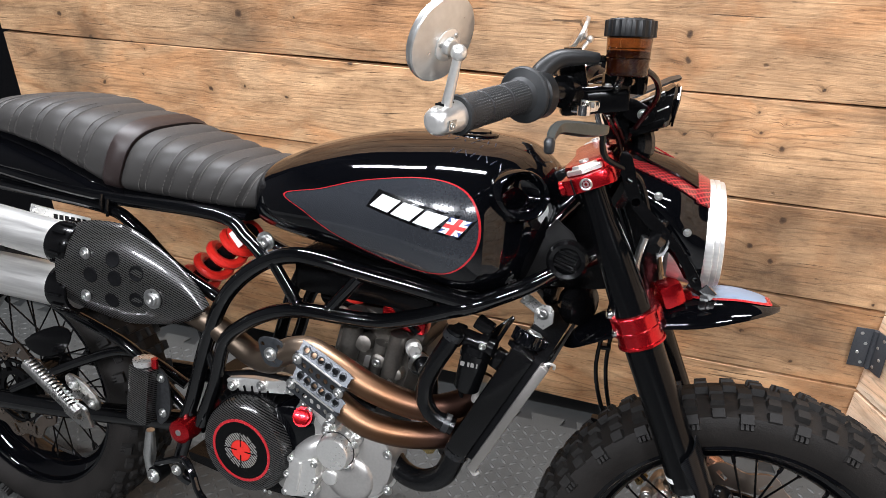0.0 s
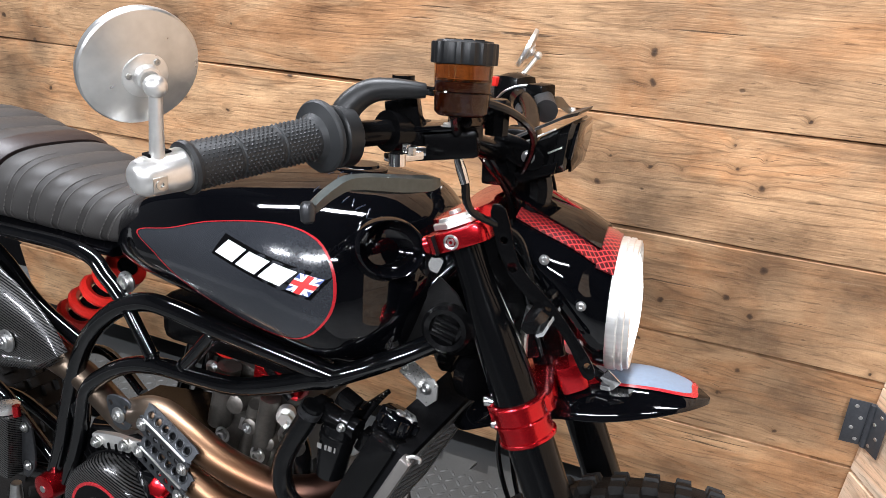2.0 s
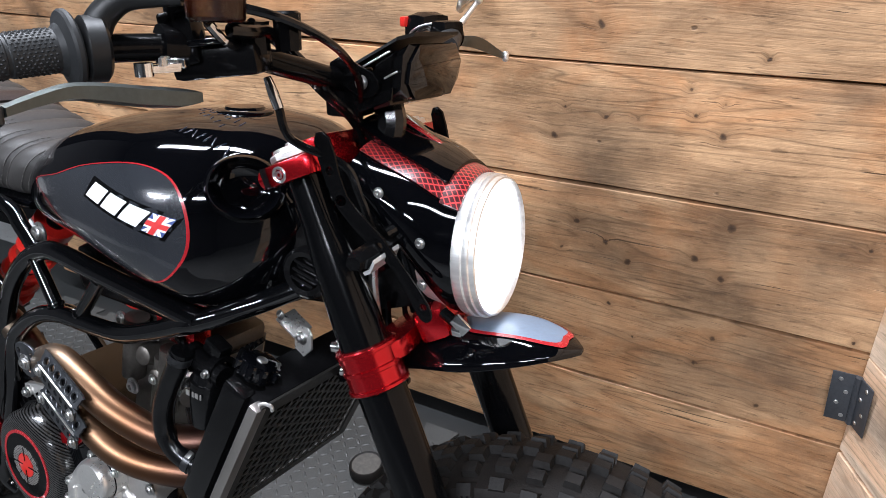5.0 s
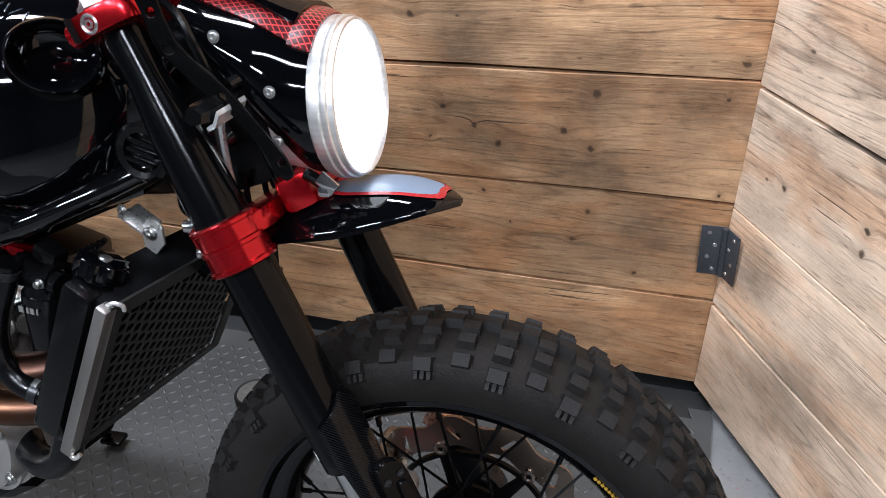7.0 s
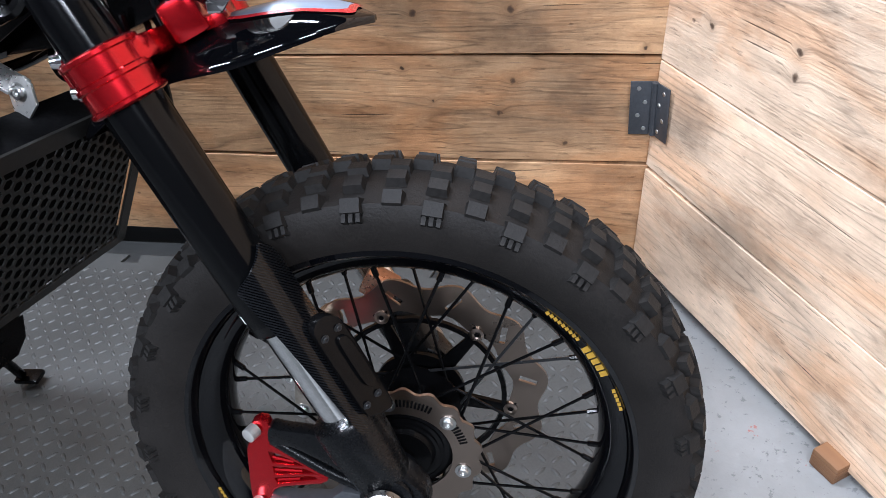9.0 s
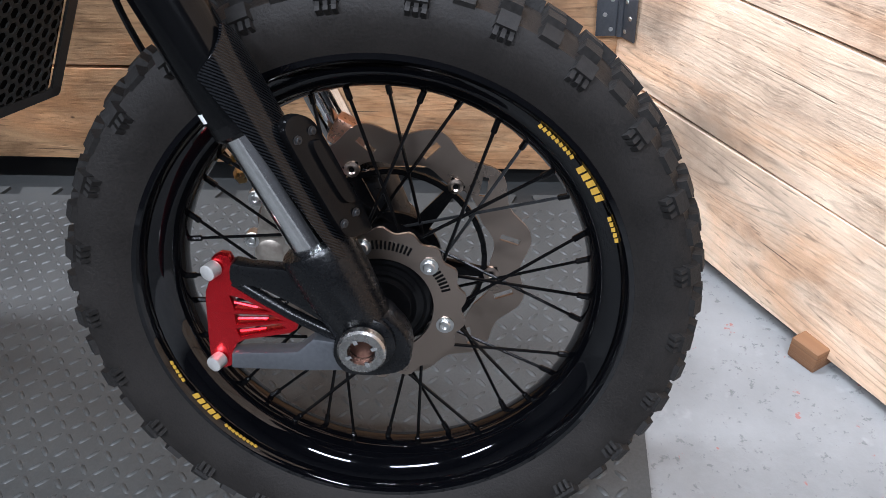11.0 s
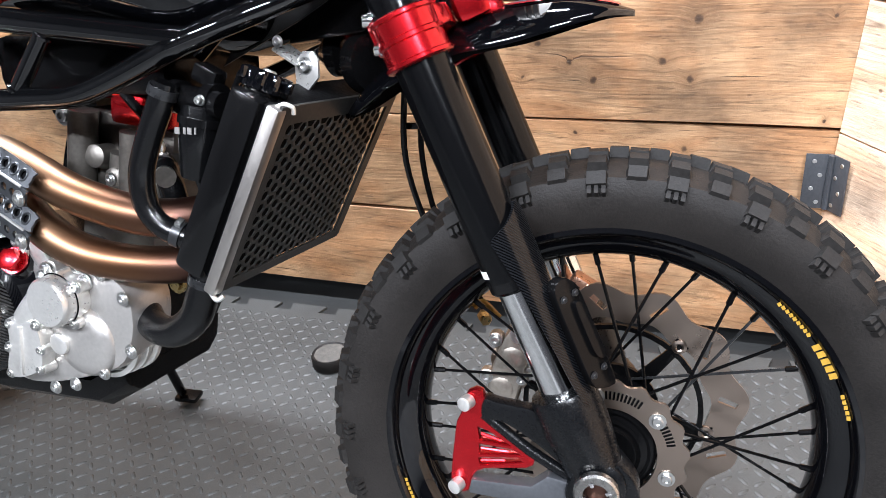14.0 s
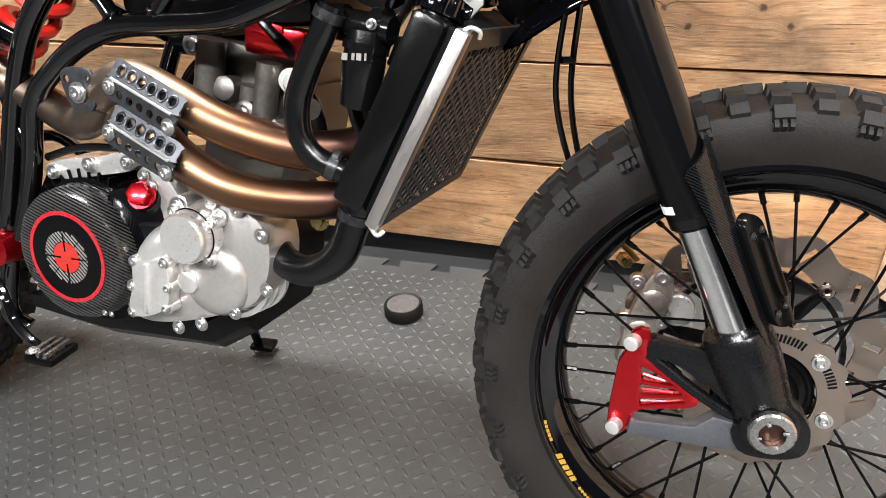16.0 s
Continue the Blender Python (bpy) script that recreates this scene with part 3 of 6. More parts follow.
# frame
rail([(-1.60, .10, .53), (-1.378, .115, .505), (-1.143, .12, .487), (-.885, .12, .488), (-.818, .125, .459), (-.776, .13, .428)], .0115, "seat_rail")
rail([(-1.60, .10, .49), (-1.383, .115, .477), (-1.132, .12, .468), (-1.057, .12, .442), (-.973, .125, .383), (-.875, .13, .345)], .0115, "seat_rail")
rail([(-.405, .155, .430), (-.50, .155, .4395), (-.60, .155, .449), (-.66, .153, .4545), (-.712, .150, .453), (-.764, .146, .433), (-.815, .142, .396), (-.856, .138, .350), (-.884, .136, .295), (-.905, .135, .239), (-.934, .135, .143), (-.964, .135, .065)], .0135, "frame_tube")
rail([(-.235, .03, .508), (-.285, .07, .488), (-.345, .122, .457), (-.405, .155, .430), (-.445, .157, .414), (-.50, .158, .392), (-.555, .158, .375), (-.62, .158, .370), (-.69, .156, .366), (-.75, .152, .349), (-.806, .147, .317), (-.854, .143, .272), (-.881, .14, .183), (-.916, .14, .095)], .0125, "frame_tube")
rail([(-.752, .149, .437), (-.700, .154, .370)], .0095, "frame_brace")
rail([(-.645, .157, .374), (-.588, .155, .444)], .0095, "frame_brace")
rail([(-.426, .12, .415), (-.365, .08, .493), (-.30, .03, .575)], .0115, "frame_tube")
for sgn in (-1, 1):
    for x, y, z, d in ((-.405, .155, .430, (1, 0, -.4)), (-.748, .149, .432, (.6, 0, -.75)), (-.704, .154, .376, (.6, 0, -.75)), (-.640, .157, .380, (.65, 0, .75)), (-.593, .155, .438, (.65, 0, .75))):
        part("weld", moved(lathe([(-.0035, .0090), (-.0015, .0118), (.0015, .0118), (.0035, .0090)], 18), along((x, sgn * y, z), Vector((x, sgn * y, z)) + Vector(d))), FRAME, bike)
part("head_gusset", moved(plate([(-.41, .42), (-.36, .60), (-.27, .65), (-.205, .63), (-.165, .47), (-.25, .44)], .05, .004), pose(0, .0, 0)), SATIN, bike)
part("head_tube", tube([(-.185, 0, .455), (-.262, 0, .635)], .026, 20, 1), FRAME, bike)
for sgn in (-1, 1):
    part("side_panel", moved(plate([(-.430, .402), (-.392, .447), (-.318, .552), (-.292, .534), (-.276, .508), (-.272, .480), (-.330, .448)], .003, .0008), pose(0, sgn * .068, 0)), PANEL, bike, "dark grey grained side panel")
for x, z in ((-1.118, .478), (-1.105, .47)):
    part("cable_tie", tube([(x, -.134, z - .014), (x, -.135, z), (x, -.132, z + .016)], .003, 6, 2), PLASTIC, bike)


# tank
def ring(x, w, zb, zt, e=2.5, n=40, wide=0.42):
    pts = []
    zm = zb + wide * (zt - zb)
    for i in range(n):
        a = 2 * math.pi * i / n
        c, s = math.cos(a), math.sin(a)
        h = (zt - zm) if s > 0 else (zm - zb)
        pts.append((x, w * math.copysign(abs(c) ** (2 / e), c), zm + h * math.copysign(abs(s) ** (2 / e), s)))
    return pts


def smooth_rows(rows, n=4):
    """Interpolates rows of numbers by a smooth curve."""
    a = np.array(rows, float)
    out = []
    for i in range(len(a) - 1):
        p, q, r, s = a[max(i - 1, 0)], a[i], a[i + 1], a[min(i + 2, len(a) - 1)]
        for j in range(n):
            t = j / n
            out.append(0.5 * (2 * q + (r - p) * t + (2 * p - 5 * q + 4 * r - s) * t * t + (3 * q - p - 3 * r + s) * t ** 3))
    out.append(a[-1])
    return out


TANK = [(-.832, .050, .488, .556), (-.826, .085, .474, .568), (-.808, .110, .467, .580), (-.775, .128, .462, .596), (-.72, .146, .456, .618), (-.62, .168, .447, .643), (-.50, .185, .428, .655), (-.425, .176, .412, .652), (-.388, .150, .418, .645), (-.362, .118, .435, .632), (-.338, .082, .487, .612), (-.32, .05, .53, .58)]
TROWS = smooth_rows(TANK, 6)
tank = part("fuel_tank", loft([ring(*r, n=56) for r in TROWS]), GLOSS, bike, "gloss black fuel tank with a red pinstripe", smooth=60)
TX = [r[0] for r in TROWS]


def tank_y(x, z, lift=0.0):
    """The right flank of the tank at (x, z)."""
    w, zb, zt = (float(np.interp(x, TX, [r[k] for r in TROWS])) for k in (1, 2, 3))
    zm = zb + 0.42 * (zt - zb)
    h = min(0.999, abs((z - zm) / ((zt - zm) if z > zm else (zm - zb))))
    return -(w + lift) * (1 - h ** 2.5) ** (1 / 2.5)


def on_tank(outline, s0, s1, rings, lift, mat, name, label="", side=-1):
    """A decal laid on the flank: the outline shrunk from s1 to s0 about its middle."""
    cx, cz = (sum(p[k] for p in outline) / len(outline) for k in (0, 1))
    verts, faces, n = [], [], len(outline)
    for i in range(rings + 1):
        s = s0 + (s1 - s0) * i / rings
        for x, z in outline:
            px, pz = cx + (x - cx) * s, cz + (z - cz) * s
            verts.append((px, -side * tank_y(px, pz, lift) , pz))
    for i in range(rings):
        for j in range(n):
            a, b = i * n + j, i * n + (j + 1) % n
            faces.append((a, b, b + n, a + n))
    bm = bm_from(verts, faces)
    bmesh.ops.remove_doubles(bm, verts=bm.verts, dist=1e-6)
    return part(name, bm, mat, tank, label, smooth=60)


DROP = rounded([(-.735, .548), (-.662, .568), (-.587, .591), (-.49, .606), (-.431, .595), (-.405, .558), (-.408, .509), (-.448, .475), (-.529, .476), (-.623, .500), (-.69, .528)], 6)
for sgn in (-1, 1):
    on_tank(DROP, 0.0, 0.985, 9, .0010, INSET, "inset_panel", "grey teardrop panel", sgn)
    on_tank(DROP, 0.986, 1.006, 2, .0016, PIN, "pinstripe", "", sgn)


def on_flank(quad, lift, mat, name, nu=6, nv=3, label=""):
    """A four-cornered patch on the right flank."""
    (ax, az), (bx, bz), (cx, cz), (dx, dz) = quad
    verts = []
    for i in range(nu + 1):
        u = i / nu
        for j in range(nv + 1):
            v = j / nv
            x = (ax * (1 - u) + bx * u) * (1 - v) + (dx * (1 - u) + cx * u) * v
            z = (az * (1 - u) + bz * u) * (1 - v) + (dz * (1 - u) + cz * u) * v
            verts.append((x, tank_y(x, z, lift), z))
    faces = [(i * (nv + 1) + j, (i + 1) * (nv + 1) + j, (i + 1) * (nv + 1) + j + 1, i * (nv + 1) + j + 1) for i in range(nu) for j in range(nv)]
    bm = bm_from(verts, faces)
    return part(name, bm, mat, tank, label, smooth=60)


# the maker's badge as plain blocks, and a flag at its end
LA, LB, LC, LD = (-.571, .558), (-.428, .531), (-.410, .556), (-.556, .581)


def badge(u0, v0, u1, v1, slant=0.0):
    def q(u, v):
        u += slant * (v - .5)
        return tuple((LA[k] * (1 - u) + LB[k] * u) * (1 - v) + (LD[k] * (1 - u) + LC[k] * u) * v for k in (0, 1))
    return [q(u0, v0), q(u1, v0), q(u1, v1), q(u0, v1)]


on_flank(badge(-.015, -.08, 1.015, 1.08), .0013, SATIN, "badge_border")
for u in (.035, .285, .535):
    on_flank(badge(u, .08, u + .215, .92, .05), .0020, WHITE, "badge_block", 5, 3, "plain white slanted block")
on_flank(badge(.79, .06, .985, .94), .0024, BLUE, "badge_flag", 4, 3)
FLAG = badge(.79, .06, .985, .94)


def on_flag(u0, v0, u1, v1):
    """A point pair on the flag, as a thin stripe from (u0, v0) to (u1, v1)."""
    def q(u, v):
        return tuple((FLAG[0][k] * (1 - u) + FLAG[1][k] * u) * (1 - v) + (FLAG[3][k] * (1 - u) + FLAG[2][k] * u) * v for k in (0, 1))
    return [q(u0 - .09, v0), q(u0 + .09, v0), q(u1 + .09, v1), q(u1 - .09, v1)]


for u0, u1 in ((.10, .90), (.90, .10)):
    on_flank(on_flag(u0, .02, u1, .98), .0027, WHITE, "badge_flag", 1, 5)
for k, w, mat, lift in (("h", .20, WHITE, .0029), ("h", .11, FLAGRED, .0033), ("v", .17, WHITE, .0029), ("v", .10, FLAGRED, .0033)):
    if k == "h":
        on_flank(badge(.79, .5 - w, .985, .5 + w), lift, mat, "badge_flag", 4, 1)
    else:
        on_flank(badge(.8875 - w * .26, .06, .8875 + w * .26, .94), lift, mat, "badge_flag", 1, 4)

SC, SN = Vector((-.354, -.124, .592)), Vector((.70, -.66, .26)).normalized()
scoop = part("tank_scoop", moved(moved(lathe([(.050, .050), (.016, .0445), (.002, .0415), (-.0015, .0388), (.001, .036), (.010, .0335), (.018, .026), (.022, .012), (.0225, 0)], 48), Matrix.Diagonal((1.0, 1, .86, 1))), along(SC, SC - SN)), GLOSS, tank, "gloss black scoop for the fork clamp", smooth=60)


def tank_top(x, y):
    w, zb, zt = (float(np.interp(x, TX, [r[k] for r in TROWS])) for k in (1, 2, 3))
    zm = zb + 0.42 * (zt - zb)
    return zm + (zt - zm) * (1 - min(.999, abs(y) / w) ** 2.5) ** (1 / 2.5)


# a dark blue ornament on the tank's top, as plain strokes
for (x0, y0), (x1, y1), n, long in (((-.530, -.030), (-.415, -.062), 9, .015), ((-.478, -.105), (-.392, -.108), 8, .013), ((-.505, -.052), (-.430, -.080), 5, .010)):
    for k in range(n):
        t = (k + .5) / n
        cx, cy = x0 + (x1 - x0) * t, y0 + (y1 - y0) * t
        lean = .5 * math.sin(2.3 * k)
        line = [(cx + u * long * lean, cy + u * long, tank_top(cx + u * long * lean, cy + u * long) - .0006) for u in (-.5, -.25, 0, .25, .5)]
        part("tank_stroke", tube(line, [.0006, .0013, .0009, .0014, .0006], 6, 2), NAVY, tank)
part("filler_cap", moved(solid([(-.004, .036), (.002, .036), (.004, .033), (.004, .026), (.007, .024), (.007, .010)], 40), pose(-.47, -.01, .653, 90, 0, 0)), GLOSS, tank, "black flush filler cap")
part("air_cap", moved(lathe([(0, .030), (-.012, .030), (-.016, .026), (-.014, .02), (-.006, .018), (-.006, 0)], 28), pose(-.292, -.088, .50, 0, 0, 8)), PLASTIC, bike)
for k in (-1, 0, 1):
    part("air_cap_rib", box(.030, .008, .004, .0012, at=(-.292 + k * .003, -.099, .50 + k * .010), turn=(0, 18, 8)), PLASTIC, bike)


# seats
def ribbed(rows, tucks, name, label, depth=.007, e=3.1):
    a = np.array(smooth_rows(rows, 8))
    xs = a[:, 0]
    secs, per = [], 7
    x0, x1 = xs[0], xs[-1]
    for i in range(tucks * per + 1):
        x = x0 + (x1 - x0) * i / (tucks * per)
        t = (i % per) / per
        f = math.sin(math.pi * t) ** 0.55 if 0 < t < 1 else 0.0
        w, zb, zt = (float(np.interp(x, xs, a[:, k])) for k in (1, 2, 3))
        d = depth * (f - 1)
        secs.append([(px - .045 * max(0, (zt - pz) / (zt - zb)) ** 1.3, py, pz) for px, py, pz in ring(x, w + d, zb, zt + d, e, 36)])
    ob = part(name, loft(secs), LEATHER, bike, label, smooth=50)
    verts, faces = [], []
    for g in range(1, tucks):
        for k in (-1, 1):
            s = secs[g * per + k]
            line = [Vector(s[j % 36]) for j in list(range(10, 23))]
            path = spline(line, 4)
            for j in range(0, len(path) - 1, 2):
                p, q = path[j], path[j + 1]
                mid = (p + q) / 2
                out = Vector((0, mid.y, mid.z - .52)).normalized()
                d = (q - p).normalized() * .0022
                sd = Vector((1, 0, 0)) * .0007
                n = len(verts)
                for o in (out * -.0003, out * .0010):
                    verts += [mid - d - sd + o, mid + d - sd + o, mid + d + sd + o, mid - d + sd + o]
                faces += [(n + 4, n + 5, n + 6, n + 7), (n, n + 1, n + 5, n + 4), (n + 1, n + 2, n + 6, n + 5), (n + 2, n + 3, n + 7, n + 6), (n + 3, n, n + 4, n + 7)]
    me = bpy.data.meshes.new("stitching")
    me.from_pydata([tuple(v) for v in verts], [], faces)
    me.materials.append(THREAD)
    part("stitching", me, THREAD, ob)["kind"] = "stuff"
    return ob


FSEAT = [(-1.062, .118, .488, .6115), (-1.035, .117, .488, .607), (-.985, .112, .487, .597), (-.90, .105, .486, .580), (-.83, .100, .486, .572), (-.775, .085, .49, .56)]
RSEAT = [(-1.53, .10, .570, .585), (-1.49, .112, .574, .61), (-1.42, .118, .572, .634), (-1.345, .12, .566, .645), (-1.24, .12, .545, .645), (-1.16, .12, .517, .632), (-1.092, .119, .492, .621)]
ribbed(FSEAT, 6, "seat", "grey tuck-and-roll leather seat")
ribbed(RSEAT, 8, "pillion_seat", "grey tuck-and-roll leather pillion seat")
part("seat_band", loft([[(px - .045 * max(0, (zt - pz) / (zt - zb)) ** 1.3, py, pz) for px, py, pz in ring(x, w, zb, zt, 3.1, 36)] for x, w, zb, zt in ((-1.099, .118, .490, .620), (-1.094, .1222, .488, .6240), (-1.068, .1218, .487, .6175), (-1.062, .117, .488, .611))]), BAND, bike, "dark red leather band with twin stitching", smooth=50)
part("seat_base", loft([ring(x, w, zb, zt, 3.5, 24) for x, w, zb, zt in ((-1.58, .105, .50, .595), (-1.46, .121, .490, .598), (-1.36, .124, .483, .580), (-1.25, .125, .479, .552), (-1.16, .124, .476, .520), (-1.09, .12, .475, .500), (-.84, .10, .474, .494))]), GLOSS, bike, smooth=50)


# exhaust
part("header_pipe", tube([(-.40, -.06, .262), (-.43, -.115, .247), (-.475, -.155, .247), (-.55, -.175, .268), (-.612, -.182, .297), (-.66, -.182, .313), (-.705, -.175, .300), (-.745, -.16, .268), (-.80, -.135, .255), (-.88, -.125, .285), (-.96, -.14, .325), (-1.05, -.155, .355), (-1.15, -.155, .36)], [.0215] * 9 + [.022, .025, .03, .03], 20), BRONZE, bike, "heat-tinted bronze exhaust header")
part("header_pipe", tube([(-.41, -.05, .190), (-.44, -.11, .187), (-.50, -.15, .190), (-.56, -.172, .203), (-.61, -.178, .23), (-.65, -.175, .262), (-.70, -.160, .275), (-.76, -.14, .262)], .0212, 20), BRONZE, bike, "heat-tinted bronze exhaust header")
part("pipe_clamp", tube([(-.716, -.173, .293), (-.735, -.165, .278)], .0235, 20, 1), BRONZE, bike)
for (a, b, r) in (((-1.157, -.160, .399), (-1.66, -.160, .434), .037), ((-1.162, -.160, .318), (-1.66, -.160, .310), .040)):
    can = part("silencer", tube([a, b], r, 36, 1), STEEL, bike, "brushed steel silencer")
    d = Vector(b) - Vector(a)
    q = Matrix.Translation(a) @ Vector((0, 1, 0)).rotation_difference(d).to_matrix().to_4x4()
    part("end_collar", moved(lathe([(-.012, r - .004), (-.012, r + .002), (-.004, r + .004), (.024, r + .004), (.034, r + .0025), (.036, r + .0005)], 40), q), PLASTIC, can)
    for k in range(14):
        ang = 2 * math.pi * k / 14
        part("collar_rib", moved(box(.0045, .026, .003, at=((r + .0065) * math.cos(ang), .008, (r + .0065) * math.sin(ang)), turn=(0, -math.degrees(ang) + 90, 0)), q), PLASTIC, can)


SHIELD_TOP = [(-1.165, .438), (-1.121, .451), (-1.054, .454), (-1.0, .437), (-.94, .404), (-.897, .368), (-.874, .338)]
SHIELD_LOW = [(-1.165, .284), (-1.133, .280), (-1.056, .272), (-.989, .282), (-.940, .292), (-.905, .308), (-.880, .328)]


def shield_face(u, v):
    """How far out the shield stands: u from the cans to the nose, v from its top edge to its lower one."""
    return -.158 - .044 * (1 - abs(2 * v - 1) ** 2.6) * (1 - .72 * u)


def shield():
    secs, nv = [], 16
    for t, b in zip(spline([(x, 0, z) for x, z in SHIELD_TOP], 4), spline([(x, 0, z) for x, z in SHIELD_LOW], 4)):
        o, i2 = [], []
        for j in range(nv + 1):
            v = j / nv
            x, z = t.x * (1 - v) + b.x * v, t.z * (1 - v) + b.z * v
            y = shield_face((t.x + 1.165) / .29, v)
            o.append((x, y, z))
            i2.append((x, y + .004, z))
        secs.append(o + list(reversed(i2)))
    return loft(secs)


def shield_y(x, z):
    zt, zb = (float(np.interp(x, [p[0] for p in rows], [p[1] for p in rows])) for rows in (SHIELD_TOP, SHIELD_LOW))
    return shield_face((x + 1.165) / .29, (zt - z) / (zt - zb))


sh = part("heat_shield", shield(), CARBON, bike, "glossy carbon fibre exhaust shield", smooth=50)
for x, z in ((-1.048, .399), (-1.093, .366), (-1.044, .366), (-1.001, .381), (-1.056, .323), (-1.005, .332)):
    a = math.degrees(math.atan2(shield_y(x, z + .01) - shield_y(x, z - .01), .02))
    g = math.degrees(math.atan2(shield_y(x + .01, z) - shield_y(x - .01, z), .02))
    # closed disc for an open hole; the shade inside is its black colour
    part("shield_vent", moved(lathe([(.0030, .0150), (-.0006, .0140), (-.0012, .0128), (-.0004, .0112), (-.0002, 0)], 24), pose(x, shield_y(x, z), z, -a, 0, g)), DARK, sh, "punched vent, its inner shade put in as black")
for x, z, k in ((-1.103, .403, 1.2), (-1.108, .325, 1.2), (-.970, .341, 2.0)):
    bolt(x, shield_y(x, z) - .001, z, sh, k)


def perforated(length, h, rows, pitch):
    holes = []
    for r, n, off in rows:
        holes += [circle(off + i * pitch, r, .0048, 10) for i in range(n)]
    return plate(rounded([(0.002, -h / 2 + .004), (.006, -h / 2), (length - .006, -h / 2), (length, -h / 2 + .006), (length, h / 2 - .006), (length - .006, h / 2), (.006, h / 2), (0, h / 2 - .005)], 2), .0025, 0, holes)


RIM_MESH = mesh_of("hole_rim", moved(lathe([(.0008, .0046), (-.0010, .0050), (-.0014, .0058), (-.0008, .0066), (.0006, .0070)], 12), Matrix.Diagonal((1.0, 1.0, 1.15, 1.0))), PLATE, 35)
for x, z, y in ((-.674, .309, -.206), (-.690, .259, -.199)):
    base = pose(x, y, z, 0, 22, -6)
    fold = pose(0, 0, .0105, -27, 0, 0) @ pose(0, 0, .0112)
    low = perforated(.098, .023, [(-.002, 5, .020)], .0145)
    up = moved(perforated(.098, .022, [(.0, 6, .0125)], .0145), fold)
    hs = part("pipe_guard", merge(low, up), PLATE, bike, "grey machined alloy heat guard with two rows of holes", m=base)
    part("guard_ridge", box(.086, .0026, .0026, .0008, at=(.048, -.0015, .0108)), SILVER, hs, "bright machined fold edge")
    for k in range(6):
        part("hole_rim", RIM_MESH, PLATE, hs, m=fold @ pose(.0125 + .0145 * k, -.0012, 0))
    # black sheet added behind the upper holes as the shade inside them
    part("guard_backing", moved(box(.084, .001, .014, at=(.048, .0035, 0)), fold), DARK, hs)
    bolt(.006, -.002, .002, hs, 1.0)
    bolt(.091, -.002, -.003, hs, 1.0)
pg = part("pipe_guard", plate(rounded([(-.75, .315), (-.735, .325), (-.708, .322), (-.702, .300), (-.712, .278), (-.738, .28)], 3), .004, .001, [circle(-.742, .312, .004, 10), circle(-.712, .312, .004, 10)]), PLATE, bike, "perforated alloy heat guard", m=pose(0, -.192, 0))
bolt(-.726, -.003, .298, pg, 1.3)


# engine
part("crankcase", loft([[(x, y * s, zb + (zt - zb) * v) for y, v in ((-.115, .2), (-.115, .8), (-.08, 1), (.08, 1), (.115, .8), (.115, .2), (.08, 0), (-.08, 0))] for x, s, zb, zt in ((-.96, .6, -.02, .13), (-.93, .9, -.035, .17), (-.72, 1, -.04, .20), (-.64, 1, -.015, .19), (-.60, .85, .02, .17))]), SATIN, bike, "black lower crankcase", smooth=30)
part("side_cover", moved(plate(rounded([(-.70, .190), (-.64, .172), (-.575, .176), (-.535, .155), (-.528, .11), (-.55, .06), (-.60, .035), (-.68, .012), (-.735, .014), (-.76, .06), (-.74, .15)], 4), .07, .012), pose(0, -.115, 0)), CAST, bike, "grey cast engine cover", smooth=50)
part("starter_housing", moved(solid([(-.055, .026), (-.052, .040), (-.045, .0455), (-.02, .048), (.03, .050)], 40), pose(-.605, -.105, .082)), CAST, bike, "grey cast starter housing", smooth=40)
for k in range(3):
    part("housing_ring", moved(lathe([(-.0045, .047), (-.003, .0535), (.003, .0535), (.0045, .047)], 40), pose(-.598 + k * .003, -.126 + k * .014, .080)), SILVER, bike)
cap = part("ignition_cap", moved(solid([(-.004, .020), (-.0035, .0275), (.0, .0300), (.006, .0305), (.030, .0315), (.075, .034)], 44), pose(-.619, -.183, .140)), SILVER, bike, "satin silver drum-shaped cap", smooth=40)
for a in (30, 130, 215, 305):
    x, z = -.619 + .0345 * math.cos(radians(a)), .140 + .0345 * math.sin(radians(a))
    part("cap_lug", moved(solid([(-.012, .0065), (-.011, .0075), (.03, .009)], 16), pose(x, -.155, z)), SILVER, cap)
    bolt(x, -.167, z, cap, .85)
part("cap_seam", moved(lathe([(-.001, .0312), (0, .0325), (.001, .0312)], 40), pose(-.619, -.168, .140)), SATIN, cap)
pump = part("pump_cover", moved(plate(rounded([(-.708, .100), (-.684, .106), (-.662, .104), (-.656, .080), (-.660, .050), (-.668, .040), (-.695, .028), (-.718, .026), (-.722, .040), (-.712, .070)], 3), .022, .005), pose(0, -.160, 0)), SILVER, bike, "silver cast pump cover", smooth=50)
part("pump_rib", box(.006, .010, .066, .0028, at=(-.690, -.170, .066), turn=(0, 8, 0)), SILVER, pump)
part("pump_gasket", moved(plate(rounded([(-.710, .102), (-.684, .108), (-.660, .106), (-.654, .080), (-.658, .048), (-.667, .038), (-.695, .026), (-.720, .024), (-.724, .040), (-.714, .070)], 3), .003), pose(0, -.147, 0)), SATIN, pump)
for x, z in ((-.706, .098), (-.662, .101), (-.714, .066), (-.660, .070), (-.718, .031), (-.666, .043)):
    part("cover_lug", moved(solid([(-.006, .006), (-.005, .0072), (.012, .008)], 16), pose(x, -.163, z)), SILVER, pump)
    bolt(x, -.169, z, pump, .8)
part("pump_neck", tube([(-.69, -.15, .10), (-.668, -.15, .122), (-.64, -.14, .135)], .021, 16, 4), SILVER, bike)
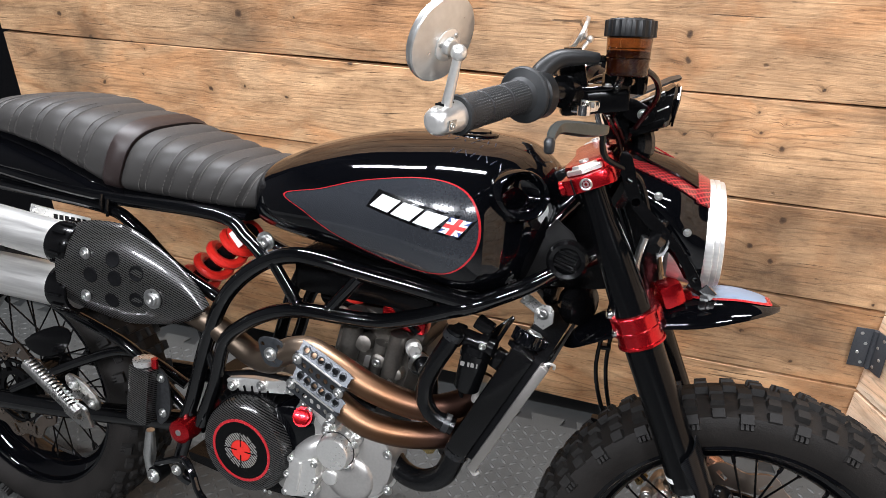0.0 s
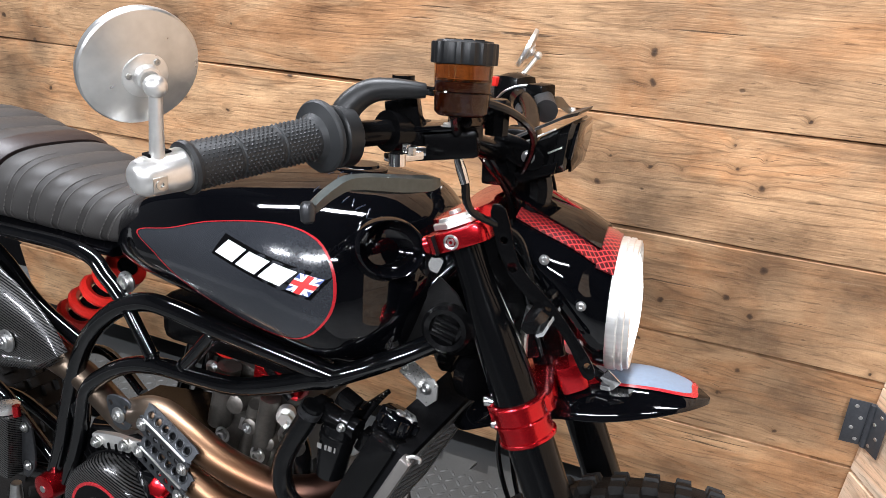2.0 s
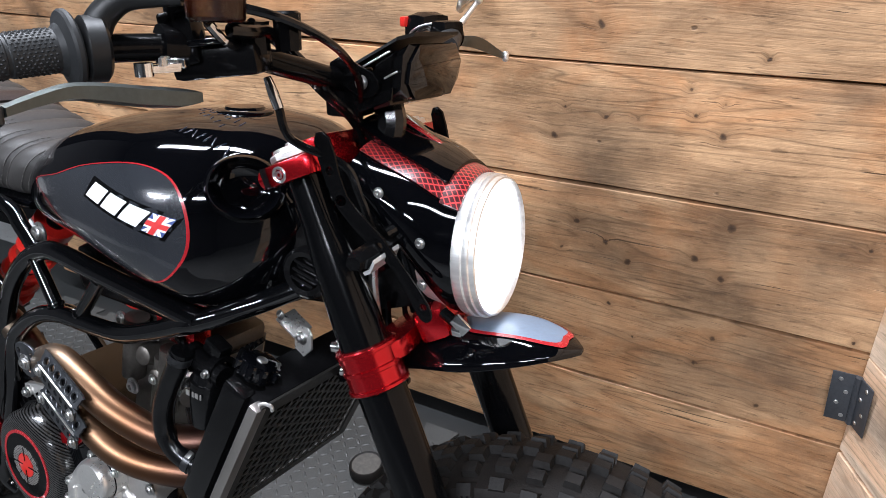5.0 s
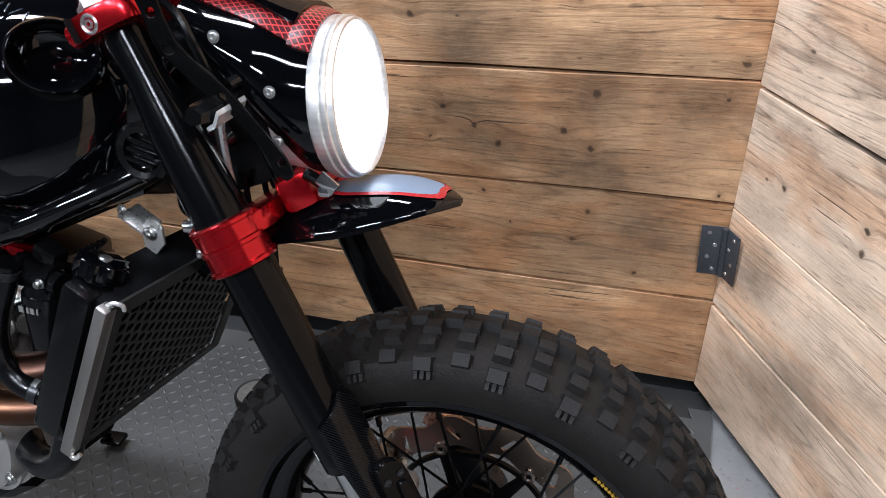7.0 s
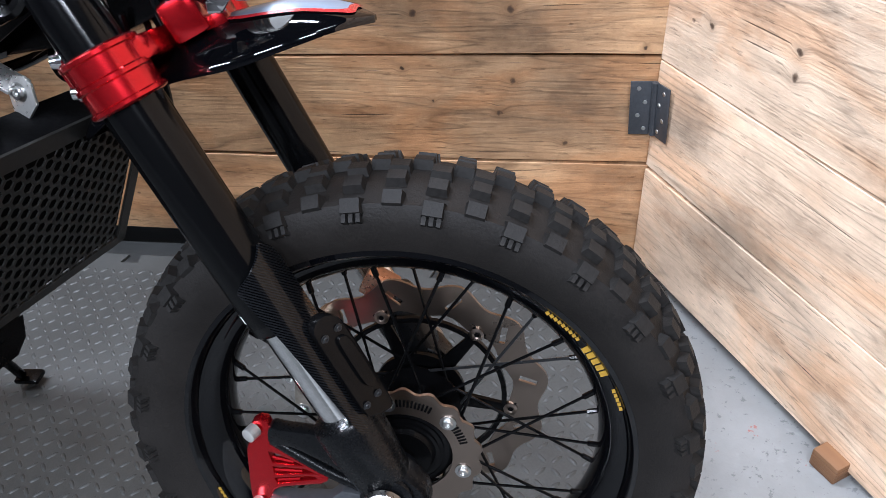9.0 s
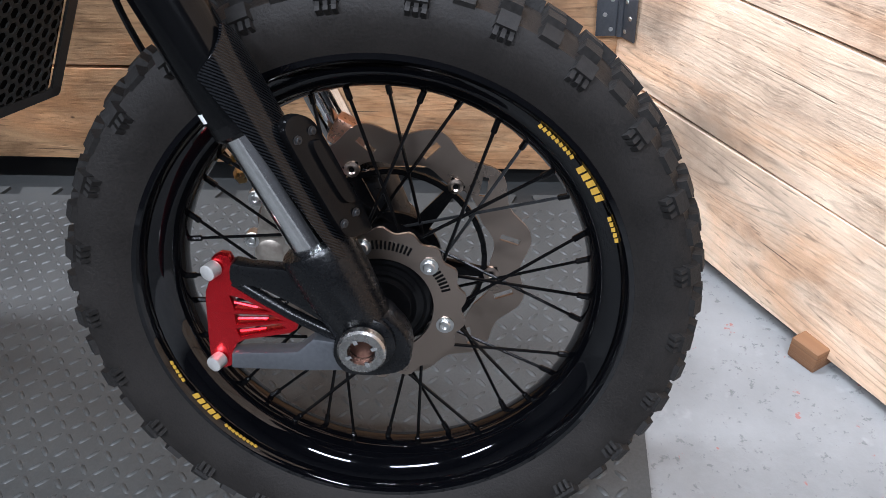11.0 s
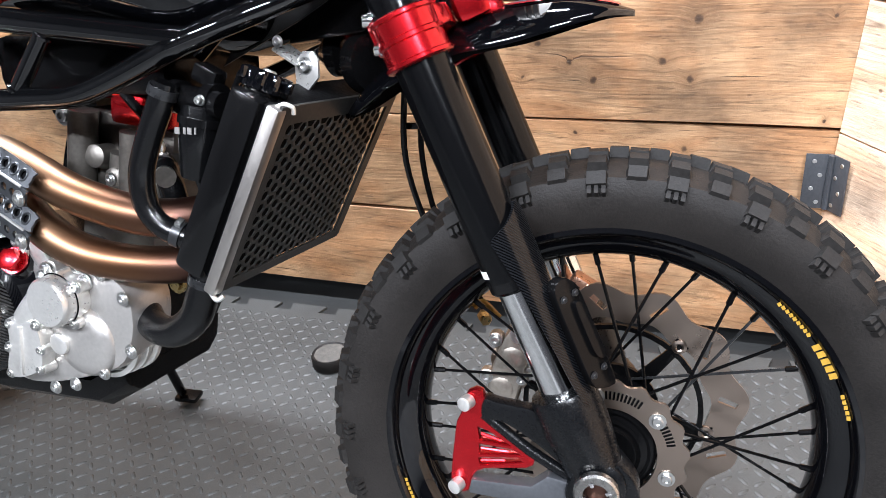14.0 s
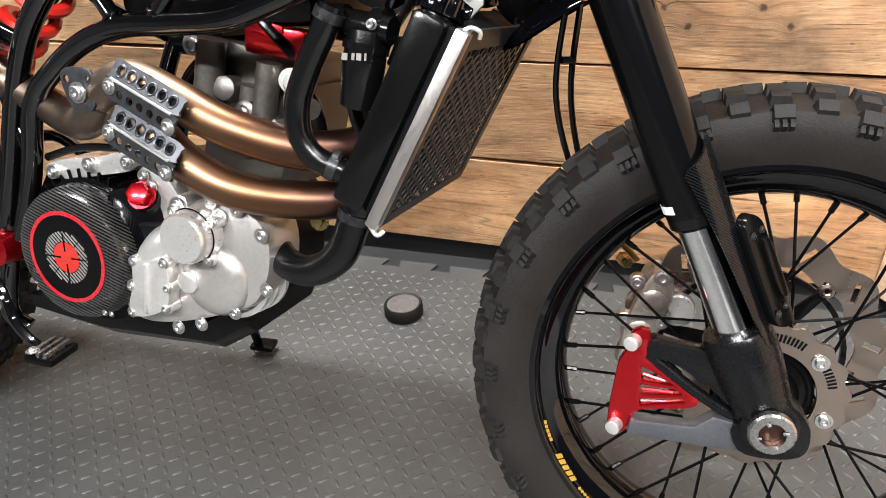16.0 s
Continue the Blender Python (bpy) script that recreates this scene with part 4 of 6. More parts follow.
part("pump_plug", moved(solid([(-.014, .010), (-.012, .0135), (.012, .0145)], 28), pose(-.635, -.152, .079)), SILVER, bike)
part("cover_flange", moved(plate(rounded([(-.700, .205), (-.675, .212), (-.660, .200), (-.645, .178), (-.640, .158), (-.655, .150), (-.668, .172), (-.690, .192)], 3), .020, .004), pose(0, -.140, 0)), SILVER, bike, "silver cast cover flange", smooth=50)
for x, y, z, k in ((-.642, -.158, .171, 1.1), (-.589, -.152, .161, 1.1), (-.552, -.132, .080, 1.5), (-.690, -.153, .200, .9)):
    part("bolt_boss", moved(solid([(-.004, .009), (-.003, .0105), (.03, .011)], 18), pose(x, y + .008, z)), CAST, bike)
    bolt(x, y, z, bike, k)
part("gold_bolt", moved(merge(solid([(-.004, .0065), (.0, .007)], 6), solid([(0, .0115), (.003, .0115)], 24)), pose(-.474, -.130, .163)), BRASS, bike, "gold passivated bolt")
part("case_top", moved(plate(rounded([(-.86, .196), (-.82, .208), (-.77, .214), (-.735, .222), (-.712, .214), (-.722, .200), (-.77, .190), (-.83, .180)], 3), .05, .004), pose(0, -.112, 0)), SILVER, bike, "alloy top flange of the casing", smooth=50)
for x, z in ((-.842, .190), (-.782, .204), (-.722, .211)):
    part("flange_lug", moved(solid([(-.004, .008), (-.003, .0092), (.012, .010)], 16), pose(x, -.138, z)), SILVER, bike)
    bolt(x, -.143, z, bike, 1.0)
part("case_pipe", tube([(-.86, -.13, .205), (-.80, -.135, .222), (-.74, -.135, .226), (-.70, -.12, .222)], .005, 10), PLASTIC, bike)
for x, z in ((-.735, .140), (-.682, .188), (-.60, .178), (-.565, .172), (-.535, .145), (-.533, .08), (-.58, .045), (-.63, .022), (-.665, .012)):
    bolt(x, -.152, z, bike, 1.0)
part("clutch_housing", moved(solid([(-.02, .094), (.02, .098), (.05, .098)], 48), pose(-.795, -.12, .092)), SATIN, bike)
for i in range(11):
    a = radians(50 + i * 9)
    part("housing_fin", box(.003, .05, .012, .001, at=(-.795 + .099 * math.cos(a), -.115, .092 + .099 * math.sin(a)), turn=(0, 90 - math.degrees(a), 0)), SATIN, bike)
cl = part("clutch_cover", moved(solid([(-.020, .058), (-.0195, .070), (-.016, .079), (-.008, .0835), (.030, .0865)], 64), pose(-.798, -.160, .095)), CARBON, bike, "round carbon fibre clutch cover", smooth=30)
for r0, r1, dy, mt, nm in ((0, .0545, .0205, SATIN, "emblem_disc"), (.0535, .0585, .0212, PIN, "emblem_ring"), (0, .0195, .0216, REDP, "emblem_dot")):
    part(nm, moved(lathe([(0, r0), (-dy, r0), (-dy, r1), (0, r1)] if r0 else [(-dy, 0), (-dy, r1), (0, r1)], 48), pose(-.798, -.160, .095)), mt, cl)
for k in range(-7, 8):
    h = k * .0044
    half = math.sqrt(max(0, .033 ** 2 - h * h))
    for sgn in (-1, 1):
        lo = math.sqrt(max(0, .0205 ** 2 - h * h)) if abs(h) < .0205 else .0008
        if half - lo > .003:
            part("emblem_bar", moved(box(half - lo, .0006, .0022, at=(sgn * (half + lo) / 2, -.0213, h)), pose(-.798, -.160, .095, 0, 45, 0)), CAST, cl)
for a in (0, 90, 180, 270):
    part("emblem_cross", moved(box(.024, .0006, .0018, at=(.020, -.0222, 0)), pose(-.798, -.160, .095, 0, a, 0)), SATIN, cl)
for x in (-.752, -.742):
    bolt(x, -.179, .028, cl, .45)
plug = part("oil_plug", moved(merge(solid([(-.016, .0105), (-.015, .0135), (-.004, .0135)], 6), solid([(-.004, .0165), (.0, .0165), (.004, .015)], 24)), pose(-.688, -.160, .178, -28, 0, 14)), RED, bike, "red anodised oil filler plug")
part("plug_neck", moved(solid([(.002, .0175), (.02, .020), (.06, .024)], 28), pose(-.688, -.160, .178, -28, 0, 14)), GLOSS, plug)
part("case_shoulder", moved(plate(rounded([(-.755, .17), (-.72, .185), (-.68, .18), (-.665, .15), (-.68, .11), (-.72, .09), (-.75, .11)], 4), .055, .014), pose(0, -.125, 0)), GLOSS, bike, smooth=50)
part("sump_guard", loft([[(x, y * w, zb + v * (zt - zb)) for y, v in ((-1, 1), (-.92, .35), (-.7, 0), (.7, 0), (.92, .35), (1, 1))] for x, w, zb, zt in ((-1.0, .08, -.055, -.02), (-.85, .10, -.062, -.01), (-.66, .105, -.05, .0), (-.61, .10, -.02, .03))]), SATIN, bike)
# barrel and head
part("barrel", loft([[(x - .06, -.07, z), (x + .055, -.07, z), (x + .07, -.05, z), (x + .07, .05, z), (x + .055, .07, z), (x - .06, .07, z), (x - .075, .05, z), (x - .075, -.05, z)] for x, z in ((-.615, .18), (-.60, .24), (-.585, .30))]), BARREL, bike, smooth=30)
part("cylinder_head", box(.14, .12, .060, .012, at=(-.590, 0, .312), turn=(0, 12, 0)), BARREL, bike)
cam = part("cam_cover", merge(box(.080, .032, .034, .008, at=(-.548, -.068, .350), turn=(0, 6, 0)), box(.045, .034, .018, .006, at=(-.556, -.070, .364), turn=(0, 14, 0))), RED, bike, "red anodised cam cover")
part("cover_strap", tube([(-.575, -.082, .385), (-.548, -.086, .362), (-.520, -.086, .335)], .0065, 10, 3), PLASTIC, cam)
bolt(-.580, -.074, .351, cam, 1.0)
part("air_filter", moved(solid([(-.03, .030), (-.026, .036), (.03, .036)], 28), pose(-.640, -.055, .398, 0, 0, 0)), REDP, bike, "red filter end under the tank")
for x, y, z0, z1, r in ((-.652, -.080, .255, .352, .0175), (-.572, -.088, .225, .328, .0145), (-.607, -.074, .215, .300, .013), (-.675, -.062, .25, .33, .012)):
    part("barrel_boss", tube([(x, y, z0), (x + .02, y, z1)], r, 16, 1), BARREL, bike)
for x, y, z in ((-.655, -.088, .345), (-.52, -.095, .305), (-.63, -.098, .25), (-.565, -.1, .24)):
    bolt(x, y, z, bike, 1.4)
part("water_stub", tube([(-.52, -.07, .285), (-.50, -.10, .283), (-.487, -.115, .283)], .012, 14, 2), BARREL, bike)
part("head_casting", loft([[(x + dx * k, y * k, z) for dx, y in ((-.046, -.05), (-.028, -.070), (.028, -.074), (.046, -.058), (.046, .05), (-.046, .05))] for x, z, k in ((-.605, .232, .9), (-.598, .248, 1.0), (-.592, .268, 1.0), (-.588, .284, .85))]), CAST, bike, "grey cast cylinder head", smooth=30)
for x, y, z, r in ((-.618, -.080, .296, .014), (-.588, -.084, .272, .012), (-.556, -.084, .255, .011)):
    part("casting_boss", moved(solid([(-.010, r * .7), (-.008, r), (.02, r * 1.2)], 20), pose(x, y, z, -8, 0, 6)), BARREL, bike)
bolt(-.588, -.095, .272, bike, .9)
sh_hose = part("stub_hose", tube([(-.522, -.080, .292), (-.503, -.096, .288), (-.492, -.100, .268), (-.490, -.098, .240)], .0150, 20, 3), HOSE, bike)
part("stub_clip", moved(lathe([(-.005, .0168), (-.005, .0185), (.005, .0185), (.005, .0168)], 24), along((-.510, -.096, .288), (-.500, -.105, .286))), BOLT, sh_hose)
part("head_nut", moved(merge(solid([(-.010, .0095), (.0, .0105)], 6), solid([(0, .0135), (.014, .013)], 20)), pose(-.522, -.094, .310, 0, 0, 30)), SILVER, bike)
part("air_box", box(.26, .19, .075, .02, at=(-.62, 0, .405)), SATIN, bike)
part("throttle_body", tube([(-.64, -.02, .36), (-.72, -.02, .36)], .032, 20, 1), SATIN, bike)
part("coil_pack", tube([(-.63, -.085, .405), (-.61, -.085, .385), (-.56, -.085, .375), (-.50, -.08, .40)], .006, 8, 4), REDP, bike)
part("rear_damper", tube([(-.71, -.06, .41), (-.66, -.06, .385)], .02, 16, 1), REDP, bike)


# radiator: a frame of its own, u across (to the left), w up along the core
RA, RB = Vector((-.383, 0, .183)), Vector((-.291, 0, .367))
rw = (RB - RA).normalized()
rn = Vector((rw.z, 0, -rw.x))
RM = Matrix(((rn.x, 0, rw.x, RA.x), (rn.y, 1, rw.y, 0), (rn.z, 0, rw.z, RA.z), (0, 0, 0, 1)))
RL = (RB - RA).length
rad = part("radiator", moved(box(.046, .235, RL * .97, .003, at=(-.0245, -.055, RL / 2)), RM), DARK, bike, "black radiator behind a perforated guard")
for y in (-.172, .066):
    part("side_tank", moved(box(.036, .022, RL * 1.0, .008, at=(-.034, y, RL / 2)), RM), PLASTIC, rad)


def honeycomb(y0, y1, z0, z1, a, hole, t):
    verts, faces = [], []
    dz, dy = a * math.sqrt(3), a * 1.5
    j = 0
    y = y0 + a
    while y < y1 - a * .9:
        z = z0 + (dz / 2 if j % 2 else dz)
        while z < z1 - dz * .4:
            n = len(verts)
            for x, r in ((t, a), (t, hole), (0, hole)):
                for k in range(6):
                    g = math.pi / 3 * k
                    verts.append((x, y + r * math.cos(g), z + r * math.sin(g)))
            for k in range(6):
                q = (k + 1) % 6
                faces += [(n + k, n + q, n + 6 + q, n + 6 + k), (n + 6 + k, n + 6 + q, n + 12 + q, n + 12 + k)]
            z += dz
        y += dy
        j += 1
    return bm_from(verts, faces)


guard = part("guard_mesh", moved(honeycomb(-.162, .058, .006, RL - .010, .0086, .0064, .0016), RM @ pose(.004, 0, 0)), MESH, rad, "dark hexagonal mesh guard", smooth=0)
part("guard_frame", moved(merge(box(.003, .25, .020, at=(.0048, -.055, RL - .004)), box(.003, .25, .012, at=(.0048, -.055, .004)), box(.003, .016, RL, at=(.0048, .064, RL / 2)), box(.003, .016, RL, at=(.0048, -.168, RL / 2))), RM), MESH, rad, smooth=0)
part("guard_lip", moved(box(.014, .016, RL * 1.03, .003, at=(.000, -.179, RL / 2)), RM), STRIP, rad, "white edge strip")
part("guard_hook", moved(tube([(-.002, -.176, RL + .002), (.003, -.174, RL + .007), (.010, -.170, RL + .007), (.012, -.168, RL + .001)], .0022, 8), RM), SILVER, rad)
part("guard_hook", moved(tube([(-.004, -.180, -.002), (.008, -.180, -.008), (.012, -.176, -.002)], .0028, 8), RM), SILVER, rad)
rc = part("radiator_cap", moved(plate([((.0225 + (.002 if (k // 4) % 2 else 0)) * math.cos(2 * math.pi * k / 64), (.0225 + (.002 if (k // 4) % 2 else 0)) * math.sin(2 * math.pi * k / 64)) for k in range(64)], .020, .0025), pose(-.325, -.142, .390, 75, 18, 0)), GLOSS, bike, "ribbed black radiator cap")
part("cap_neck", moved(solid([(-.050, .017), (-.022, .017), (-.020, .024), (-.014, .024), (-.012, .018), (.0, .018)], 28), pose(-.325, -.142, .390, 75, 18, 0)), SATIN, rc)
part("cap_rivet", moved(lathe([(.0125, 0), (.0125, .005), (.0115, .0065), (.009, .0068)], 20), pose(-.325, -.142, .390, 75, 18, 0)), BOLT, rc)
for k in range(3):
    part("cap_lobe", moved(box(.010, .012, .007, .002, at=(.024 * math.cos(2.1 * k), .002, .024 * math.sin(2.1 * k)), turn=(0, -math.degrees(2.1 * k), 0)), pose(-.325, -.142, .390, 75, 18, 0)), GLOSS, rc)
br = part("radiator_bracket", moved(plate([(-.333, .378), (-.333, .408), (-.322, .419), (-.309, .419), (-.303, .411), (-.303, .392), (-.318, .378)], .0035, .001), pose(-.005, -.105, -.001, 0, 0, -6)), SILVER, bike, "bent alloy radiator bracket")
part("bracket_arm", box(.034, .030, .0035, .001, at=(-.342, -.066, .414), turn=(8, 30, 0)), SILVER, br)
bolt(-.323, -.072, .403, br, 1.1, turn=(0, 0, -6))
bolt(-.350, -.080, .428, br, .7)
part("horn_body", moved(solid([(-.02, .02), (-.018, .033), (.0, .036), (.012, .030), (.022, .018)], 24), pose(-.287, .0, .405, 0, 0, 60)), PLASTIC, bike)
part("horn_body", moved(solid([(-.016, .016), (-.012, .026), (.0, .028), (.018, .014)], 24), pose(-.335, .02, .415, 0, 0, 80)), PLASTIC, bike)
# hoses
part("coolant_hose", tube([(-.428, -.164, .390), (-.438, -.166, .366), (-.456, -.167, .332), (-.470, -.167, .297), (-.470, -.166, .264), (-.454, -.163, .241), (-.425, -.157, .228)], .0135, 20, 8), HOSE, bike, "black braided coolant hose")
part("coolant_hose", tube([(-.556, -.078, .160), (-.555, -.092, .135), (-.542, -.112, .116), (-.512, -.130, .105), (-.474, -.140, .109), (-.441, -.144, .132), (-.426, -.143, .165), (-.416, -.142, .195)], .0182, 22, 8), HOSE, bike, "black braided coolant hose")
for p, q, r in (((-.421, -.1425, .178), (-.425, -.143, .166), .0188), ((-.436, -.159, .2325), (-.446, -.161, .2365), .0140), ((-.432, -.165, .381), (-.437, -.166, .370), .0140), ((-.550, -.100, .125), (-.545, -.108, .119), .0188)):
    m = Matrix.Translation(p) @ Vector((0, 1, 0)).rotation_difference(Vector(q) - Vector(p)).to_matrix().to_4x4()
    part("hose_clip", moved(lathe([(-.005, r), (-.005, r + .0012), (.005, r + .0012), (.005, r)], 24), m), GUARD, bike)
    part("clip_screw", moved(box(.010, .007, .006, .001, at=(0, 0, r + .003)), m), BOLT, bike)
th_body = part("thermostat", tube([(-.398, -.150, .366), (-.402, -.152, .338), (-.411, -.148, .296)], [.0195, .0215, .0195], 28, 3), HOSE, bike, "black moulded thermostat housing")
part("thermostat_pipe", tube([(-.440, -.140, .374), (-.412, -.148, .373), (-.371, -.152, .367)], .0135, 18, 3), PLASTIC, th_body)
for x, z, k in ((-.430, .3745, 1.0), (-.386, .3695, 1.15)):
    part("pipe_collar", moved(lathe([(-.006, .013), (-.006, .0175 * k), (.006, .0175 * k), (.006, .013)], 24), along((x, -.145, z), (x + .1, -.155, z - .012))), PLASTIC, th_body)
    part("collar_screw", moved(hexbolt(.0042, .006, 1.3), pose(x, -.166, z + .004)), BOLT, th_body)
part("thermostat_ring", moved(lathe([(-.004, .020), (-.004, .0232), (.004, .0232), (.004, .020)], 28), along((-.4, -.151, .352), (-.403, -.152, .338))), PLASTIC, th_body)
for dx, w in ((0, .006), (.009, .003), (.015, .005), (.022, .002)):
    part("hose_mark", box(w, .001, .0065, at=(-.412 + dx, -.1735, .344), turn=(0, 6, 0)), CAST, th_body)
part("connector", box(.028, .02, .018, .003, at=(-.392, -.142, .396), turn=(0, 25, 0)), PLASTIC, bike)
part("connector", box(.02, .018, .03, .003, at=(-.368, -.135, .345), turn=(0, 25, 0)), PLASTIC, bike)
for k in range(5):
    y = -.10 - .008 * k
    part("loom_wire", tube([(-.36, y, .40), (-.40, y - .01, .36 - .01 * k), (-.43, y, .30), (-.42, y + .01, .24)], .0035, 6, 5), PLASTIC, bike)
part("sleeve", tube([(-.39, -.12, .30), (-.40, -.12, .26)], .012, 10, 1), SILVER, bike)


# shock absorber
def helix(a, b, R, turns, r, n=18):
    a, b = Vector(a), Vector(b)
    d = b - a
    z = d.normalized()
    x = z.cross(Vector((0, 1, 0))).normalized()
    y = z.cross(x)
    k = int(turns * n)
    return tube([a + d * (i / k) + R * (math.cos(2 * math.pi * i / n) * x + math.sin(2 * math.pi * i / n) * y) for i in range(k + 1)], r, 8, 1)


sa = part("shock_absorber", tube([(-.865, -.045, .445), (-1.06, -.045, .265)], .016, 18, 1), SATIN, bike)
part("shock_spring", helix((-.885, -.045, .427), (-1.035, -.045, .288), .0275, 5.0, .0090), REDP, sa, "bright red coil spring")
part("shock_collar", tube([(-.868, -.045, .443), (-.884, -.045, .428)], .033, 20, 1), REDP, sa)
part("shock_label", box(.03, .002, .014, at=(-.872, -.080, .438), turn=(0, 48, 0)), WHITE, sa)

# rear end
rail([(-.95, .085, .06), (-1.10, .105, .045), (-1.30, .115, .02), (-1.46, .115, 0)], .020, "swingarm")
rail([(-.99, .085, .13), (-1.10, .10, .18), (-1.22, .11, .14), (-1.42, .115, .03)], .010, "swingarm_brace")
rail([(-.94, .13, .10), (-1.03, .13, .17), (-1.10, .13, .215), (-1.30, .12, .26)], .010, "rear_strut", sides=(-1,))
rail([(-.92, .13, .30), (-.885, .135, .21)], .008, "rear_strut", sides=(-1,))
rail([(-.945, .135, .08), (-.98, .13, -.02), (-.96, .12, -.05)], .012, "frame_tube")
bf = part("frame_boss", moved(solid([(-.012, .014), (-.010, .021), (.02, .023)], 28), pose(-.948, -.150, .079) @ Matrix.Scale(1.05, 4)), RED, bike, "red anodised frame boss")
part("frame_boss_socket", moved(solid([(-.0135, .006), (-.008, .007)], 14), pose(-.948, -.150, .079)), BOLT, bf)
bolt(-.785, -.118, .457, bike, 1.8)
hp = part("heel_plate", moved(plate(rounded([(-1.0, .19), (-.975, .185), (-.968, .15), (-.972, .105), (-1.0, .085)], 3), .004, .001), pose(0, -.155, 0)), GUARD, bike)
bolt(-.985, -.158, .178, hp, 1.0)
bolt(-.985, -.158, .108, hp, 1.0)
rz = part("rear_reservoir", box(.046, .034, .115, .006, at=(-1.02, -.165, .145), turn=(0, 8, 0)), CARBON, bike, "black rear brake fluid pot")
part("reservoir_cap", moved(solid([(-.006, .018), (.004, .020), (.006, .016)], 24), pose(-1.014, -.165, .208, 90, 0, 0)), SILVER, rz)
part("brake_light_switch", tube([(-.990, -.165, .218), (-.990, -.165, .200)], .006, 12, 1), RED, bike)
part("master_cylinder", tube([(-1.01, -.165, .07), (-1.015, -.165, .02), (-1.018, -.165, -.02)], [.008, .012, .006], 12, 2), BOLT, bike)
fp = part("foot_peg", tube([(-1.255, -.205, .166), (-1.18, -.218, .138), (-1.11, -.228, .110)], .0125, 14, 2, flat=1.0), ALU, bike, "worn alloy serrated foot peg")
for i in range(15):
    t = i / 14
    part("peg_tooth", box(.005, .020, .005, .001, at=(-1.248 + .125 * t, -.207 - .020 * t, .176 - .050 * t), turn=(0, 22, 0)), CHROME, fp)
part("peg_clevis", moved(plate([(-1.16, .140), (-1.10, .118), (-1.085, .085), (-1.105, .078), (-1.15, .100)], .008, .002, [circle(-1.115, .102, .007, 12)]), pose(0, -.222, 0)), ALU, fp)
part("peg_mount", moved(plate(rounded([(-1.16, .165), (-1.125, .155), (-1.09, .125), (-1.10, .105), (-1.14, .125), (-1.165, .145)], 3), .006, .001), pose(0, -.20, 0)), ALU, bike)
bolt(-1.145, -.204, .148, bike, 1.2)
bolt(-1.105, -.204, .117, bike, 1.0)
part("hub_plate", moved(plate(rounded([(-1.30, .19), (-1.22, .235), (-1.18, .23), (-1.20, .19), (-1.26, .165)], 3), .004, .001), pose(0, -.17, 0)), SATIN, bike)
part("pedal_pivot", moved(solid([(-.015, .010), (-.012, .016), (.012, .016)], 20), pose(-.985, -.175, -.005)), SATIN, bike)
bolt(-.985, -.19, -.005, bike, 1.5)
bolt(-.945, -.175, .01, bike, 1.2)
pd = part("brake_pedal", tube([(-.985, -.18, .015), (-.93, -.19, .045), (-.90, -.20, .055), (-.878, -.21, .04), (-.862, -.215, .012), (-.83, -.218, -.010), (-.79, -.222, -.008)], .0065, 10), FRAME, bike, "black brake pedal with an alloy toe piece")
part("pedal_tip", box(.036, .05, .010, .003, at=(-.785, -.235, -.006), turn=(0, 6, 10)), SATIN, pd)
for k in range(3):
    part("pedal_tooth", box(.005, .045, .006, .001, at=(-.797 + k * .011, -.235, .001), turn=(0, 0, 10)), ALU, pd)
bolt(-.79, -.255, .004, pd, .9, turn=(-90, 0, 0))
part("seat_plate", box(.145, .003, .020, .002, at=(-1.225, -.128, .438), turn=(0, 3, 0)), SILVER, bike, "alloy maker's plate with dark bars")
for k in range(6):
    part("plate_bar", box(.009, .001, .009, at=(-1.235 + .014 * k, -.1302, .436), turn=(0, 3, 0)), SATIN, bike)
bolt(-1.29, -.1295, .441, bike, .9)
st = part("side_stand", tube([(-.80, .115, -.02), (-.83, .20, -.12), (-.85, .262, -.225)], .0085, 12), SATIN, bike, "black side stand on the mat")
part("stand_foot", box(.046, .032, .010, .004, at=(-.842, .270, -.234), turn=(12, 0, 8)), SATIN, st)


# ---- wheels ----
def knob_mesh(kind):
    """A tread block: x along the tread, y across it, z out."""
    def block(l, w, h, top=0.86):
        return loft([[(-l, -w, -.004), (l, -w, -.004), (l, w, -.004), (-l, w, -.004)], [(-l * top, -w * top, h), (l * top, -w * top, h), (l * top, w * top, h), (-l * top, w * top, h)]])

    if kind == "crown":
        bm = block(.0108, .0090, .0078, .84)
    elif kind == "mid":
        bm = block(.0106, .0082, .0074, .82)
    else:
        bm = merge(block(.0110, .0082, .0096, .82), *[box(.0040, .009, .011, at=(k * .0068, -.0105, .0010)) for k in (-1, 0, 1)])
    return mesh_of("tread_block", bm, KNOB, 0)


KNOBS = {k: knob_mesh(k) for k in ("crown", "mid", "shoulder")}


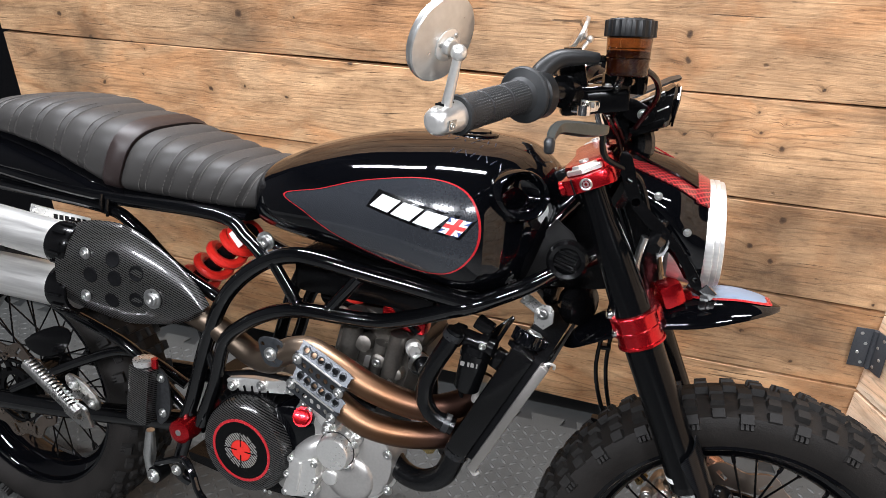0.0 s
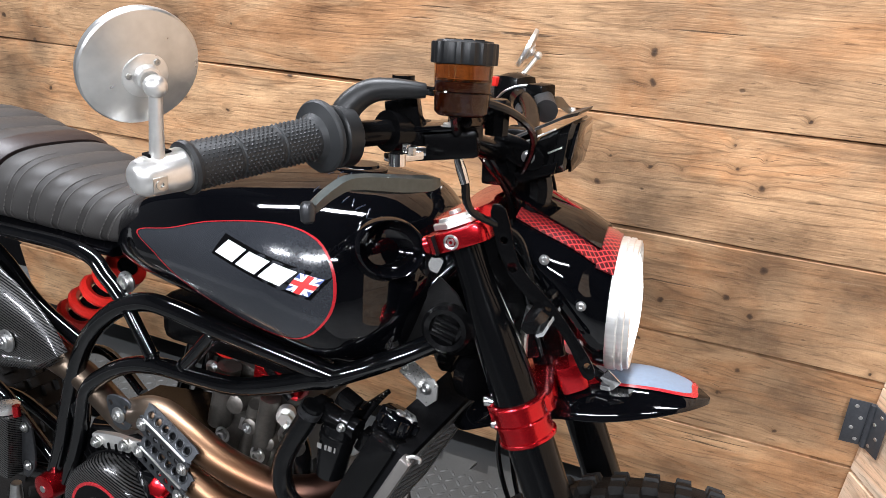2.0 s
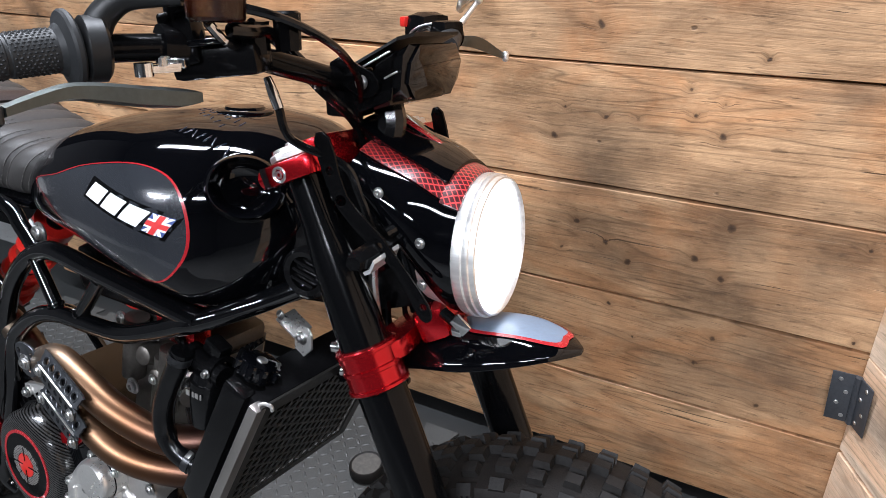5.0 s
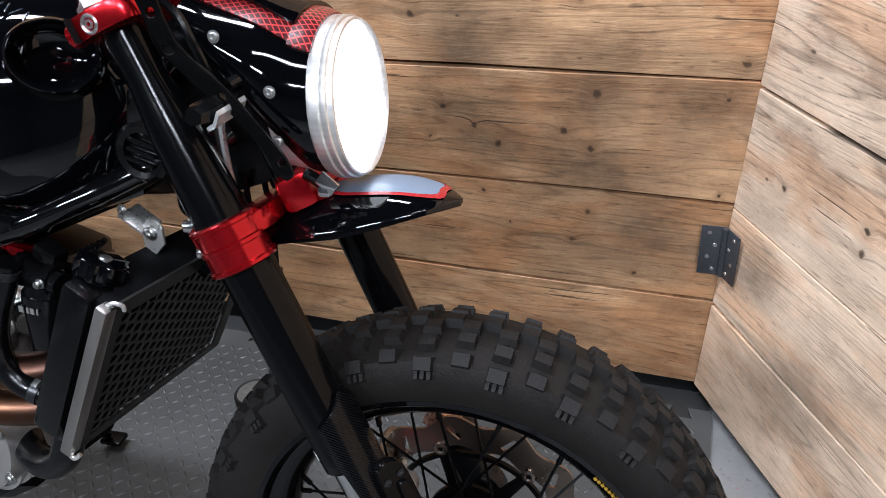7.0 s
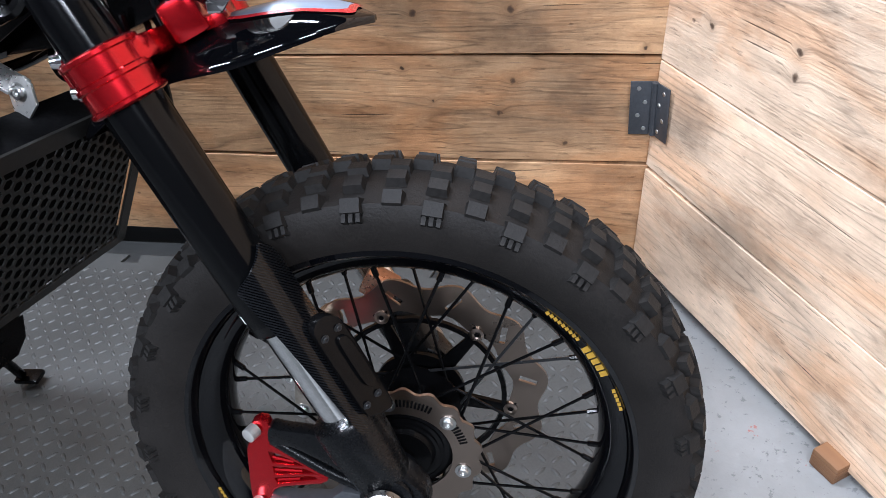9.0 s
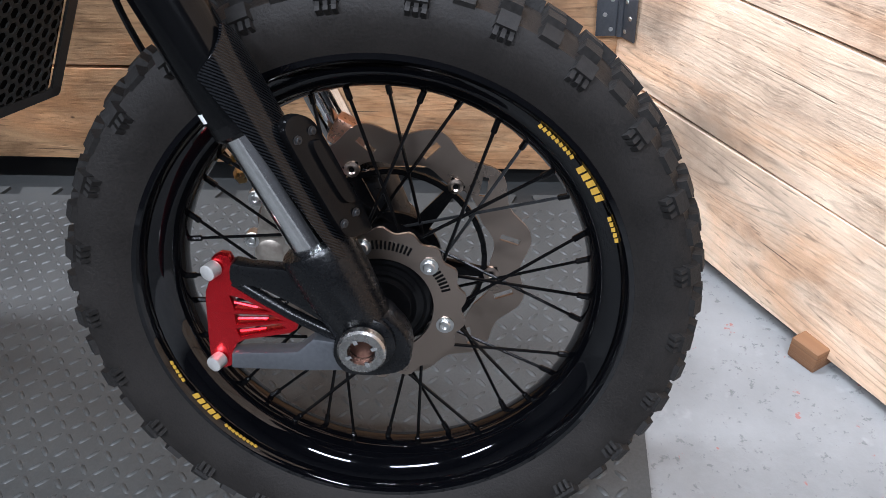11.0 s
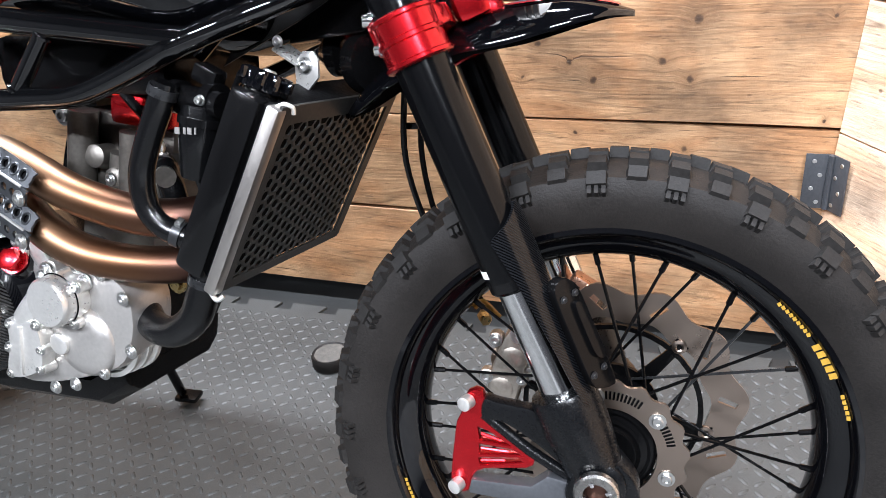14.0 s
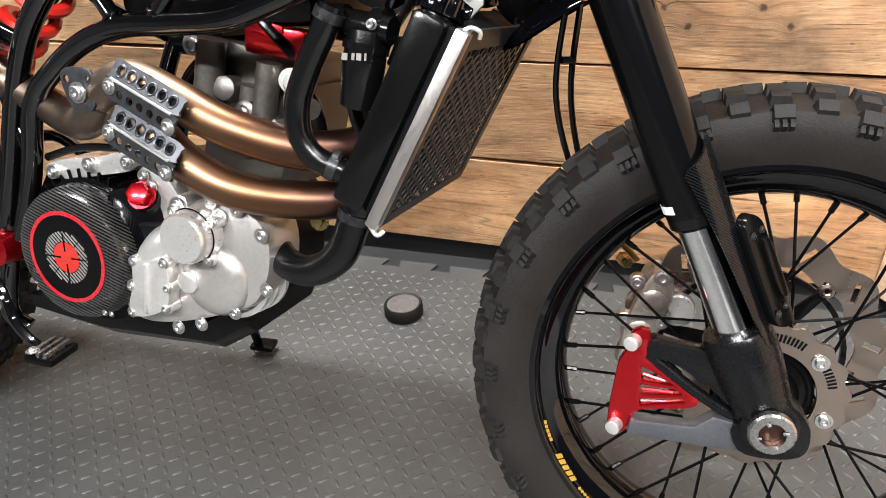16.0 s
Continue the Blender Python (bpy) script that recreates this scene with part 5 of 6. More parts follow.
def wheel(name, m, R, half, bead, label, pitches, twist=0.0):
    hub = part(name, solid([(-.052, .018), (-.052, .030), (-.045, .034), (-.040, .052), (-.034, .054), (-.030, .034), (.030, .034), (.034, .054), (.040, .052), (.045, .034), (.052, .030), (.052, .018)], 32), SATIN, bike, label, m)
    prof = [(-half * .74, bead - .006), (-half * .80, bead + .003), (-half * .90, bead + .012), (-half * .985, bead + .028), (-half * 1.0, bead + .042), (-half * .93, bead + .054), (-half * .78, R - .020), (-half * .5, R - .0125), (-half * .2, R - .0100)]
    prof = prof + [(-y, r) for y, r in reversed(prof)]
    part("tyre", lathe(prof, 128), RUBBER, hub, "black knobbly tyre", smooth=60)
    rp = [(-half * .74, bead + .004), (-half * .80, bead + .002), (-half * .81, bead - .003), (-half * .76, bead - .006), (-half * .60, bead - .009), (-half * .50, bead - .022), (-half * .30, bead - .032), (-half * .1, bead - .036), (half * .1, bead - .036), (half * .30, bead - .032), (half * .5, bead - .022), (half * .60, bead - .009), (half * .76, bead - .006), (half * .81, bead - .003), (half * .80, bead + .002), (half * .74, bead + .004)]
    part("rim", lathe(rp, 128), GLOSS, hub, "gloss black rim")
    sp = mesh_of("spoke", tube([(0, 0, 0), (0, 0, 1)], .0018, 6, 1), SATIN)
    nip = mesh_of("nipple", solid([(0, .0032), (.013, .0032), (.014, .0022)], 8), SATIN)
    bright = mesh_of("spoke", tube([(0, 0, 0), (0, 0, 1)], .0018, 6, 1), GUARD)
    for i in range(36):
        a = 2 * math.pi * (i + .5) / 36
        sgn = -1 if i % 2 else 1
        off = radians(52) * (1 if (i // 2) % 2 else -1)
        p0 = Vector((.048 * math.cos(a + off), sgn * .037, .048 * math.sin(a + off)))
        p1 = Vector(((bead - .034) * math.cos(a), sgn * .007, (bead - .034) * math.sin(a)))
        d = p1 - p0
        q = Vector((0, 0, 1)).rotation_difference(d)
        part("spoke", bright if i in (2, 4) else sp, SATIN, hub, m=Matrix.LocRotScale(p0, q, (1, 1, d.length)))
        part("nipple", nip, SATIN, hub, m=Matrix.Translation(p1) @ Vector((0, 1, 0)).rotation_difference(-d).to_matrix().to_4x4())
    for i in range(pitches):
        for k, (row, y, r, tilt) in enumerate((("crown", half * .17, R - .0085, 4), ("mid", half * .56, R - .0125, 22), ("shoulder", half * .90, R - .0250, 55))):
            for sgn in (-1, 1):
                kind, yy, rr, tl = row, sgn * y, r, -sgn * tilt
                if row == "shoulder" and i % 2:
                    kind, yy, rr, tl = "mid", sgn * half * .83, R - .0195, -sgn * 43
                elif row == "mid" and i % 2:
                    yy, rr, tl = sgn * half * .44, R - .0105, -sgn * 15
                elif row == "crown" and i % 2:
                    yy, rr = sgn * half * .10, R - .0080
                a = 2 * math.pi * (i + (.5 if sgn > 0 else 0) + twist) / pitches
                e = Matrix(((-math.sin(a), 0, math.cos(a), rr * math.cos(a)), (0, 1, 0, yy), (math.cos(a), 0, math.sin(a), rr * math.sin(a)), (0, 0, 0, 1)))
                t = Matrix.Rotation(radians(tl), 4, "X")
                flip = Matrix.Scale(-1, 4, (0, 1, 0)) if sgn > 0 else Matrix()
                part("tread_block", KNOBS[kind], RUBBER, hub, m=e @ t @ flip)
    return hub


front = wheel("front_wheel", S, .321, .062, .246, "black spoked wheel with a knobbly tyre", 50, .917)
rear = wheel("rear_wheel", pose(-1.46, 0, 0), .325, .072, .235, "black spoked rear wheel with a knobbly tyre", 46, .3)


def wavy(r0, r1, n, amp, k=144):
    return [((r0 + amp * math.sin(n * 2 * math.pi * i / k)) * math.cos(2 * math.pi * i / k), (r0 + amp * math.sin(n * 2 * math.pi * i / k)) * math.sin(2 * math.pi * i / k)) for i in range(k)]


def slot(a, r, l, w, skew):
    c, s = r * math.cos(a), r * math.sin(a)
    g = a + skew
    u, v = (math.cos(g), math.sin(g)), (-math.sin(g), math.cos(g))
    return [(c + u[0] * p * l + v[0] * q * w, s + u[1] * p * l + v[1] * q * w) for p, q in ((-.5, -.5), (.5, -.5), (.5, .5), (-.5, .5))]


def brake_disc(hub, y, r1, r0, petals):
    slots = [slot(2 * math.pi * (i + .25) / petals, (r1 + r0) / 2 + .002, .022, .0070, .7 if i % 2 else -.5) for i in range(petals)]
    d = part("brake_disc", moved(plate(wavy(r1, 0, petals, .0065), .004, 0, [wavy(r0, 0, petals, .003), *slots]), pose(0, y, 0)), DISC, hub, "bronzed steel wave brake disc")
    arm = mesh_of("carrier_arm", plate([(.045, -.010), (r0 - .012, -.006), (r0 + .006, -.009), (r0 + .006, .009), (r0 - .012, .006), (.045, .010)], .006, .001), SATIN)
    for i in range(6):
        part("carrier_arm", arm, SATIN, d, m=pose(0, y - .001, 0, 0, -60 * i + 12, 0))
    for ra, rb in ((.038, .056), (r0 - .012, r0 - .006)):
        part("carrier_ring", moved(lathe([(-.003, ra), (-.003, rb), (.003, rb), (.003, ra)], 44, closed=True), pose(0, y - .001, 0)), SATIN, d)
    for i in range(6):
        a = 2 * math.pi * i / 6 - radians(12)
        part("disc_button", moved(lathe([(-.005, .003), (-.006, .005), (-.005, .0085), (.0, .009)], 16), pose(r0 * math.cos(a), y, r0 * math.sin(a))), DISC, d)
    return d


brake_disc(front, .062, .150, .112, 12)
brake_disc(rear, -.075, .11, .08, 10)
tone = part("hub_plate", moved(plate([(( .083 + .003 * math.sin(18 * t)) * math.cos(t), (.083 + .003 * math.sin(18 * t)) * math.sin(t)) for t in [2 * math.pi * i / 108 for i in range(108)]], .004, 0, [circle(0, 0, .053, 48)]), pose(0, -.046, 0)), DISC, front, "bare steel ring plate bolted to the hub")
for i in range(6):
    a = radians(-20 + 60 * i)
    bolt(.067 * math.cos(a), -.0485, .067 * math.sin(a), front, 1.0)
for i in range(22):
    a = radians(14 + i * 3.4 + (16 if i > 8 else 0))
    part("plate_bar", box(.0022, .0008, .009, at=(.068 * math.cos(a), -.0485, .068 * math.sin(a)), turn=(0, 90 - math.degrees(a), 0)), SATIN, front)
for k, r in ((0, .046), (1, .036), (2, .028)):
    part("hub_ring", moved(lathe([(-.003, r - .003), (-.004, r), (-.003, r + .003)], 36), pose(0, -.040 - .004 * k, 0)), SATIN, front)


def rim_decal(a0, a1, r, width, parts):
    """Yellow marks laid along the rim's flank in short bars."""
    for i in range(parts):
        a = radians(a0 + (a1 - a0) * (i + .5) / parts)
        w = radians(abs(a1 - a0)) / parts * r * .72
        part("rim_mark", box(w, .0010, width, at=(r * math.cos(a), -.0465, r * math.sin(a)), turn=(0, 90 - math.degrees(a) + (8 if parts < 6 else 18), 0)), YELLOW, front)


for base in (27.0, 207.0):
    rim_decal(base + 9, base - 1, .2368, .0082, 5)
    rim_decal(base + 22, base + 11, .2372, .0034, 9)
    rim_decal(base - 5, base - 12, .2372, .0034, 5)


# ---- fork, in the steered frame ----
def fx(z):
    return -.003 - .412 * z


def leg(rows, y=-.1, segs=28):
    return tube([(fx(z), y, z) for z, _ in rows], [r for _, r in rows], segs, 1)


def steered(name, bm, mat, label="", smooth=35, parent=None):
    return part(name, bm, mat, parent or bike, label, None if parent else S, smooth)


FORKX = Vector((-.412, 0, 1)).normalized()


def on_fork(z, y, dx=0.0, dy=0.0):
    """A frame on the fork leg: its y axis up along the leg."""
    return Matrix.Translation((fx(z) + dx, y + dy, z)) @ Vector((0, 1, 0)).rotation_difference(FORKX).to_matrix().to_4x4()


for y, s in ((-.1, -1), (.131, 1)):
    rel = Matrix.Translation((fx(0), y, 0)) @ Vector((0, 0, 1)).rotation_difference(FORKX).to_matrix().to_4x4()
    ft = steered("fork_tube", moved(leg([(.212, .0262), (.218, .0268), (.44, .0268), (.475, .0262), (.535, .0238), (.56, .0210), (.58, .0186), (.632, .0180)], y, 160), rel.inverted()), FORK, "satin black fork outer tube", 50)
    ft.matrix_basis = S @ rel
    part("fork_wiper", leg([(.200, .0235), (.203, .0262), (.212, .0264)], y), PLASTIC, ft, m=rel.inverted())
    part("fork_label", moved(lathe([(-.004, .0270), (-.004, .0272), (.004, .0272), (.004, .0270)], 28, arc=(150, 330)), on_fork(.2225, y)), WHITE, ft, "white band with dark marks", rel.inverted())
    steered("fork_slider", leg([(.06, .0205), (.21, .0205)], y), CHROME, "polished fork slider")
    lc = steered("fork_clamp", leg([(.411, .0285), (.4118, .0320), (.413, .0334), (.4158, .0334), (.4170, .0312), (.4308, .0310), (.4320, .0328), (.4352, .0328), (.4364, .0310), (.4500, .0312), (.4512, .0334), (.4540, .0334), (.4552, .0320), (.456, .0285)], y, 44), RED, "red anodised fork clamp", 30)
    part("clamp_ear", moved(box(.014, .016, .040, .004), Matrix.Translation((fx(.437) - .027, y + s * .006, .437)) @ pose(0, 0, 0, 0, -22, 0)), RED, lc)
    for dz in (-.012, .013):
        part("clamp_bolt", mesh_of("clamp_bolt", solid([(-.006, .0035), (-.0052, .0058), (.000, .0062), (.000, .0078), (.004, .0078)], 16), CHROME), CHROME, lc, m=pose(fx(.437) - .031 - .4 * dz, y + s * .010, .437 + dz, 0, 0, -70 if s < 0 else -110))
    flat = Matrix.Translation((fx(.634), y, .634)) @ pose(0, 0, 0, 0, -22.4, 0)
    uc = steered("fork_clamp", moved(merge(moved(plate(rounded([(-.033, -.016), (-.029, -.026), (-.010, -.046), (.008, -.064), (.034, -.060), (.038, -.024), (.037, .0), (.032, .024), (.0, .032), (-.029, .026), (-.036, .010)], 4), .021, .003), pose(0, 0, 0, 90, 0, 0)), moved(solid([(-.012, .0090), (-.0105, .0106), (.0105, .0106), (.012, .0090)], 24), pose(-.028, -.012, 0, 0, 0, 90))), flat @ Matrix.Scale(-s, 4, (0, 1, 0))), RED, "red anodised upper fork clamp", 40)
    part("clamp_slit", moved(box(.0016, .030, .0206, at=(-.020, s * .022, 0)), flat), DARK, uc)
    part("clamp_bolt", mesh_of("clamp_bolt", merge(lathe([(0, .0085), (-.0015, .0085), (-.0025, .0072), (-.0015, .0052), (.004, .0050)], 24), lathe([(.0035, .0050), (-.0022, .0044), (-.0022, .0022), (.002, .0020), (.002, 0)], 6)), BOLT), BOLT, uc, m=flat @ pose(-.003, s * .0305, -.001, 0, 0, 0 if s < 0 else 180))
    part("fork_cap", moved(merge(solid([(0, .0272), (.0055, .0272), (.0070, .0255)], 6), solid([(.0070, .0215), (.0105, .0205), (.0112, .0185)], 32), solid([(.011, .007), (.015, .0065)], 12)), on_fork(.6455, y)), SILVER, uc, "silver hexagonal fork cap")
steered("upper_yoke", moved(plate(rounded([(-.035, -.10), (.0, -.115), (.03, -.09), (.02, -.03), (.034, 0), (.02, .03), (.03, .09), (.0, .115), (-.035, .10), (-.03, .0)], 3), .024, .003), pose(fx(.648) + .008, 0, .648, 0, -22, 0) @ pose(0, 0, 0, 90, 0, 0)), RED, "red anodised upper yoke", 40)
steered("lower_yoke", moved(plate(rounded([(-.035, -.10), (.0, -.115), (.03, -.09), (.022, -.03), (.026, 0), (.022, .03), (.03, .09), (.0, .115), (-.035, .10), (-.03, .0)], 3), .020, .004), pose(fx(.445) + .008, 0, .445, 0, -22, 0) @ pose(0, 0, 0, 90, 0, 0)), RED, "red anodised lower yoke", 40)
steered("yoke_lug", merge(box(.034, .036, .036, .008, at=(-.142, -.038, .468), turn=(0, -22, 20)), box(.026, .022, .026, .006, at=(-.120, -.022, .455), turn=(0, -22, 10))), RED)

# fork foot, caliper bracket, carbon guard
for s in (-1, 1):
    y = -.1 if s < 0 else .131
    foot = steered("fork_foot", merge(leg([(-.008, .020), (.018, .029), (.04, .0315), (.060, .0335), (.092, .0335), (.096, .0315), (.097, .024)], y, 32), moved(solid([(-.026, .020), (-.022, .027), (.02, .029), (.024, .026)], 32), pose(-.004, y, .004)), moved(plate(rounded([(.005, .03), (.03, .012), (.036, -.012), (.028, -.03), (.0, -.036), (-.03, -.030), (-.035, .0)], 3), .034, .006), pose(0, y, 0))), CASTDARK, "dark grey cast fork foot", 45)
    part("axle_nut", moved(lathe([(.0, .022), (-.007, .022), (-.009, .020), (-.009, .0125), (-.002, .012), (.01, .0115)], 40), pose(-.005, y + s * .031, .006, 0, 0, 0 if s < 0 else 180)), ALU, foot, "bright alloy axle end")
    part("axle_core", moved(solid([(-.001, .0115), (.01, .0115)], 24), pose(-.005, y + s * .029, .006)), BRONZE, foot)
    for k in range(4):
        a = radians(20 + 90 * k)
        part("axle_notch", box(.006, .004, .004, .001, at=(-.005 + .0125 * math.cos(a), y + s * .0385, .006 + .0125 * math.sin(a)), turn=(0, -math.degrees(a), 0)), CHROME, foot)
steered("caliper_arm", merge(moved(plate(rounded([(-.03, .045), (-.06, .070), (-.105, .078), (-.120, .080), (-.122, .058), (-.10, .056), (-.062, .032), (-.035, .012)], 3), .018, .004), pose(0, -.098, 0)), tube([(-.122, -.098, .060), (-.075, -.10, .025), (-.03, -.10, -.002)], .006, 10, 3)), CASTDARK, "dark cast caliper arm", 45)
steered("caliper_arm", moved(plate([(-.025, -.004), (-.055, .002), (-.072, -.012), (-.135, -.012), (-.138, -.029), (-.06, -.034), (-.02, -.034)], .018, .003), pose(0, -.100, 0)), ARM, "grey alloy lower arm", 45)
rb = steered("caliper_bracket", moved(plate(rounded([(-.138, .084), (-.122, .086), (-.117, .060), (-.112, .048), (-.074, .024), (-.069, .013), (-.078, .004), (-.122, -.002), (-.134, -.012), (-.140, -.031), (-.156, -.031), (-.158, -.012), (-.153, .030), (-.150, .050), (-.143, .064)], 2), .012, .002, [[(-.128, .046), (-.117, .042), (-.094, .028), (-.126, .031)], [(-.127, .026), (-.092, .0235), (-.084, .0185), (-.127, .015)], [(-.128, .010), (-.086, .0145), (-.082, .0105), (-.126, .002)]]), pose(0, -.096, 0, 0, 0, 0)), RED, "red anodised triangular caliper bracket")
for x, z in ((-.136, .075), (-.149, -.022)):
    part("bracket_bolt", moved(solid([(-.012, .005), (-.011, .0075), (0, .0078)], 16), pose(x, -.102, z, 0, 0, -20)), SILVER, rb)
for k, (x0, z0, x1, z1) in enumerate(((-.125, .038, -.104, .032), (-.125, .021, -.096, .020), (-.125, .007, -.10, .0095))):
    part("bracket_rib", tube([(x0, -.100, z0), (x1, -.100, z1)], .0018, 6, 1), RED, rb)


def carbon_guard():
    """A shell over the front and outer side of the leg; its top edge sweeps up to a point at the front."""
    rows = [(.286, 74, 80), (.278, 60, 98), (.266, 34, 112), (.253, 4, 122), (.243, 5, 126), (.225, 11, 128), (.20, 19, 128), (.15, 29, 126), (.11, 36, 120), (.092, 42, 112)]
    secs = []
    for z, a0, a1 in smooth_rows(rows, 4):
        o, i2 = [], []
        for j in range(17):
            a = radians(a0 + (a1 - a0) * j / 16)
            for lst, r in ((o, .0345), (i2, .0318)):
                lst.append((fx(z) + .001 + r * math.sin(a), -.1 - r * math.cos(a), z))
        secs.append(o + list(reversed(i2)))
    return loft(secs)


steered("fork_guard", carbon_guard(), CARBON_FORK, "glossy carbon fibre fork guard", 50)
# the arm lies against the guard's front corner
GA = Matrix(((.6, -.8, -.412, .029), (.8, .6, 0, -.124), (0, 0, 1, 0), (0, 0, 0, 1)))
ga = steered("guard_arm", merge(moved(plate(rounded([(.004, .190), (.007, .206), (.020, .213), (.033, .209), (.038, .196), (.038, .150), (.037, .112), (.030, .106), (.012, .108), (.005, .116), (.004, .150)], 3), .011, .0025), GA), moved(plate(rounded([(.020, .188), (.026, .192), (.033, .186), (.034, .150), (.033, .138), (.026, .136), (.020, .142), (.019, .165)], 3), .006, .002), GA @ pose(0, -.0075, 0))), SATIN, "black guard arm")
for u, z in ((.0117, .1945), (.029, .198), (.0105, .1216), (.027, .126)):
    part("bolt", DARK_BOLT, GUARD, ga, m=Matrix.Translation(GA @ Vector((u, -.0058, z))) @ pose(0, 0, 0, 0, 0, 53) @ Matrix.Scale(.48, 4))
# brake caliper on the left leg, seen through the spokes
BRONZE_PAD = paint("copper_tint", (0.62, 0.36, 0.25), 0.3, metal=1.0, bump=0.02)
CAL = paint("caliper_alloy", (0.40, 0.36, 0.31), 0.34, metal=0.9, vary=0.2)
half = rounded([(-.100, .100), (-.092, .085), (-.098, .055), (-.108, .020), (-.120, -.012), (-.140, -.018), (-.150, -.004), (-.146, .030), (-.136, .062), (-.124, .092), (-.112, .104)], 4)
cal = steered("brake_caliper", merge(moved(plate(half, .026, .007), pose(0, .042, 0)), moved(plate(half, .026, .007), pose(0, .086, 0)), box(.020, .05, .020, .004, at=(-.108, .064, .088), turn=(0, 14, 0)), box(.022, .05, .020, .004, at=(-.137, .064, -.002), turn=(0, 14, 0))), CAL, "grey alloy four-piston brake caliper", 45)
for x, z, r in ((-.114, .066, .0165), (-.128, .026, .0165)):
    part("piston_cap", moved(solid([(-.004, .006), (-.0035, r * .7), (-.001, r), (.006, r)], 24), pose(x, .031, z)), CAL, cal)
for x, z, k in ((-.106, .096, 1.2), (-.134, .088, .9), (-.146, .040, .9), (-.140, -.008, 1.2), (-.116, -.002, .9), (-.104, .040, .8)):
    part("caliper_lug", moved(solid([(-.003, .0075), (-.002, .009), (.01, .0095)], 16), pose(x, .033, z)), CAL, cal)
    bolt(x, .030, z, cal, k)
for z in (.05, .04):
    part("pad_pin", tube([(-.095 - .1 * (z - .04), .035, z), (-.095 - .1 * (z - .04), .095, z)], .003, 8, 1), BOLT, cal)
part("banjo_bolt", moved(solid([(-.012, .006), (-.010, .0075), (.008, .0085)], 6), pose(-.150, .045, .110, 0, 0, 20)), BRASS, cal, "gold banjo bolt")
part("bleed_nipple", tube([(-.135, .06, .105), (-.155, .06, .125), (-.165, .055, .118)], .004, 8, 3), YELLOW, cal)
part("caliper_bridge", box(.040, .030, .030, .005, at=(-.036, .078, .140), turn=(0, 32, 0)), BRONZE_PAD, cal, "copper-tinted bridge")
steered("speed_sensor", moved(solid([(-.01, .018), (-.008, .020), (.004, .020)], 24), pose(-.085, .055, .05)), SILVER)
steered("brake_line", tube([(-.165, .06, .12), (-.21, .05, .20), (-.235, .03, .30), (-.225, .01, .40), (-.215, -.01, .47)], .0035, 8), PLASTIC)
steered("brake_line", tube([(-.155, .065, .12), (-.20, .06, .20), (-.22, .045, .30), (-.212, .03, .40), (-.205, .01, .47)], .0035, 8), PLASTIC)
for z in (.21, .34):
    steered("line_clip", box(.02, .016, .008, .002, at=(-.225, .04, z)), PLASTIC)


# ---- headlamp and its cowl ----
LM = pose(-.107, 0, .550, 0, 0, -90) @ pose(0, 0, 0, 2, 0, 0)
lamp = steered("headlamp", moved(lathe([(-.05, .045), (-.045, .066), (-.022, .0715), (-.002, .0740), (.0, .0765), (.003, .0775), (.011, .0775), (.012, .0755), (.014, .0770), (.019, .0770), (.020, .0750), (.025, .0745), (.026, .0725), (.022, .0695), (.016, .068)], 64), LM), STEEL, "round headlamp in a brushed steel rim, switched on", 40)
part("headlamp_lens", moved(lathe([(.014, .0690), (.022, .064), (.028, .047), (.031, .025), (.032, 0)], 64), LM), LAMP, lamp, "glowing white lens", smooth=60)
cw = [(-.105, .0765, .0765, .550, 0), (-.124, .084, .077, .557, 0), (-.15, .092, .066, .580, 0), (-.185, .092, .048, .606, 0), (-.215, .088, .030, .630, 0)]


def cowl(a0, a1, lift, n=16, rows=None):
    secs = []
    for x, w, h, zc, _ in smooth_rows(rows or cw, 4):
        o, i2 = [], []
        for j in range(n + 1):
            a = radians(a0 + (a1 - a0) * j / n)
            for lst, d in ((o, lift), (i2, lift - .004)):
                lst.append((x, (w + d) * math.cos(a), zc + (h + d) * math.sin(a)))
        secs.append(o + list(reversed(i2)))
    return loft(secs)


cowl_ob = steered("lamp_cowl", merge(cowl(100, 235, .0), cowl(-55, 80, .0)), GLOSS, "gloss black headlamp cowl", 50)
for a0, a1 in ((118, 137), (43, 62)):
    part("cowl_stripe", cowl(a0, a1, .0025), CARBON_RED, cowl_ob, "red woven carbon panel", smooth=50)
part("cowl_stripe", cowl(40, 140, .0030, 24, [(-.105, .0765, .0765, .550, 0), (-.113, .080, .0775, .553, 0), (-.124, .084, .077, .557, 0)]), CARBON_RED, cowl_ob, smooth=50)
part("fly_screen", cowl(56, 124, .008, 24, [(-.122, .080, .077, .555, 0), (-.128, .084, .077, .558, 0), (-.15, .092, .066, .580, 0), (-.185, .092, .048, .610, 0), (-.225, .088, .036, .640, 0)]), GLOSS, cowl_ob, "dark tinted screen with a red flash", smooth=50)
part("screen_flash", loft([[(x, y, z) for y, z in ((-.004, zz), (.004, zz), (.004, zz - .002), (-.004, zz - .002))] for x, zz in ((-.132, .6445), (-.215, .686))]), PIN, cowl_ob)
for x, y, z, dy in ((-.174, -.096, .618, 0), (-.132, -.089, .571, 0), (-.131, -.086, .527, 0)):
    bolt(x, y - .002, z, cowl_ob, .62)
    bolt(x, -y + .002, z, cowl_ob, .62, turn=(0, 0, 180))
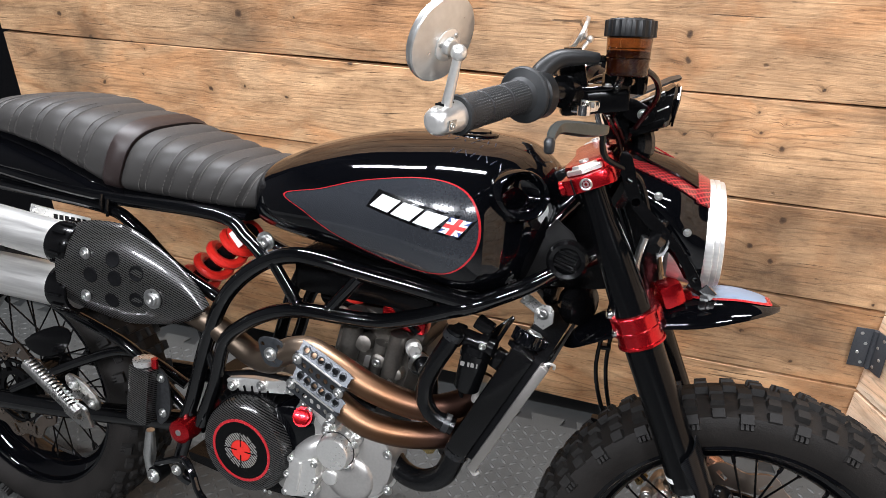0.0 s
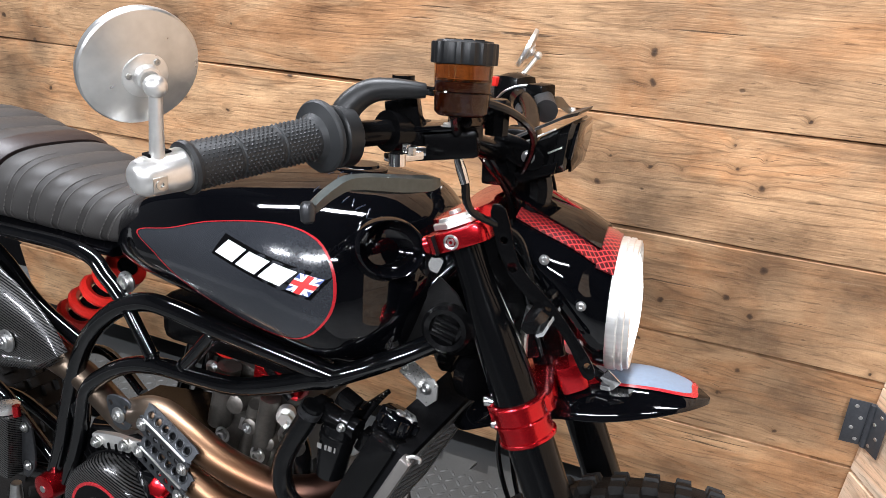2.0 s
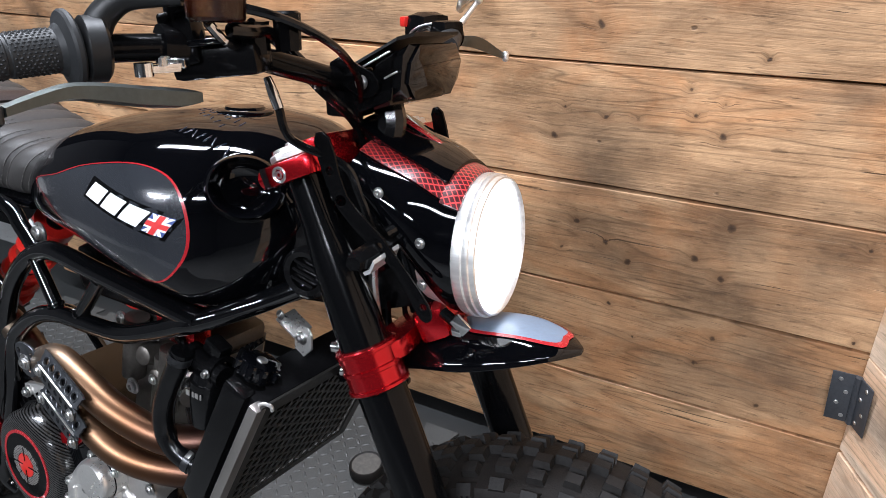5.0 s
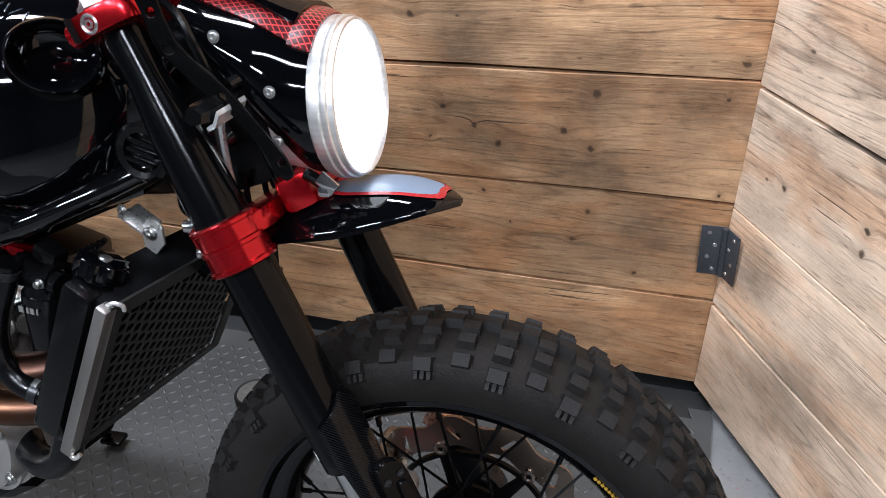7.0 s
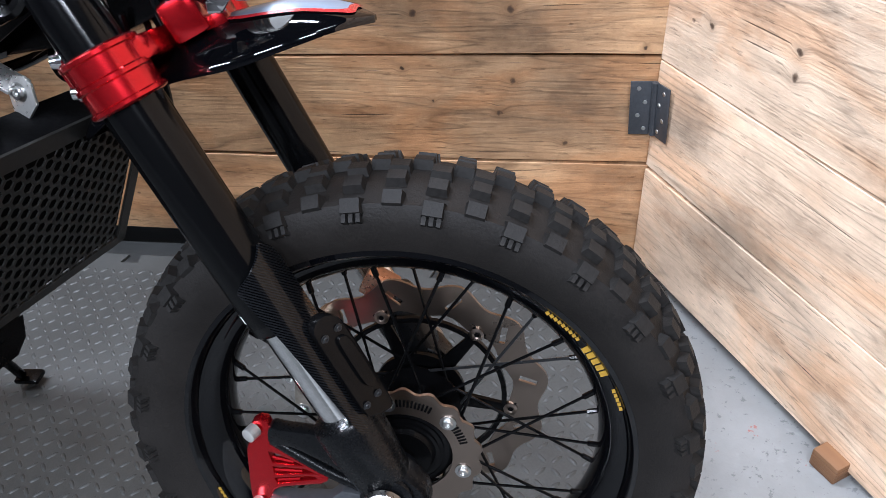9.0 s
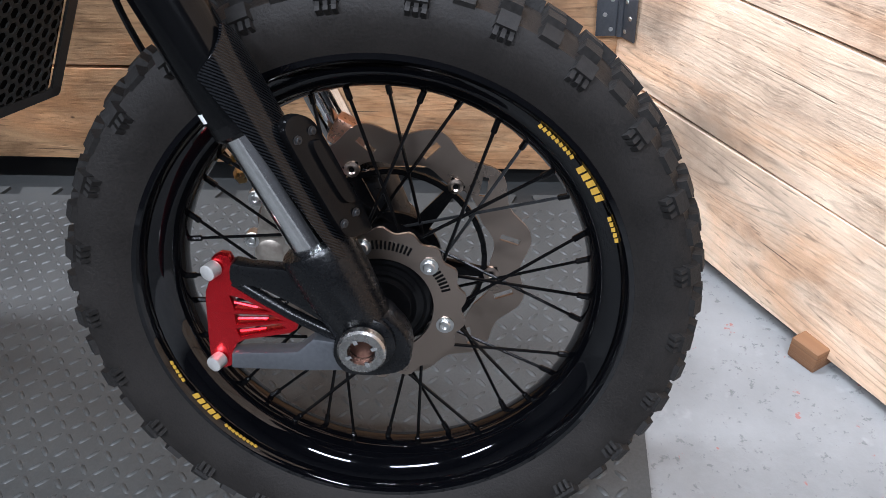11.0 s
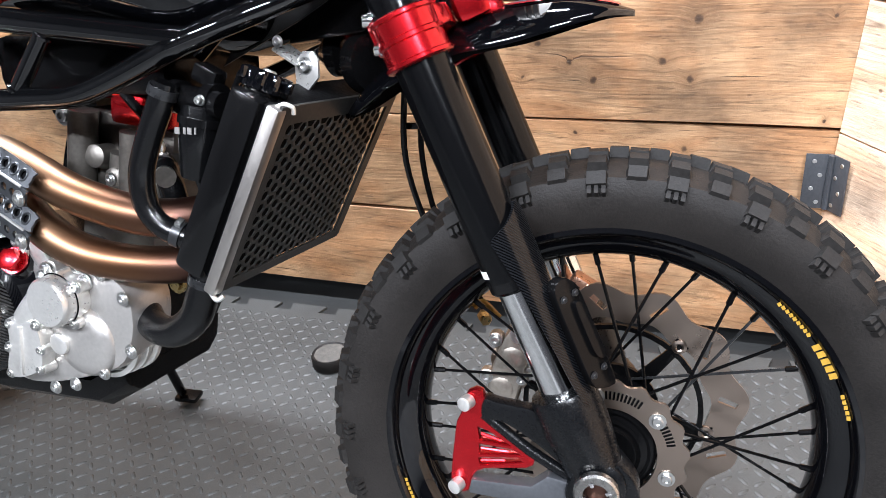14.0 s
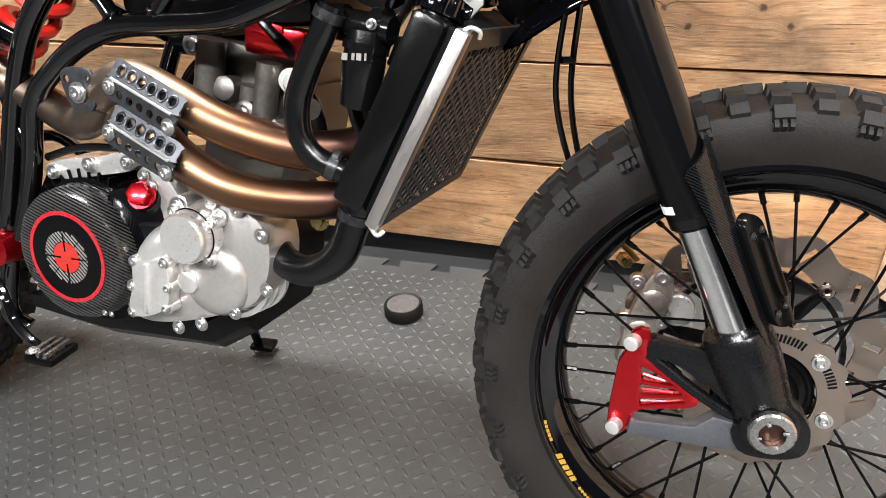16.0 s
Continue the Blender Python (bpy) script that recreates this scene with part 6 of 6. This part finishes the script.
for s in (-1, 1):
    lb = steered("lamp_bracket", moved(plate(rounded([(-.230, .668), (-.214, .672), (-.196, .617), (-.158, .578), (-.120, .530), (-.108, .506), (-.120, .502), (-.148, .548), (-.206, .603)], 3), .004, .001, [circle(-.214, .640, .004, 12), circle(-.203, .612, .0055, 12), circle(-.163, .571, .0035, 12), circle(-.117, .515, .0035, 12)]), pose(0, s * .100, 0, 0, 0, s * -6)), SATIN, "black drilled lamp bracket")
    steered("bracket_stay", tube([(-.19, s * .075, .47), (-.192, s * .08, .52), (-.185, s * .09, .56)], .005, 10, 3), BOLT)
    steered("indicator_stalk", tube([(-.160, s * .086, .582), (-.166, s * .100, .578)], .006, 10, 1), PLASTIC)
    ind = steered("indicator", loft([[(x - .172 + a, s * y, z + c) for a, c in ((-.012 * k, -.004 * k), (-.009 * k, .007 * k), (.004 * k, .010 * k), (.012 * k, .004 * k), (.009 * k, -.007 * k), (-.004 * k, -.010 * k))] for x, y, z, k in ((.006, .086, .569, .72), (.004, .092, .567, 1.0), (.000, .136, .561, 1.0), (-.002, .146, .559, .70))]), PLASTIC, "small smoked indicator", 40)
    part("indicator_lens", loft([[(x - .172 + a, s * y, z + c) for a, c in ((.003, -.012), (.010, -.008), (.0145, .002), (.0160, -.002), (.0115, -.012), (.005, -.015))] for x, y, z in ((.004, .096, .567), (.000, .137, .561))]), LENS, ind, "clear lens")
steered("lamp_wing_nut", merge(box(.020, .004, .014, .0015, at=(-.094, -.074, .486), turn=(0, 40, 0)), box(.012, .012, .010, .002, at=(-.098, -.070, .478))), CHROME)
steered("lamp_stay", tube([(-.12, -.06, .49), (-.10, -.066, .482)], .006, 10, 1), PLASTIC)

# ---- front mudguard ----
FEND = [(-.288, .008, .360, .356), (-.270, .030, .379, .364), (-.240, .046, .404, .383), (-.205, .054, .428, .402), (-.160, .058, .450, .420), (-.10, .060, .465, .430), (-.050, .053, .469, .443), (-.014, .038, .463, .4515), (.003, .021, .4575, .4525), (.014, .004, .4535, .4520)]


def fender_z(x, y, rows=smooth_rows(FEND, 4)):
    w, zt, ze = (float(np.interp(x, [r[0] for r in rows], [r[k] for r in rows])) for k in (1, 2, 3))
    return ze + (zt - ze) * (1 - min(1, abs(y) / w) ** 3.6)


secs = []
for x, w, zt, ze in smooth_rows(FEND, 4):
    ys = [w * math.sin(radians(a)) for a in range(-90, 91, 15)]
    up = [(x, y, ze + (zt - ze) * (1 - min(1, abs(y) / w) ** 3.6)) for y in ys]
    secs.append(up + [(px, py, pz - .0045) for px, py, pz in reversed(up)])
mg = steered("mudguard", loft(secs), GLOSS, "gloss black mudguard with a red-edged grey panel", 50)


def on_fender(outline, s0, s1, lift, mat, name):
    cx, cy = (sum(p[k] for p in outline) / len(outline) for k in (0, 1))
    n, rings = len(outline), 5
    verts = []
    for i in range(rings + 1):
        s = s0 + (s1 - s0) * i / rings
        for x, y in outline:
            px, py = cx + (x - cx) * s, cy + (y - cy) * s
            verts.append((px, py, fender_z(px, py) + lift))
    bm = bm_from(verts, [(i * n + j, i * n + (j + 1) % n, (i + 1) * n + (j + 1) % n, (i + 1) * n + j) for i in range(rings) for j in range(n)])
    bmesh.ops.remove_doubles(bm, verts=bm.verts, dist=1e-6)
    return part(name, bm, mat, mg, smooth=60)


FO = rounded([(-.004, -.020), (-.002, 0), (-.004, .020), (-.04, .032), (-.095, .034), (-.12, .02), (-.125, 0), (-.12, -.02), (-.095, -.034), (-.04, -.032)], 4)
on_fender(FO, 0, .93, .0010, BLUEGREY, "mudguard_panel")
on_fender(FO, .91, 1.02, .0016, PIN, "mudguard_edge")
# ---- handlebar and controls ----
HB = S @ Matrix.Translation((-.30, -.43, .735)) @ pose(0, 0, 0, 2.6, 0, 0) @ Matrix.Translation((.30, .43, -.735))


def bar(name, bm, mat, label="", smooth=35, parent=None):
    return part(name, bm, mat, parent or bike, label, None if parent else HB, smooth)


bar("handlebar", tube([(-.374, -.412, .738), (-.327, -.30, .746), (-.275, -.20, .742), (-.25, -.13, .722), (-.238, -.06, .703), (-.236, 0, .70), (-.238, .06, .703), (-.25, .13, .716), (-.275, .20, .728), (-.327, .30, .730), (-.374, .412, .720)], .0112, 16), SATIN, "matt black handlebar")
for y in (-.045, .045):
    bar("bar_clamp", box(.04, .035, .05, .005, at=(-.24, y, .69)), SATIN)


for s in (-1, 1):
    drop = .018 if s > 0 else 0
    gm = along((-.3735, s * .412, .7385 - drop), (-.327, s * .295, .7475 - drop))
    L = .125
    rim = .0298 if s < 0 else .0205
    g = bar("grip", moved(lathe([(0, .012), (0, .0185), (.003, .0195), (.006, .0185), (.007, .0172), (.038, .0168), (.039, .0160), (.041, .0160), (.042, .0168), (.075, .0166), (.076, .0158), (.078, .0158), (.079, .0166), (.112, .0168), (.116, .020), (.119, rim - .0015), (.121, rim), (.124, rim), (.126, rim - .002), (.128, .012)], 40), gm), GRIP, "dark grey ribbed rubber grip", 30)
    verts, faces = [], []
    for i in range(26):
        for j in range(22):
            y = .009 + i * .0040 + (.002 if j % 2 else 0)
            if y > .110 or abs(y - .040) < .003 or abs(y - .077) < .003:
                continue
            a = radians(j * 9.5 - 40)
            c = Vector((.0168 * math.sin(a), y, .0168 * math.cos(a)))
            n = len(verts)
            u, v, o = Vector((math.cos(a), 0, -math.sin(a))) * .0012, Vector((0, .0016, 0)), Vector((math.sin(a), 0, math.cos(a))) * .0009
            verts += [c - u, c - v, c + u, c + v, c + o]
            faces += [(n, n + 1, n + 4), (n + 1, n + 2, n + 4), (n + 2, n + 3, n + 4), (n + 3, n, n + 4)]
    kn = bm_from(verts, faces)
    part("grip_pattern", moved(kn, gm), GRIP, g, smooth=0)["kind"] = "stuff"
    be = bar("bar_end", moved(solid([(-.037, .005), (-.0362, .009), (-.033, .0120), (-.028, .0138), (-.002, .0152), (.0, .0148)], 36), gm), SILVER, "satin silver bar end", 45)
    part("bar_end_slot", moved(box(.0095, .017, .004, .001, at=(0, -.017, .0135)), gm), DARK, be)
    part("bar_end_screw", moved(merge(box(.0012, .0105, .0105, .0004, at=(.0142, -.025, -.003), turn=(0, 10, 0)), moved(lathe([(0, .0038), (.0014, .0036), (.0014, .0018), (0, .0016)], 14), pose(.0146, -.025, -.003, 0, 0, -90))), gm), BOLT, be)

# bar-end mirrors: block, stalk, ball, hub set off the middle of a dished disc
BARW = (MB @ HB).inverted()


def bar_mirror(foot, ball, centre, normal, R, label):
    foot, ball, centre = (BARW @ Vector(p) for p in (foot, ball, centre))
    n = (BARW.to_3x3() @ Vector(normal)).normalized()
    ob = bar("mirror", tube([foot, foot.lerp(ball, .5), ball], [.0056, .0048, .0040], 18, 3), SILVER, label)
    part("mirror_ball", moved(solid([(-.0074, .001), (-.0066, .0036), (-.0040, .0064), (0, .0076), (.0040, .0064), (.0066, .0036), (.0074, .001)], 24), Matrix.Translation(ball)), SILVER, ob, smooth=60)
    disc = along(centre, centre + n * .1)
    k = R / .040
    part("mirror_back", moved(lathe([(-.007, .0365 * k), (-.0066, .0392 * k), (-.004, .0400 * k), (-.0005, .0400 * k), (.0008, .0390 * k), (.0045, .024 * k), (.006, .010 * k), (.006, 0)], 72), disc), MIRROR, ob, "turned satin alloy disc", smooth=30)
    part("mirror_glass", moved(solid([(-.0072, .0362 * k), (-.0068, .0362 * k)], 48), disc), CHROME, ob)
    off = ball - n * (ball - centre).dot(n)
    hub = along(off + n * .0040 + (centre - off) * .25, off + n * .1 + (centre - off) * .25)
    hb = part("mirror_hub", moved(lathe([(0, .0150), (.0024, .0148), (.0030, .0138), (.0034, .0085), (.0075, .0075), (.0080, .0060), (.006, 0)], 48), hub), SILVER, ob, smooth=30)
    for a in (90, 210, 330):
        part("mirror_screw", moved(hexbolt(.0017, .0014, 1.25), hub @ pose(.0113 * math.cos(radians(a)), .0030, .0113 * math.sin(radians(a)), 180, 0, 0)), BOLT, hb)
    return ob


MIRROR = paint("turned_alloy", (0.62, 0.62, 0.60), 0.30, metal=0.9, grain=90, bump=0.0)
bar_mirror((-.623, 1.073, 1.098), (-.606, 1.0705, 1.1605), (-.6225, 1.0775, 1.1690), (.88, -.387, -.277), .0392, "round satin silver bar-end mirror")
bar_mirror((-.686, 1.935, .915), (-.643, 1.977, .979), (-.663, 1.984, .9885), (.86, .20, -.47), .0360, "round satin silver bar-end mirror near the planks")

LEVER = paint("lever_grey", (0.085, 0.095, 0.090), 0.34, metal=0.8)
# throttle housing, brake master cylinder and lever
th = along((-.320, -.291, .7465), (-.300, -.25, .7462))
bar("throttle_housing", merge(moved(lathe([(-.004, .012), (-.004, .022), (-.001, .0255), (.012, .0255), (.015, .022), (.015, .012)], 36), th), tube([(-.318, -.282, .758), (-.312, -.276, .772), (-.298, -.268, .783), (-.278, -.258, .785), (-.258, -.247, .784)], [.0125, .0112, .0100, .0085, .0060], 20, 5)), LID, "matt black throttle housing", 45)
bar("throttle_cable", tube([(-.262, -.250, .785), (-.235, -.232, .780), (-.20, -.19, .765), (-.19, -.13, .735), (-.21, -.07, .69), (-.25, -.03, .62)], .0038, 8), PLASTIC)
mc = bar("brake_master", merge(box(.078, .034, .026, .006, at=(-.262, -.205, .733), turn=(0, -6, 14)), moved(solid([(-.016, .018), (.016, .018)], 20), along((-.289, -.225, .745), (-.27, -.185, .742))), box(.030, .022, .045, .004, at=(-.285, -.222, .752), turn=(0, -10, 14))), SATIN, "matt black brake master cylinder")
part("master_cap", box(.058, .036, .006, .002, at=(-.268, -.212, .749), turn=(0, -6, 14)), GLOSS, mc)
for k in range(4):
    part("cap_mark", box(.008, .0018, .0006, at=(-.284 + .010 * k, -.222 + .0025 * k, .7535 - .001 * k), turn=(0, -6, 14)), ALU, mc)
for dx, dy in ((-.024, .008), (.022, -.012)):
    part("bolt", BOLT_MESH, BOLT, mc, m=pose(-.268 + dx, -.212 + dy, .7525, -90, 0, 0) @ Matrix.Scale(.6, 4))
part("banjo_ring", moved(lathe([(-.013, .010), (-.013, .0165), (.013, .0165), (.013, .010)], 10), pose(-.238, -.196, .752, 90, 0, 0)), SATIN, mc)
part("mirror_boss", moved(solid([(-.02, .012), (.012, .012), (.014, .010), (.018, .010)], 16), pose(-.288, -.222, .775, 90, 0, 0)), SATIN, mc)
part("banjo", moved(solid([(-.016, .011), (.014, .012), (.016, .009)], 8), pose(-.215, -.175, .757, 90, 0, 0)), SATIN, mc)
lev = bar("brake_lever", loft([[(x - t, y, z + h * .6), (x - t * .4, y, z + h), (x + t, y, z + h * .7), (x + t, y, z - h * .7), (x - t * .4, y, z - h), (x - t, y, z - h * .6)] for x, y, z, t, h in smooth_rows([(-.246, -.256, .7105, .007, .005), (-.249, -.270, .7110, .007, .0075), (-.262, -.295, .7145, .006, .0082), (-.276, -.318, .7190, .0055, .0075), (-.286, -.338, .7215, .005, .0062), (-.2885, -.360, .7190, .0045, .0052), (-.288, -.378, .7162, .004, .0046), (-.287, -.388, .7146, .0035, .0042)], 4)]), LEVER, "dark grey machined brake lever", 40)
part("lever_tip", moved(solid([(-.0075, .0030), (-.0055, .0050), (.004, .0056), (.0075, .0035)], 20), along((-.287, -.394, .7132), (-.287, -.394, .73))), GUARD, lev)
part("lever_adjuster", merge(box(.032, .014, .007, .002, at=(-.266, -.272, .733), turn=(0, 0, 60)), box(.020, .010, .008, .002, at=(-.262, -.258, .736), turn=(0, 0, 20)), moved(solid([(-.005, .007), (.005, .007)], 14), pose(-.266, -.286, .733, 90, 0, 0))), CHROME, lev)
for k in (0, 1):
    part("lever_screw", moved(solid([(-.003, .0035), (.003, .0035)], 6), pose(-.268 + .010 * k, -.262 - .012 * k, .738, 90, 0, 0)), BOLT, lev)
bar("pressure_hose", tube([(-.236, -.165, .752), (-.258, -.125, .742), (-.256, -.102, .726), (-.238, -.084, .693), (-.222, -.046, .652), (-.215, -.034, .60)], .0034, 8), PLASTIC)
bar("pressure_hose", tube([(-.236, -.195, .764), (-.268, -.135, .750), (-.267, -.107, .7300), (-.247, -.090, .697), (-.231, -.052, .657), (-.222, -.034, .60)], .0040, 8), PLASTIC, "black hose with pale marks")
for k in range(9):
    t = k / 8
    bar("hose_mark", box(.0025, .0012, .0016, at=(-.265 + .0175 * t, -.1105 + .0150 * t, .7290 - .030 * t), turn=(0, 58, 0)), WHITE)
bar("brake_banjo", tube([(-0.2596, -0.1515, 0.7144), (-0.2549, -0.1506, 0.7002), (-0.2502, -0.1496, 0.6859)], [.0038, .0052, .0048], 12, 3), CHROME)
bar("brake_line", tube([(-0.2502, -0.1496, 0.6859), (-0.2442, -0.1416, 0.6559), (-.205, -.115, .63), (-.19, -.112, .60), (-.18, -.105, .56)], .0042, 8), PLASTIC)

# fluid reservoir: amber pot, ribbed black lid
RP = pose(-.227, -.244, .793, 90, 0, 0) @ pose(0, 0, 0, -4, 0, 0)


def glass(name, color, rough=0.03):
    mat, tree, b = material(name)
    b.inputs["Base Color"].default_value = (*color, 1)
    b.inputs["Transmission Weight"].default_value = 1.0
    b.inputs["Roughness"].default_value = rough
    b.inputs["IOR"].default_value = 1.45
    return mat


AMBER = glass("amber_plastic", (0.24, 0.10, 0.028))
FLUID = paint("brake_fluid", (0.07, 0.018, 0.003), 0.25, bump=0)
fr = bar("fluid_reservoir", moved(lathe([(-.027, .0), (-.027, .019), (-.024, .0222), (.010, .0240), (.016, .0243)], 40), RP), AMBER, "amber see-through brake fluid reservoir", 45)
part("fluid", moved(solid([(-.0255, .018), (-.023, .0205), (.000, .0215)], 36), RP), FLUID, fr)
lid = [(.0262 + (.0012 if (i // 3) % 2 else 0), i) for i in range(96)]
part("reservoir_lid", moved(moved(plate([(r * math.cos(2 * math.pi * i / 96), r * math.sin(2 * math.pi * i / 96)) for r, i in lid], .017, .0012), pose(0, .0225, 0)), RP), LID, fr, "ribbed black screw lid")
part("lid_disc", moved(solid([(.031, .0235), (.0325, .0225), (.0322, .012)], 40), RP), LID, fr)
for k in range(7):
    part("lid_mark", moved(tube([(.016 * math.cos(.9 * k), .0328, .016 * math.sin(.9 * k)), (.011 * math.cos(.9 * k + .5), .0328, .011 * math.sin(.9 * k + .5))], .0008, 6, 1), RP), PLASTIC, fr)
for k in (-.008, .002):
    part("level_ring", moved(lathe([(k - .0006, .0236), (k, .0242), (k + .0006, .0236)], 36), RP), AMBER, fr)
bar("reservoir_arm", tube([(-.225, -.235, .760), (-.222, -.215, .758), (-.225, -.19, .757), (-.228, -.175, .750)], .0055, 10), PLASTIC)
bar("reservoir_arm", tube([(-.232, -.250, .766), (-.236, -.23, .752), (-.24, -.21, .745)], .004, 8), CHROME)

# instrument pod
def pod_ring(x, w, z0, z1, c):
    return [(x, -w + c, z0), (x, w - c, z0), (x + .001, w, z0 + c), (x + .004, w, z1 - c), (x + .005, w - c, z1), (x + .005, -w + c, z1), (x + .004, -w, z1 - c), (x + .001, -w, z0 + c)]


dash = bar("instrument", loft([pod_ring(*r) for r in ((-.220, .048, .696, .722, .006), (-.215, .055, .692, .729, .004), (-.203, .057, .694, .736, .004), (-.2025, .061, .692, .739, .004), (-.183, .063, .698, .750, .005), (-.1825, .060, .700, .749, .006), (-.172, .060, .7035, .7565, .010), (-.168, .056, .706, .754, .012))]), PLASTIC, "black instrument pod above the headlamp")
dash.matrix_basis = S
part("instrument_peak", loft([[(x, -w, z), (x, w, z), (x - .002, w, z - .004), (x - .002, -w, z - .004)] for x, z, w in ((-.262, .720, .046), (-.216, .742, .058), (-.174, .7635, .060), (-.160, .768, .050))]), LID, dash)
part("instrument_face", loft([pod_ring(*r) for r in ((-.1675, .057, .703, .756, .016), (-.1645, .057, .703, .756, .016), (-.1630, .055, .705, .754, .017))]), GLOSS, dash, "smoked gloss black front cover")
part("pod_bracket", moved(plate(rounded([(-.246, .728), (-.234, .743), (-.196, .729), (-.189, .714), (-.200, .705), (-.216, .708)], 2), .004, .001), pose(0, -.070, 0)), SATIN, dash)
part("pod_bracket", moved(plate(rounded([(-.222, .699), (-.176, .716), (-.178, .704), (-.214, .689)], 1), .004, .001), pose(0, -.0645, 0)), SATIN, dash)
bolt(-.205, -.0765, .720, dash, .8)
for x, z, long, tilt in ((-.196, .742, .034, -27), (-.180, .7275, .016, -27), (-.1975, .7185, .005, -27)):
    part("pod_slot", box(long, .0024, .0018, .0005, at=(x, -.0630, z), turn=(0, tilt, 0)), SILVER, dash)
bar("front_loom", tube([(-.22, -.02, .70), (-.20, -.03, .66), (-.21, -.035, .62), (-.23, -.02, .57)], .016, 10), PLASTIC)
# left switchgear, clutch perch and lever
LOW = Matrix.Translation((0, 0, -.018))
sw = bar("switch_housing", merge(box(.050, .055, .050, .018, at=(-.306, .262, .752), turn=(0, 0, -24)), box(.03, .035, .03, .006, at=(-.262, .235, .752), turn=(0, 0, -24)), moved(solid([(-.014, .0165), (.014, .0165)], 20), along((-.283, .215, .742), (-.265, .18, .736)))), SATIN, "black switch housing with a red button", 40)
sw.matrix_basis = HB @ LOW
part("kill_button", box(.012, .012, .014, .003, at=(-.333, .247, .764), turn=(0, 0, -24)), REDP, sw)
part("switch_wire", tube([(-.330, .243, .738), (-.315, .234, .752), (-.298, .2335, .760), (-.280, .236, .763)], .0018, 6, 4), BOLT, sw)
cl = bar("clutch_lever", loft([[(x, y - t, z + h * .5), (x, y - t * .4, z + h), (x, y + t * .4, z + h), (x, y + t, z + h * .5), (x, y + t, z - h * .5), (x, y + t * .4, z - h), (x, y - t * .4, z - h), (x, y - t, z - h * .5)] for x, y, z, t, h in smooth_rows([(-.258, .245, .722, .006, .006), (-.246, .275, .720, .007, .0075), (-.244, .310, .714, .006, .0085), (-.244, .345, .705, .005, .0075), (-.242, .375, .696, .0045, .0055), (-.241, .390, .692, .004, .0045)], 4)]), LEVER, "dark grey machined clutch lever", 40)
part("lever_tip", moved(solid([(-.0075, .0030), (-.0055, .0050), (.004, .0056), (.0075, .0035)], 20), along((-.240, .398, .690), (-.240, .398, .70))), SILVER, cl)
for (a, b, r) in (((-.288, .236, .720), (-.262, .165, .706), .0150), ((-.262, .246, .728), (-.243, .190, .716), .0165)):
    pc = bar("clutch_perch", tube([a, b], r, 24, 1), GRIP, "black clutch perch clamp")
    part("perch_ring", moved(lathe([(-.004, r), (-.004, r + .002), (.004, r + .002), (.004, r)], 24), along(a, b)), SATIN, pc)
bar("clutch_cable", tube([(-.26, .205, .722), (-.245, .14, .712), (-.245, .08, .69), (-.255, .03, .63)], .0035, 8), PLASTIC)

# ---- loose things ----
def puck(x, y):
    bm = lathe([(0, 0), (0, .037), (.004, .0395), (.024, .0395), (.028, .037), (.026, .034), (.0255, 0)], 40)
    ob = part("rubber_puck", moved(bm, pose(0, 0, 0, 90, 0, 0)), RUBBER)
    ob.matrix_basis = pose(x, y, FLOOR + .0005)
    part("puck_face", moved(lathe([(.0262, 0), (.0262, .0325), (.0252, .0335)], 40), pose(0, 0, 0, 90, 0, 0)), DUST, ob, "dusty grey upper face")
    return tagged(ob, "round black rubber puck lying on the grey mat", "puck")


puck(-.884, 1.785)

block = part("wood_block", box(.060, .045, .036, .003), WOOD_OLD)
block.matrix_basis = pose(.290, 1.598, FLOOR - .012 + .018, 0, 0, 36)
tagged(block, "small offcut of timber propping the side wall", "wood block")


def hinge():
    top = new("hinge")
    top.matrix_basis = pose(.013, 2.026, .284)
    tagged(top, "grey steel butt hinge screwed across the wall corner", "hinge")
    for turn, sgn in ((0, -1), (-56.5, 1)):
        leaf = part("leaf", plate(rounded([(sgn * .002, .0), (sgn * .040, .0), (sgn * .040, .100), (sgn * .002, .100)], 1), .0025, .0006), HINGE, top, m=pose(0, -.0022, 0, 0, 0, turn))
        for k in range(4):
            x = sgn * (.026 if k % 2 else .015)
            part("screw", moved(lathe([(-.0022, 0), (-.002, .0035), (-.0008, .0042)], 10), pose(x, 0, .012 + .025 * k)), BOLT, leaf)
    part("knuckle", moved(solid([(0, .0055), (.098, .0055)], 16), pose(0, -.006, .001, 90, 0, 0)), HINGE, top)


hinge()
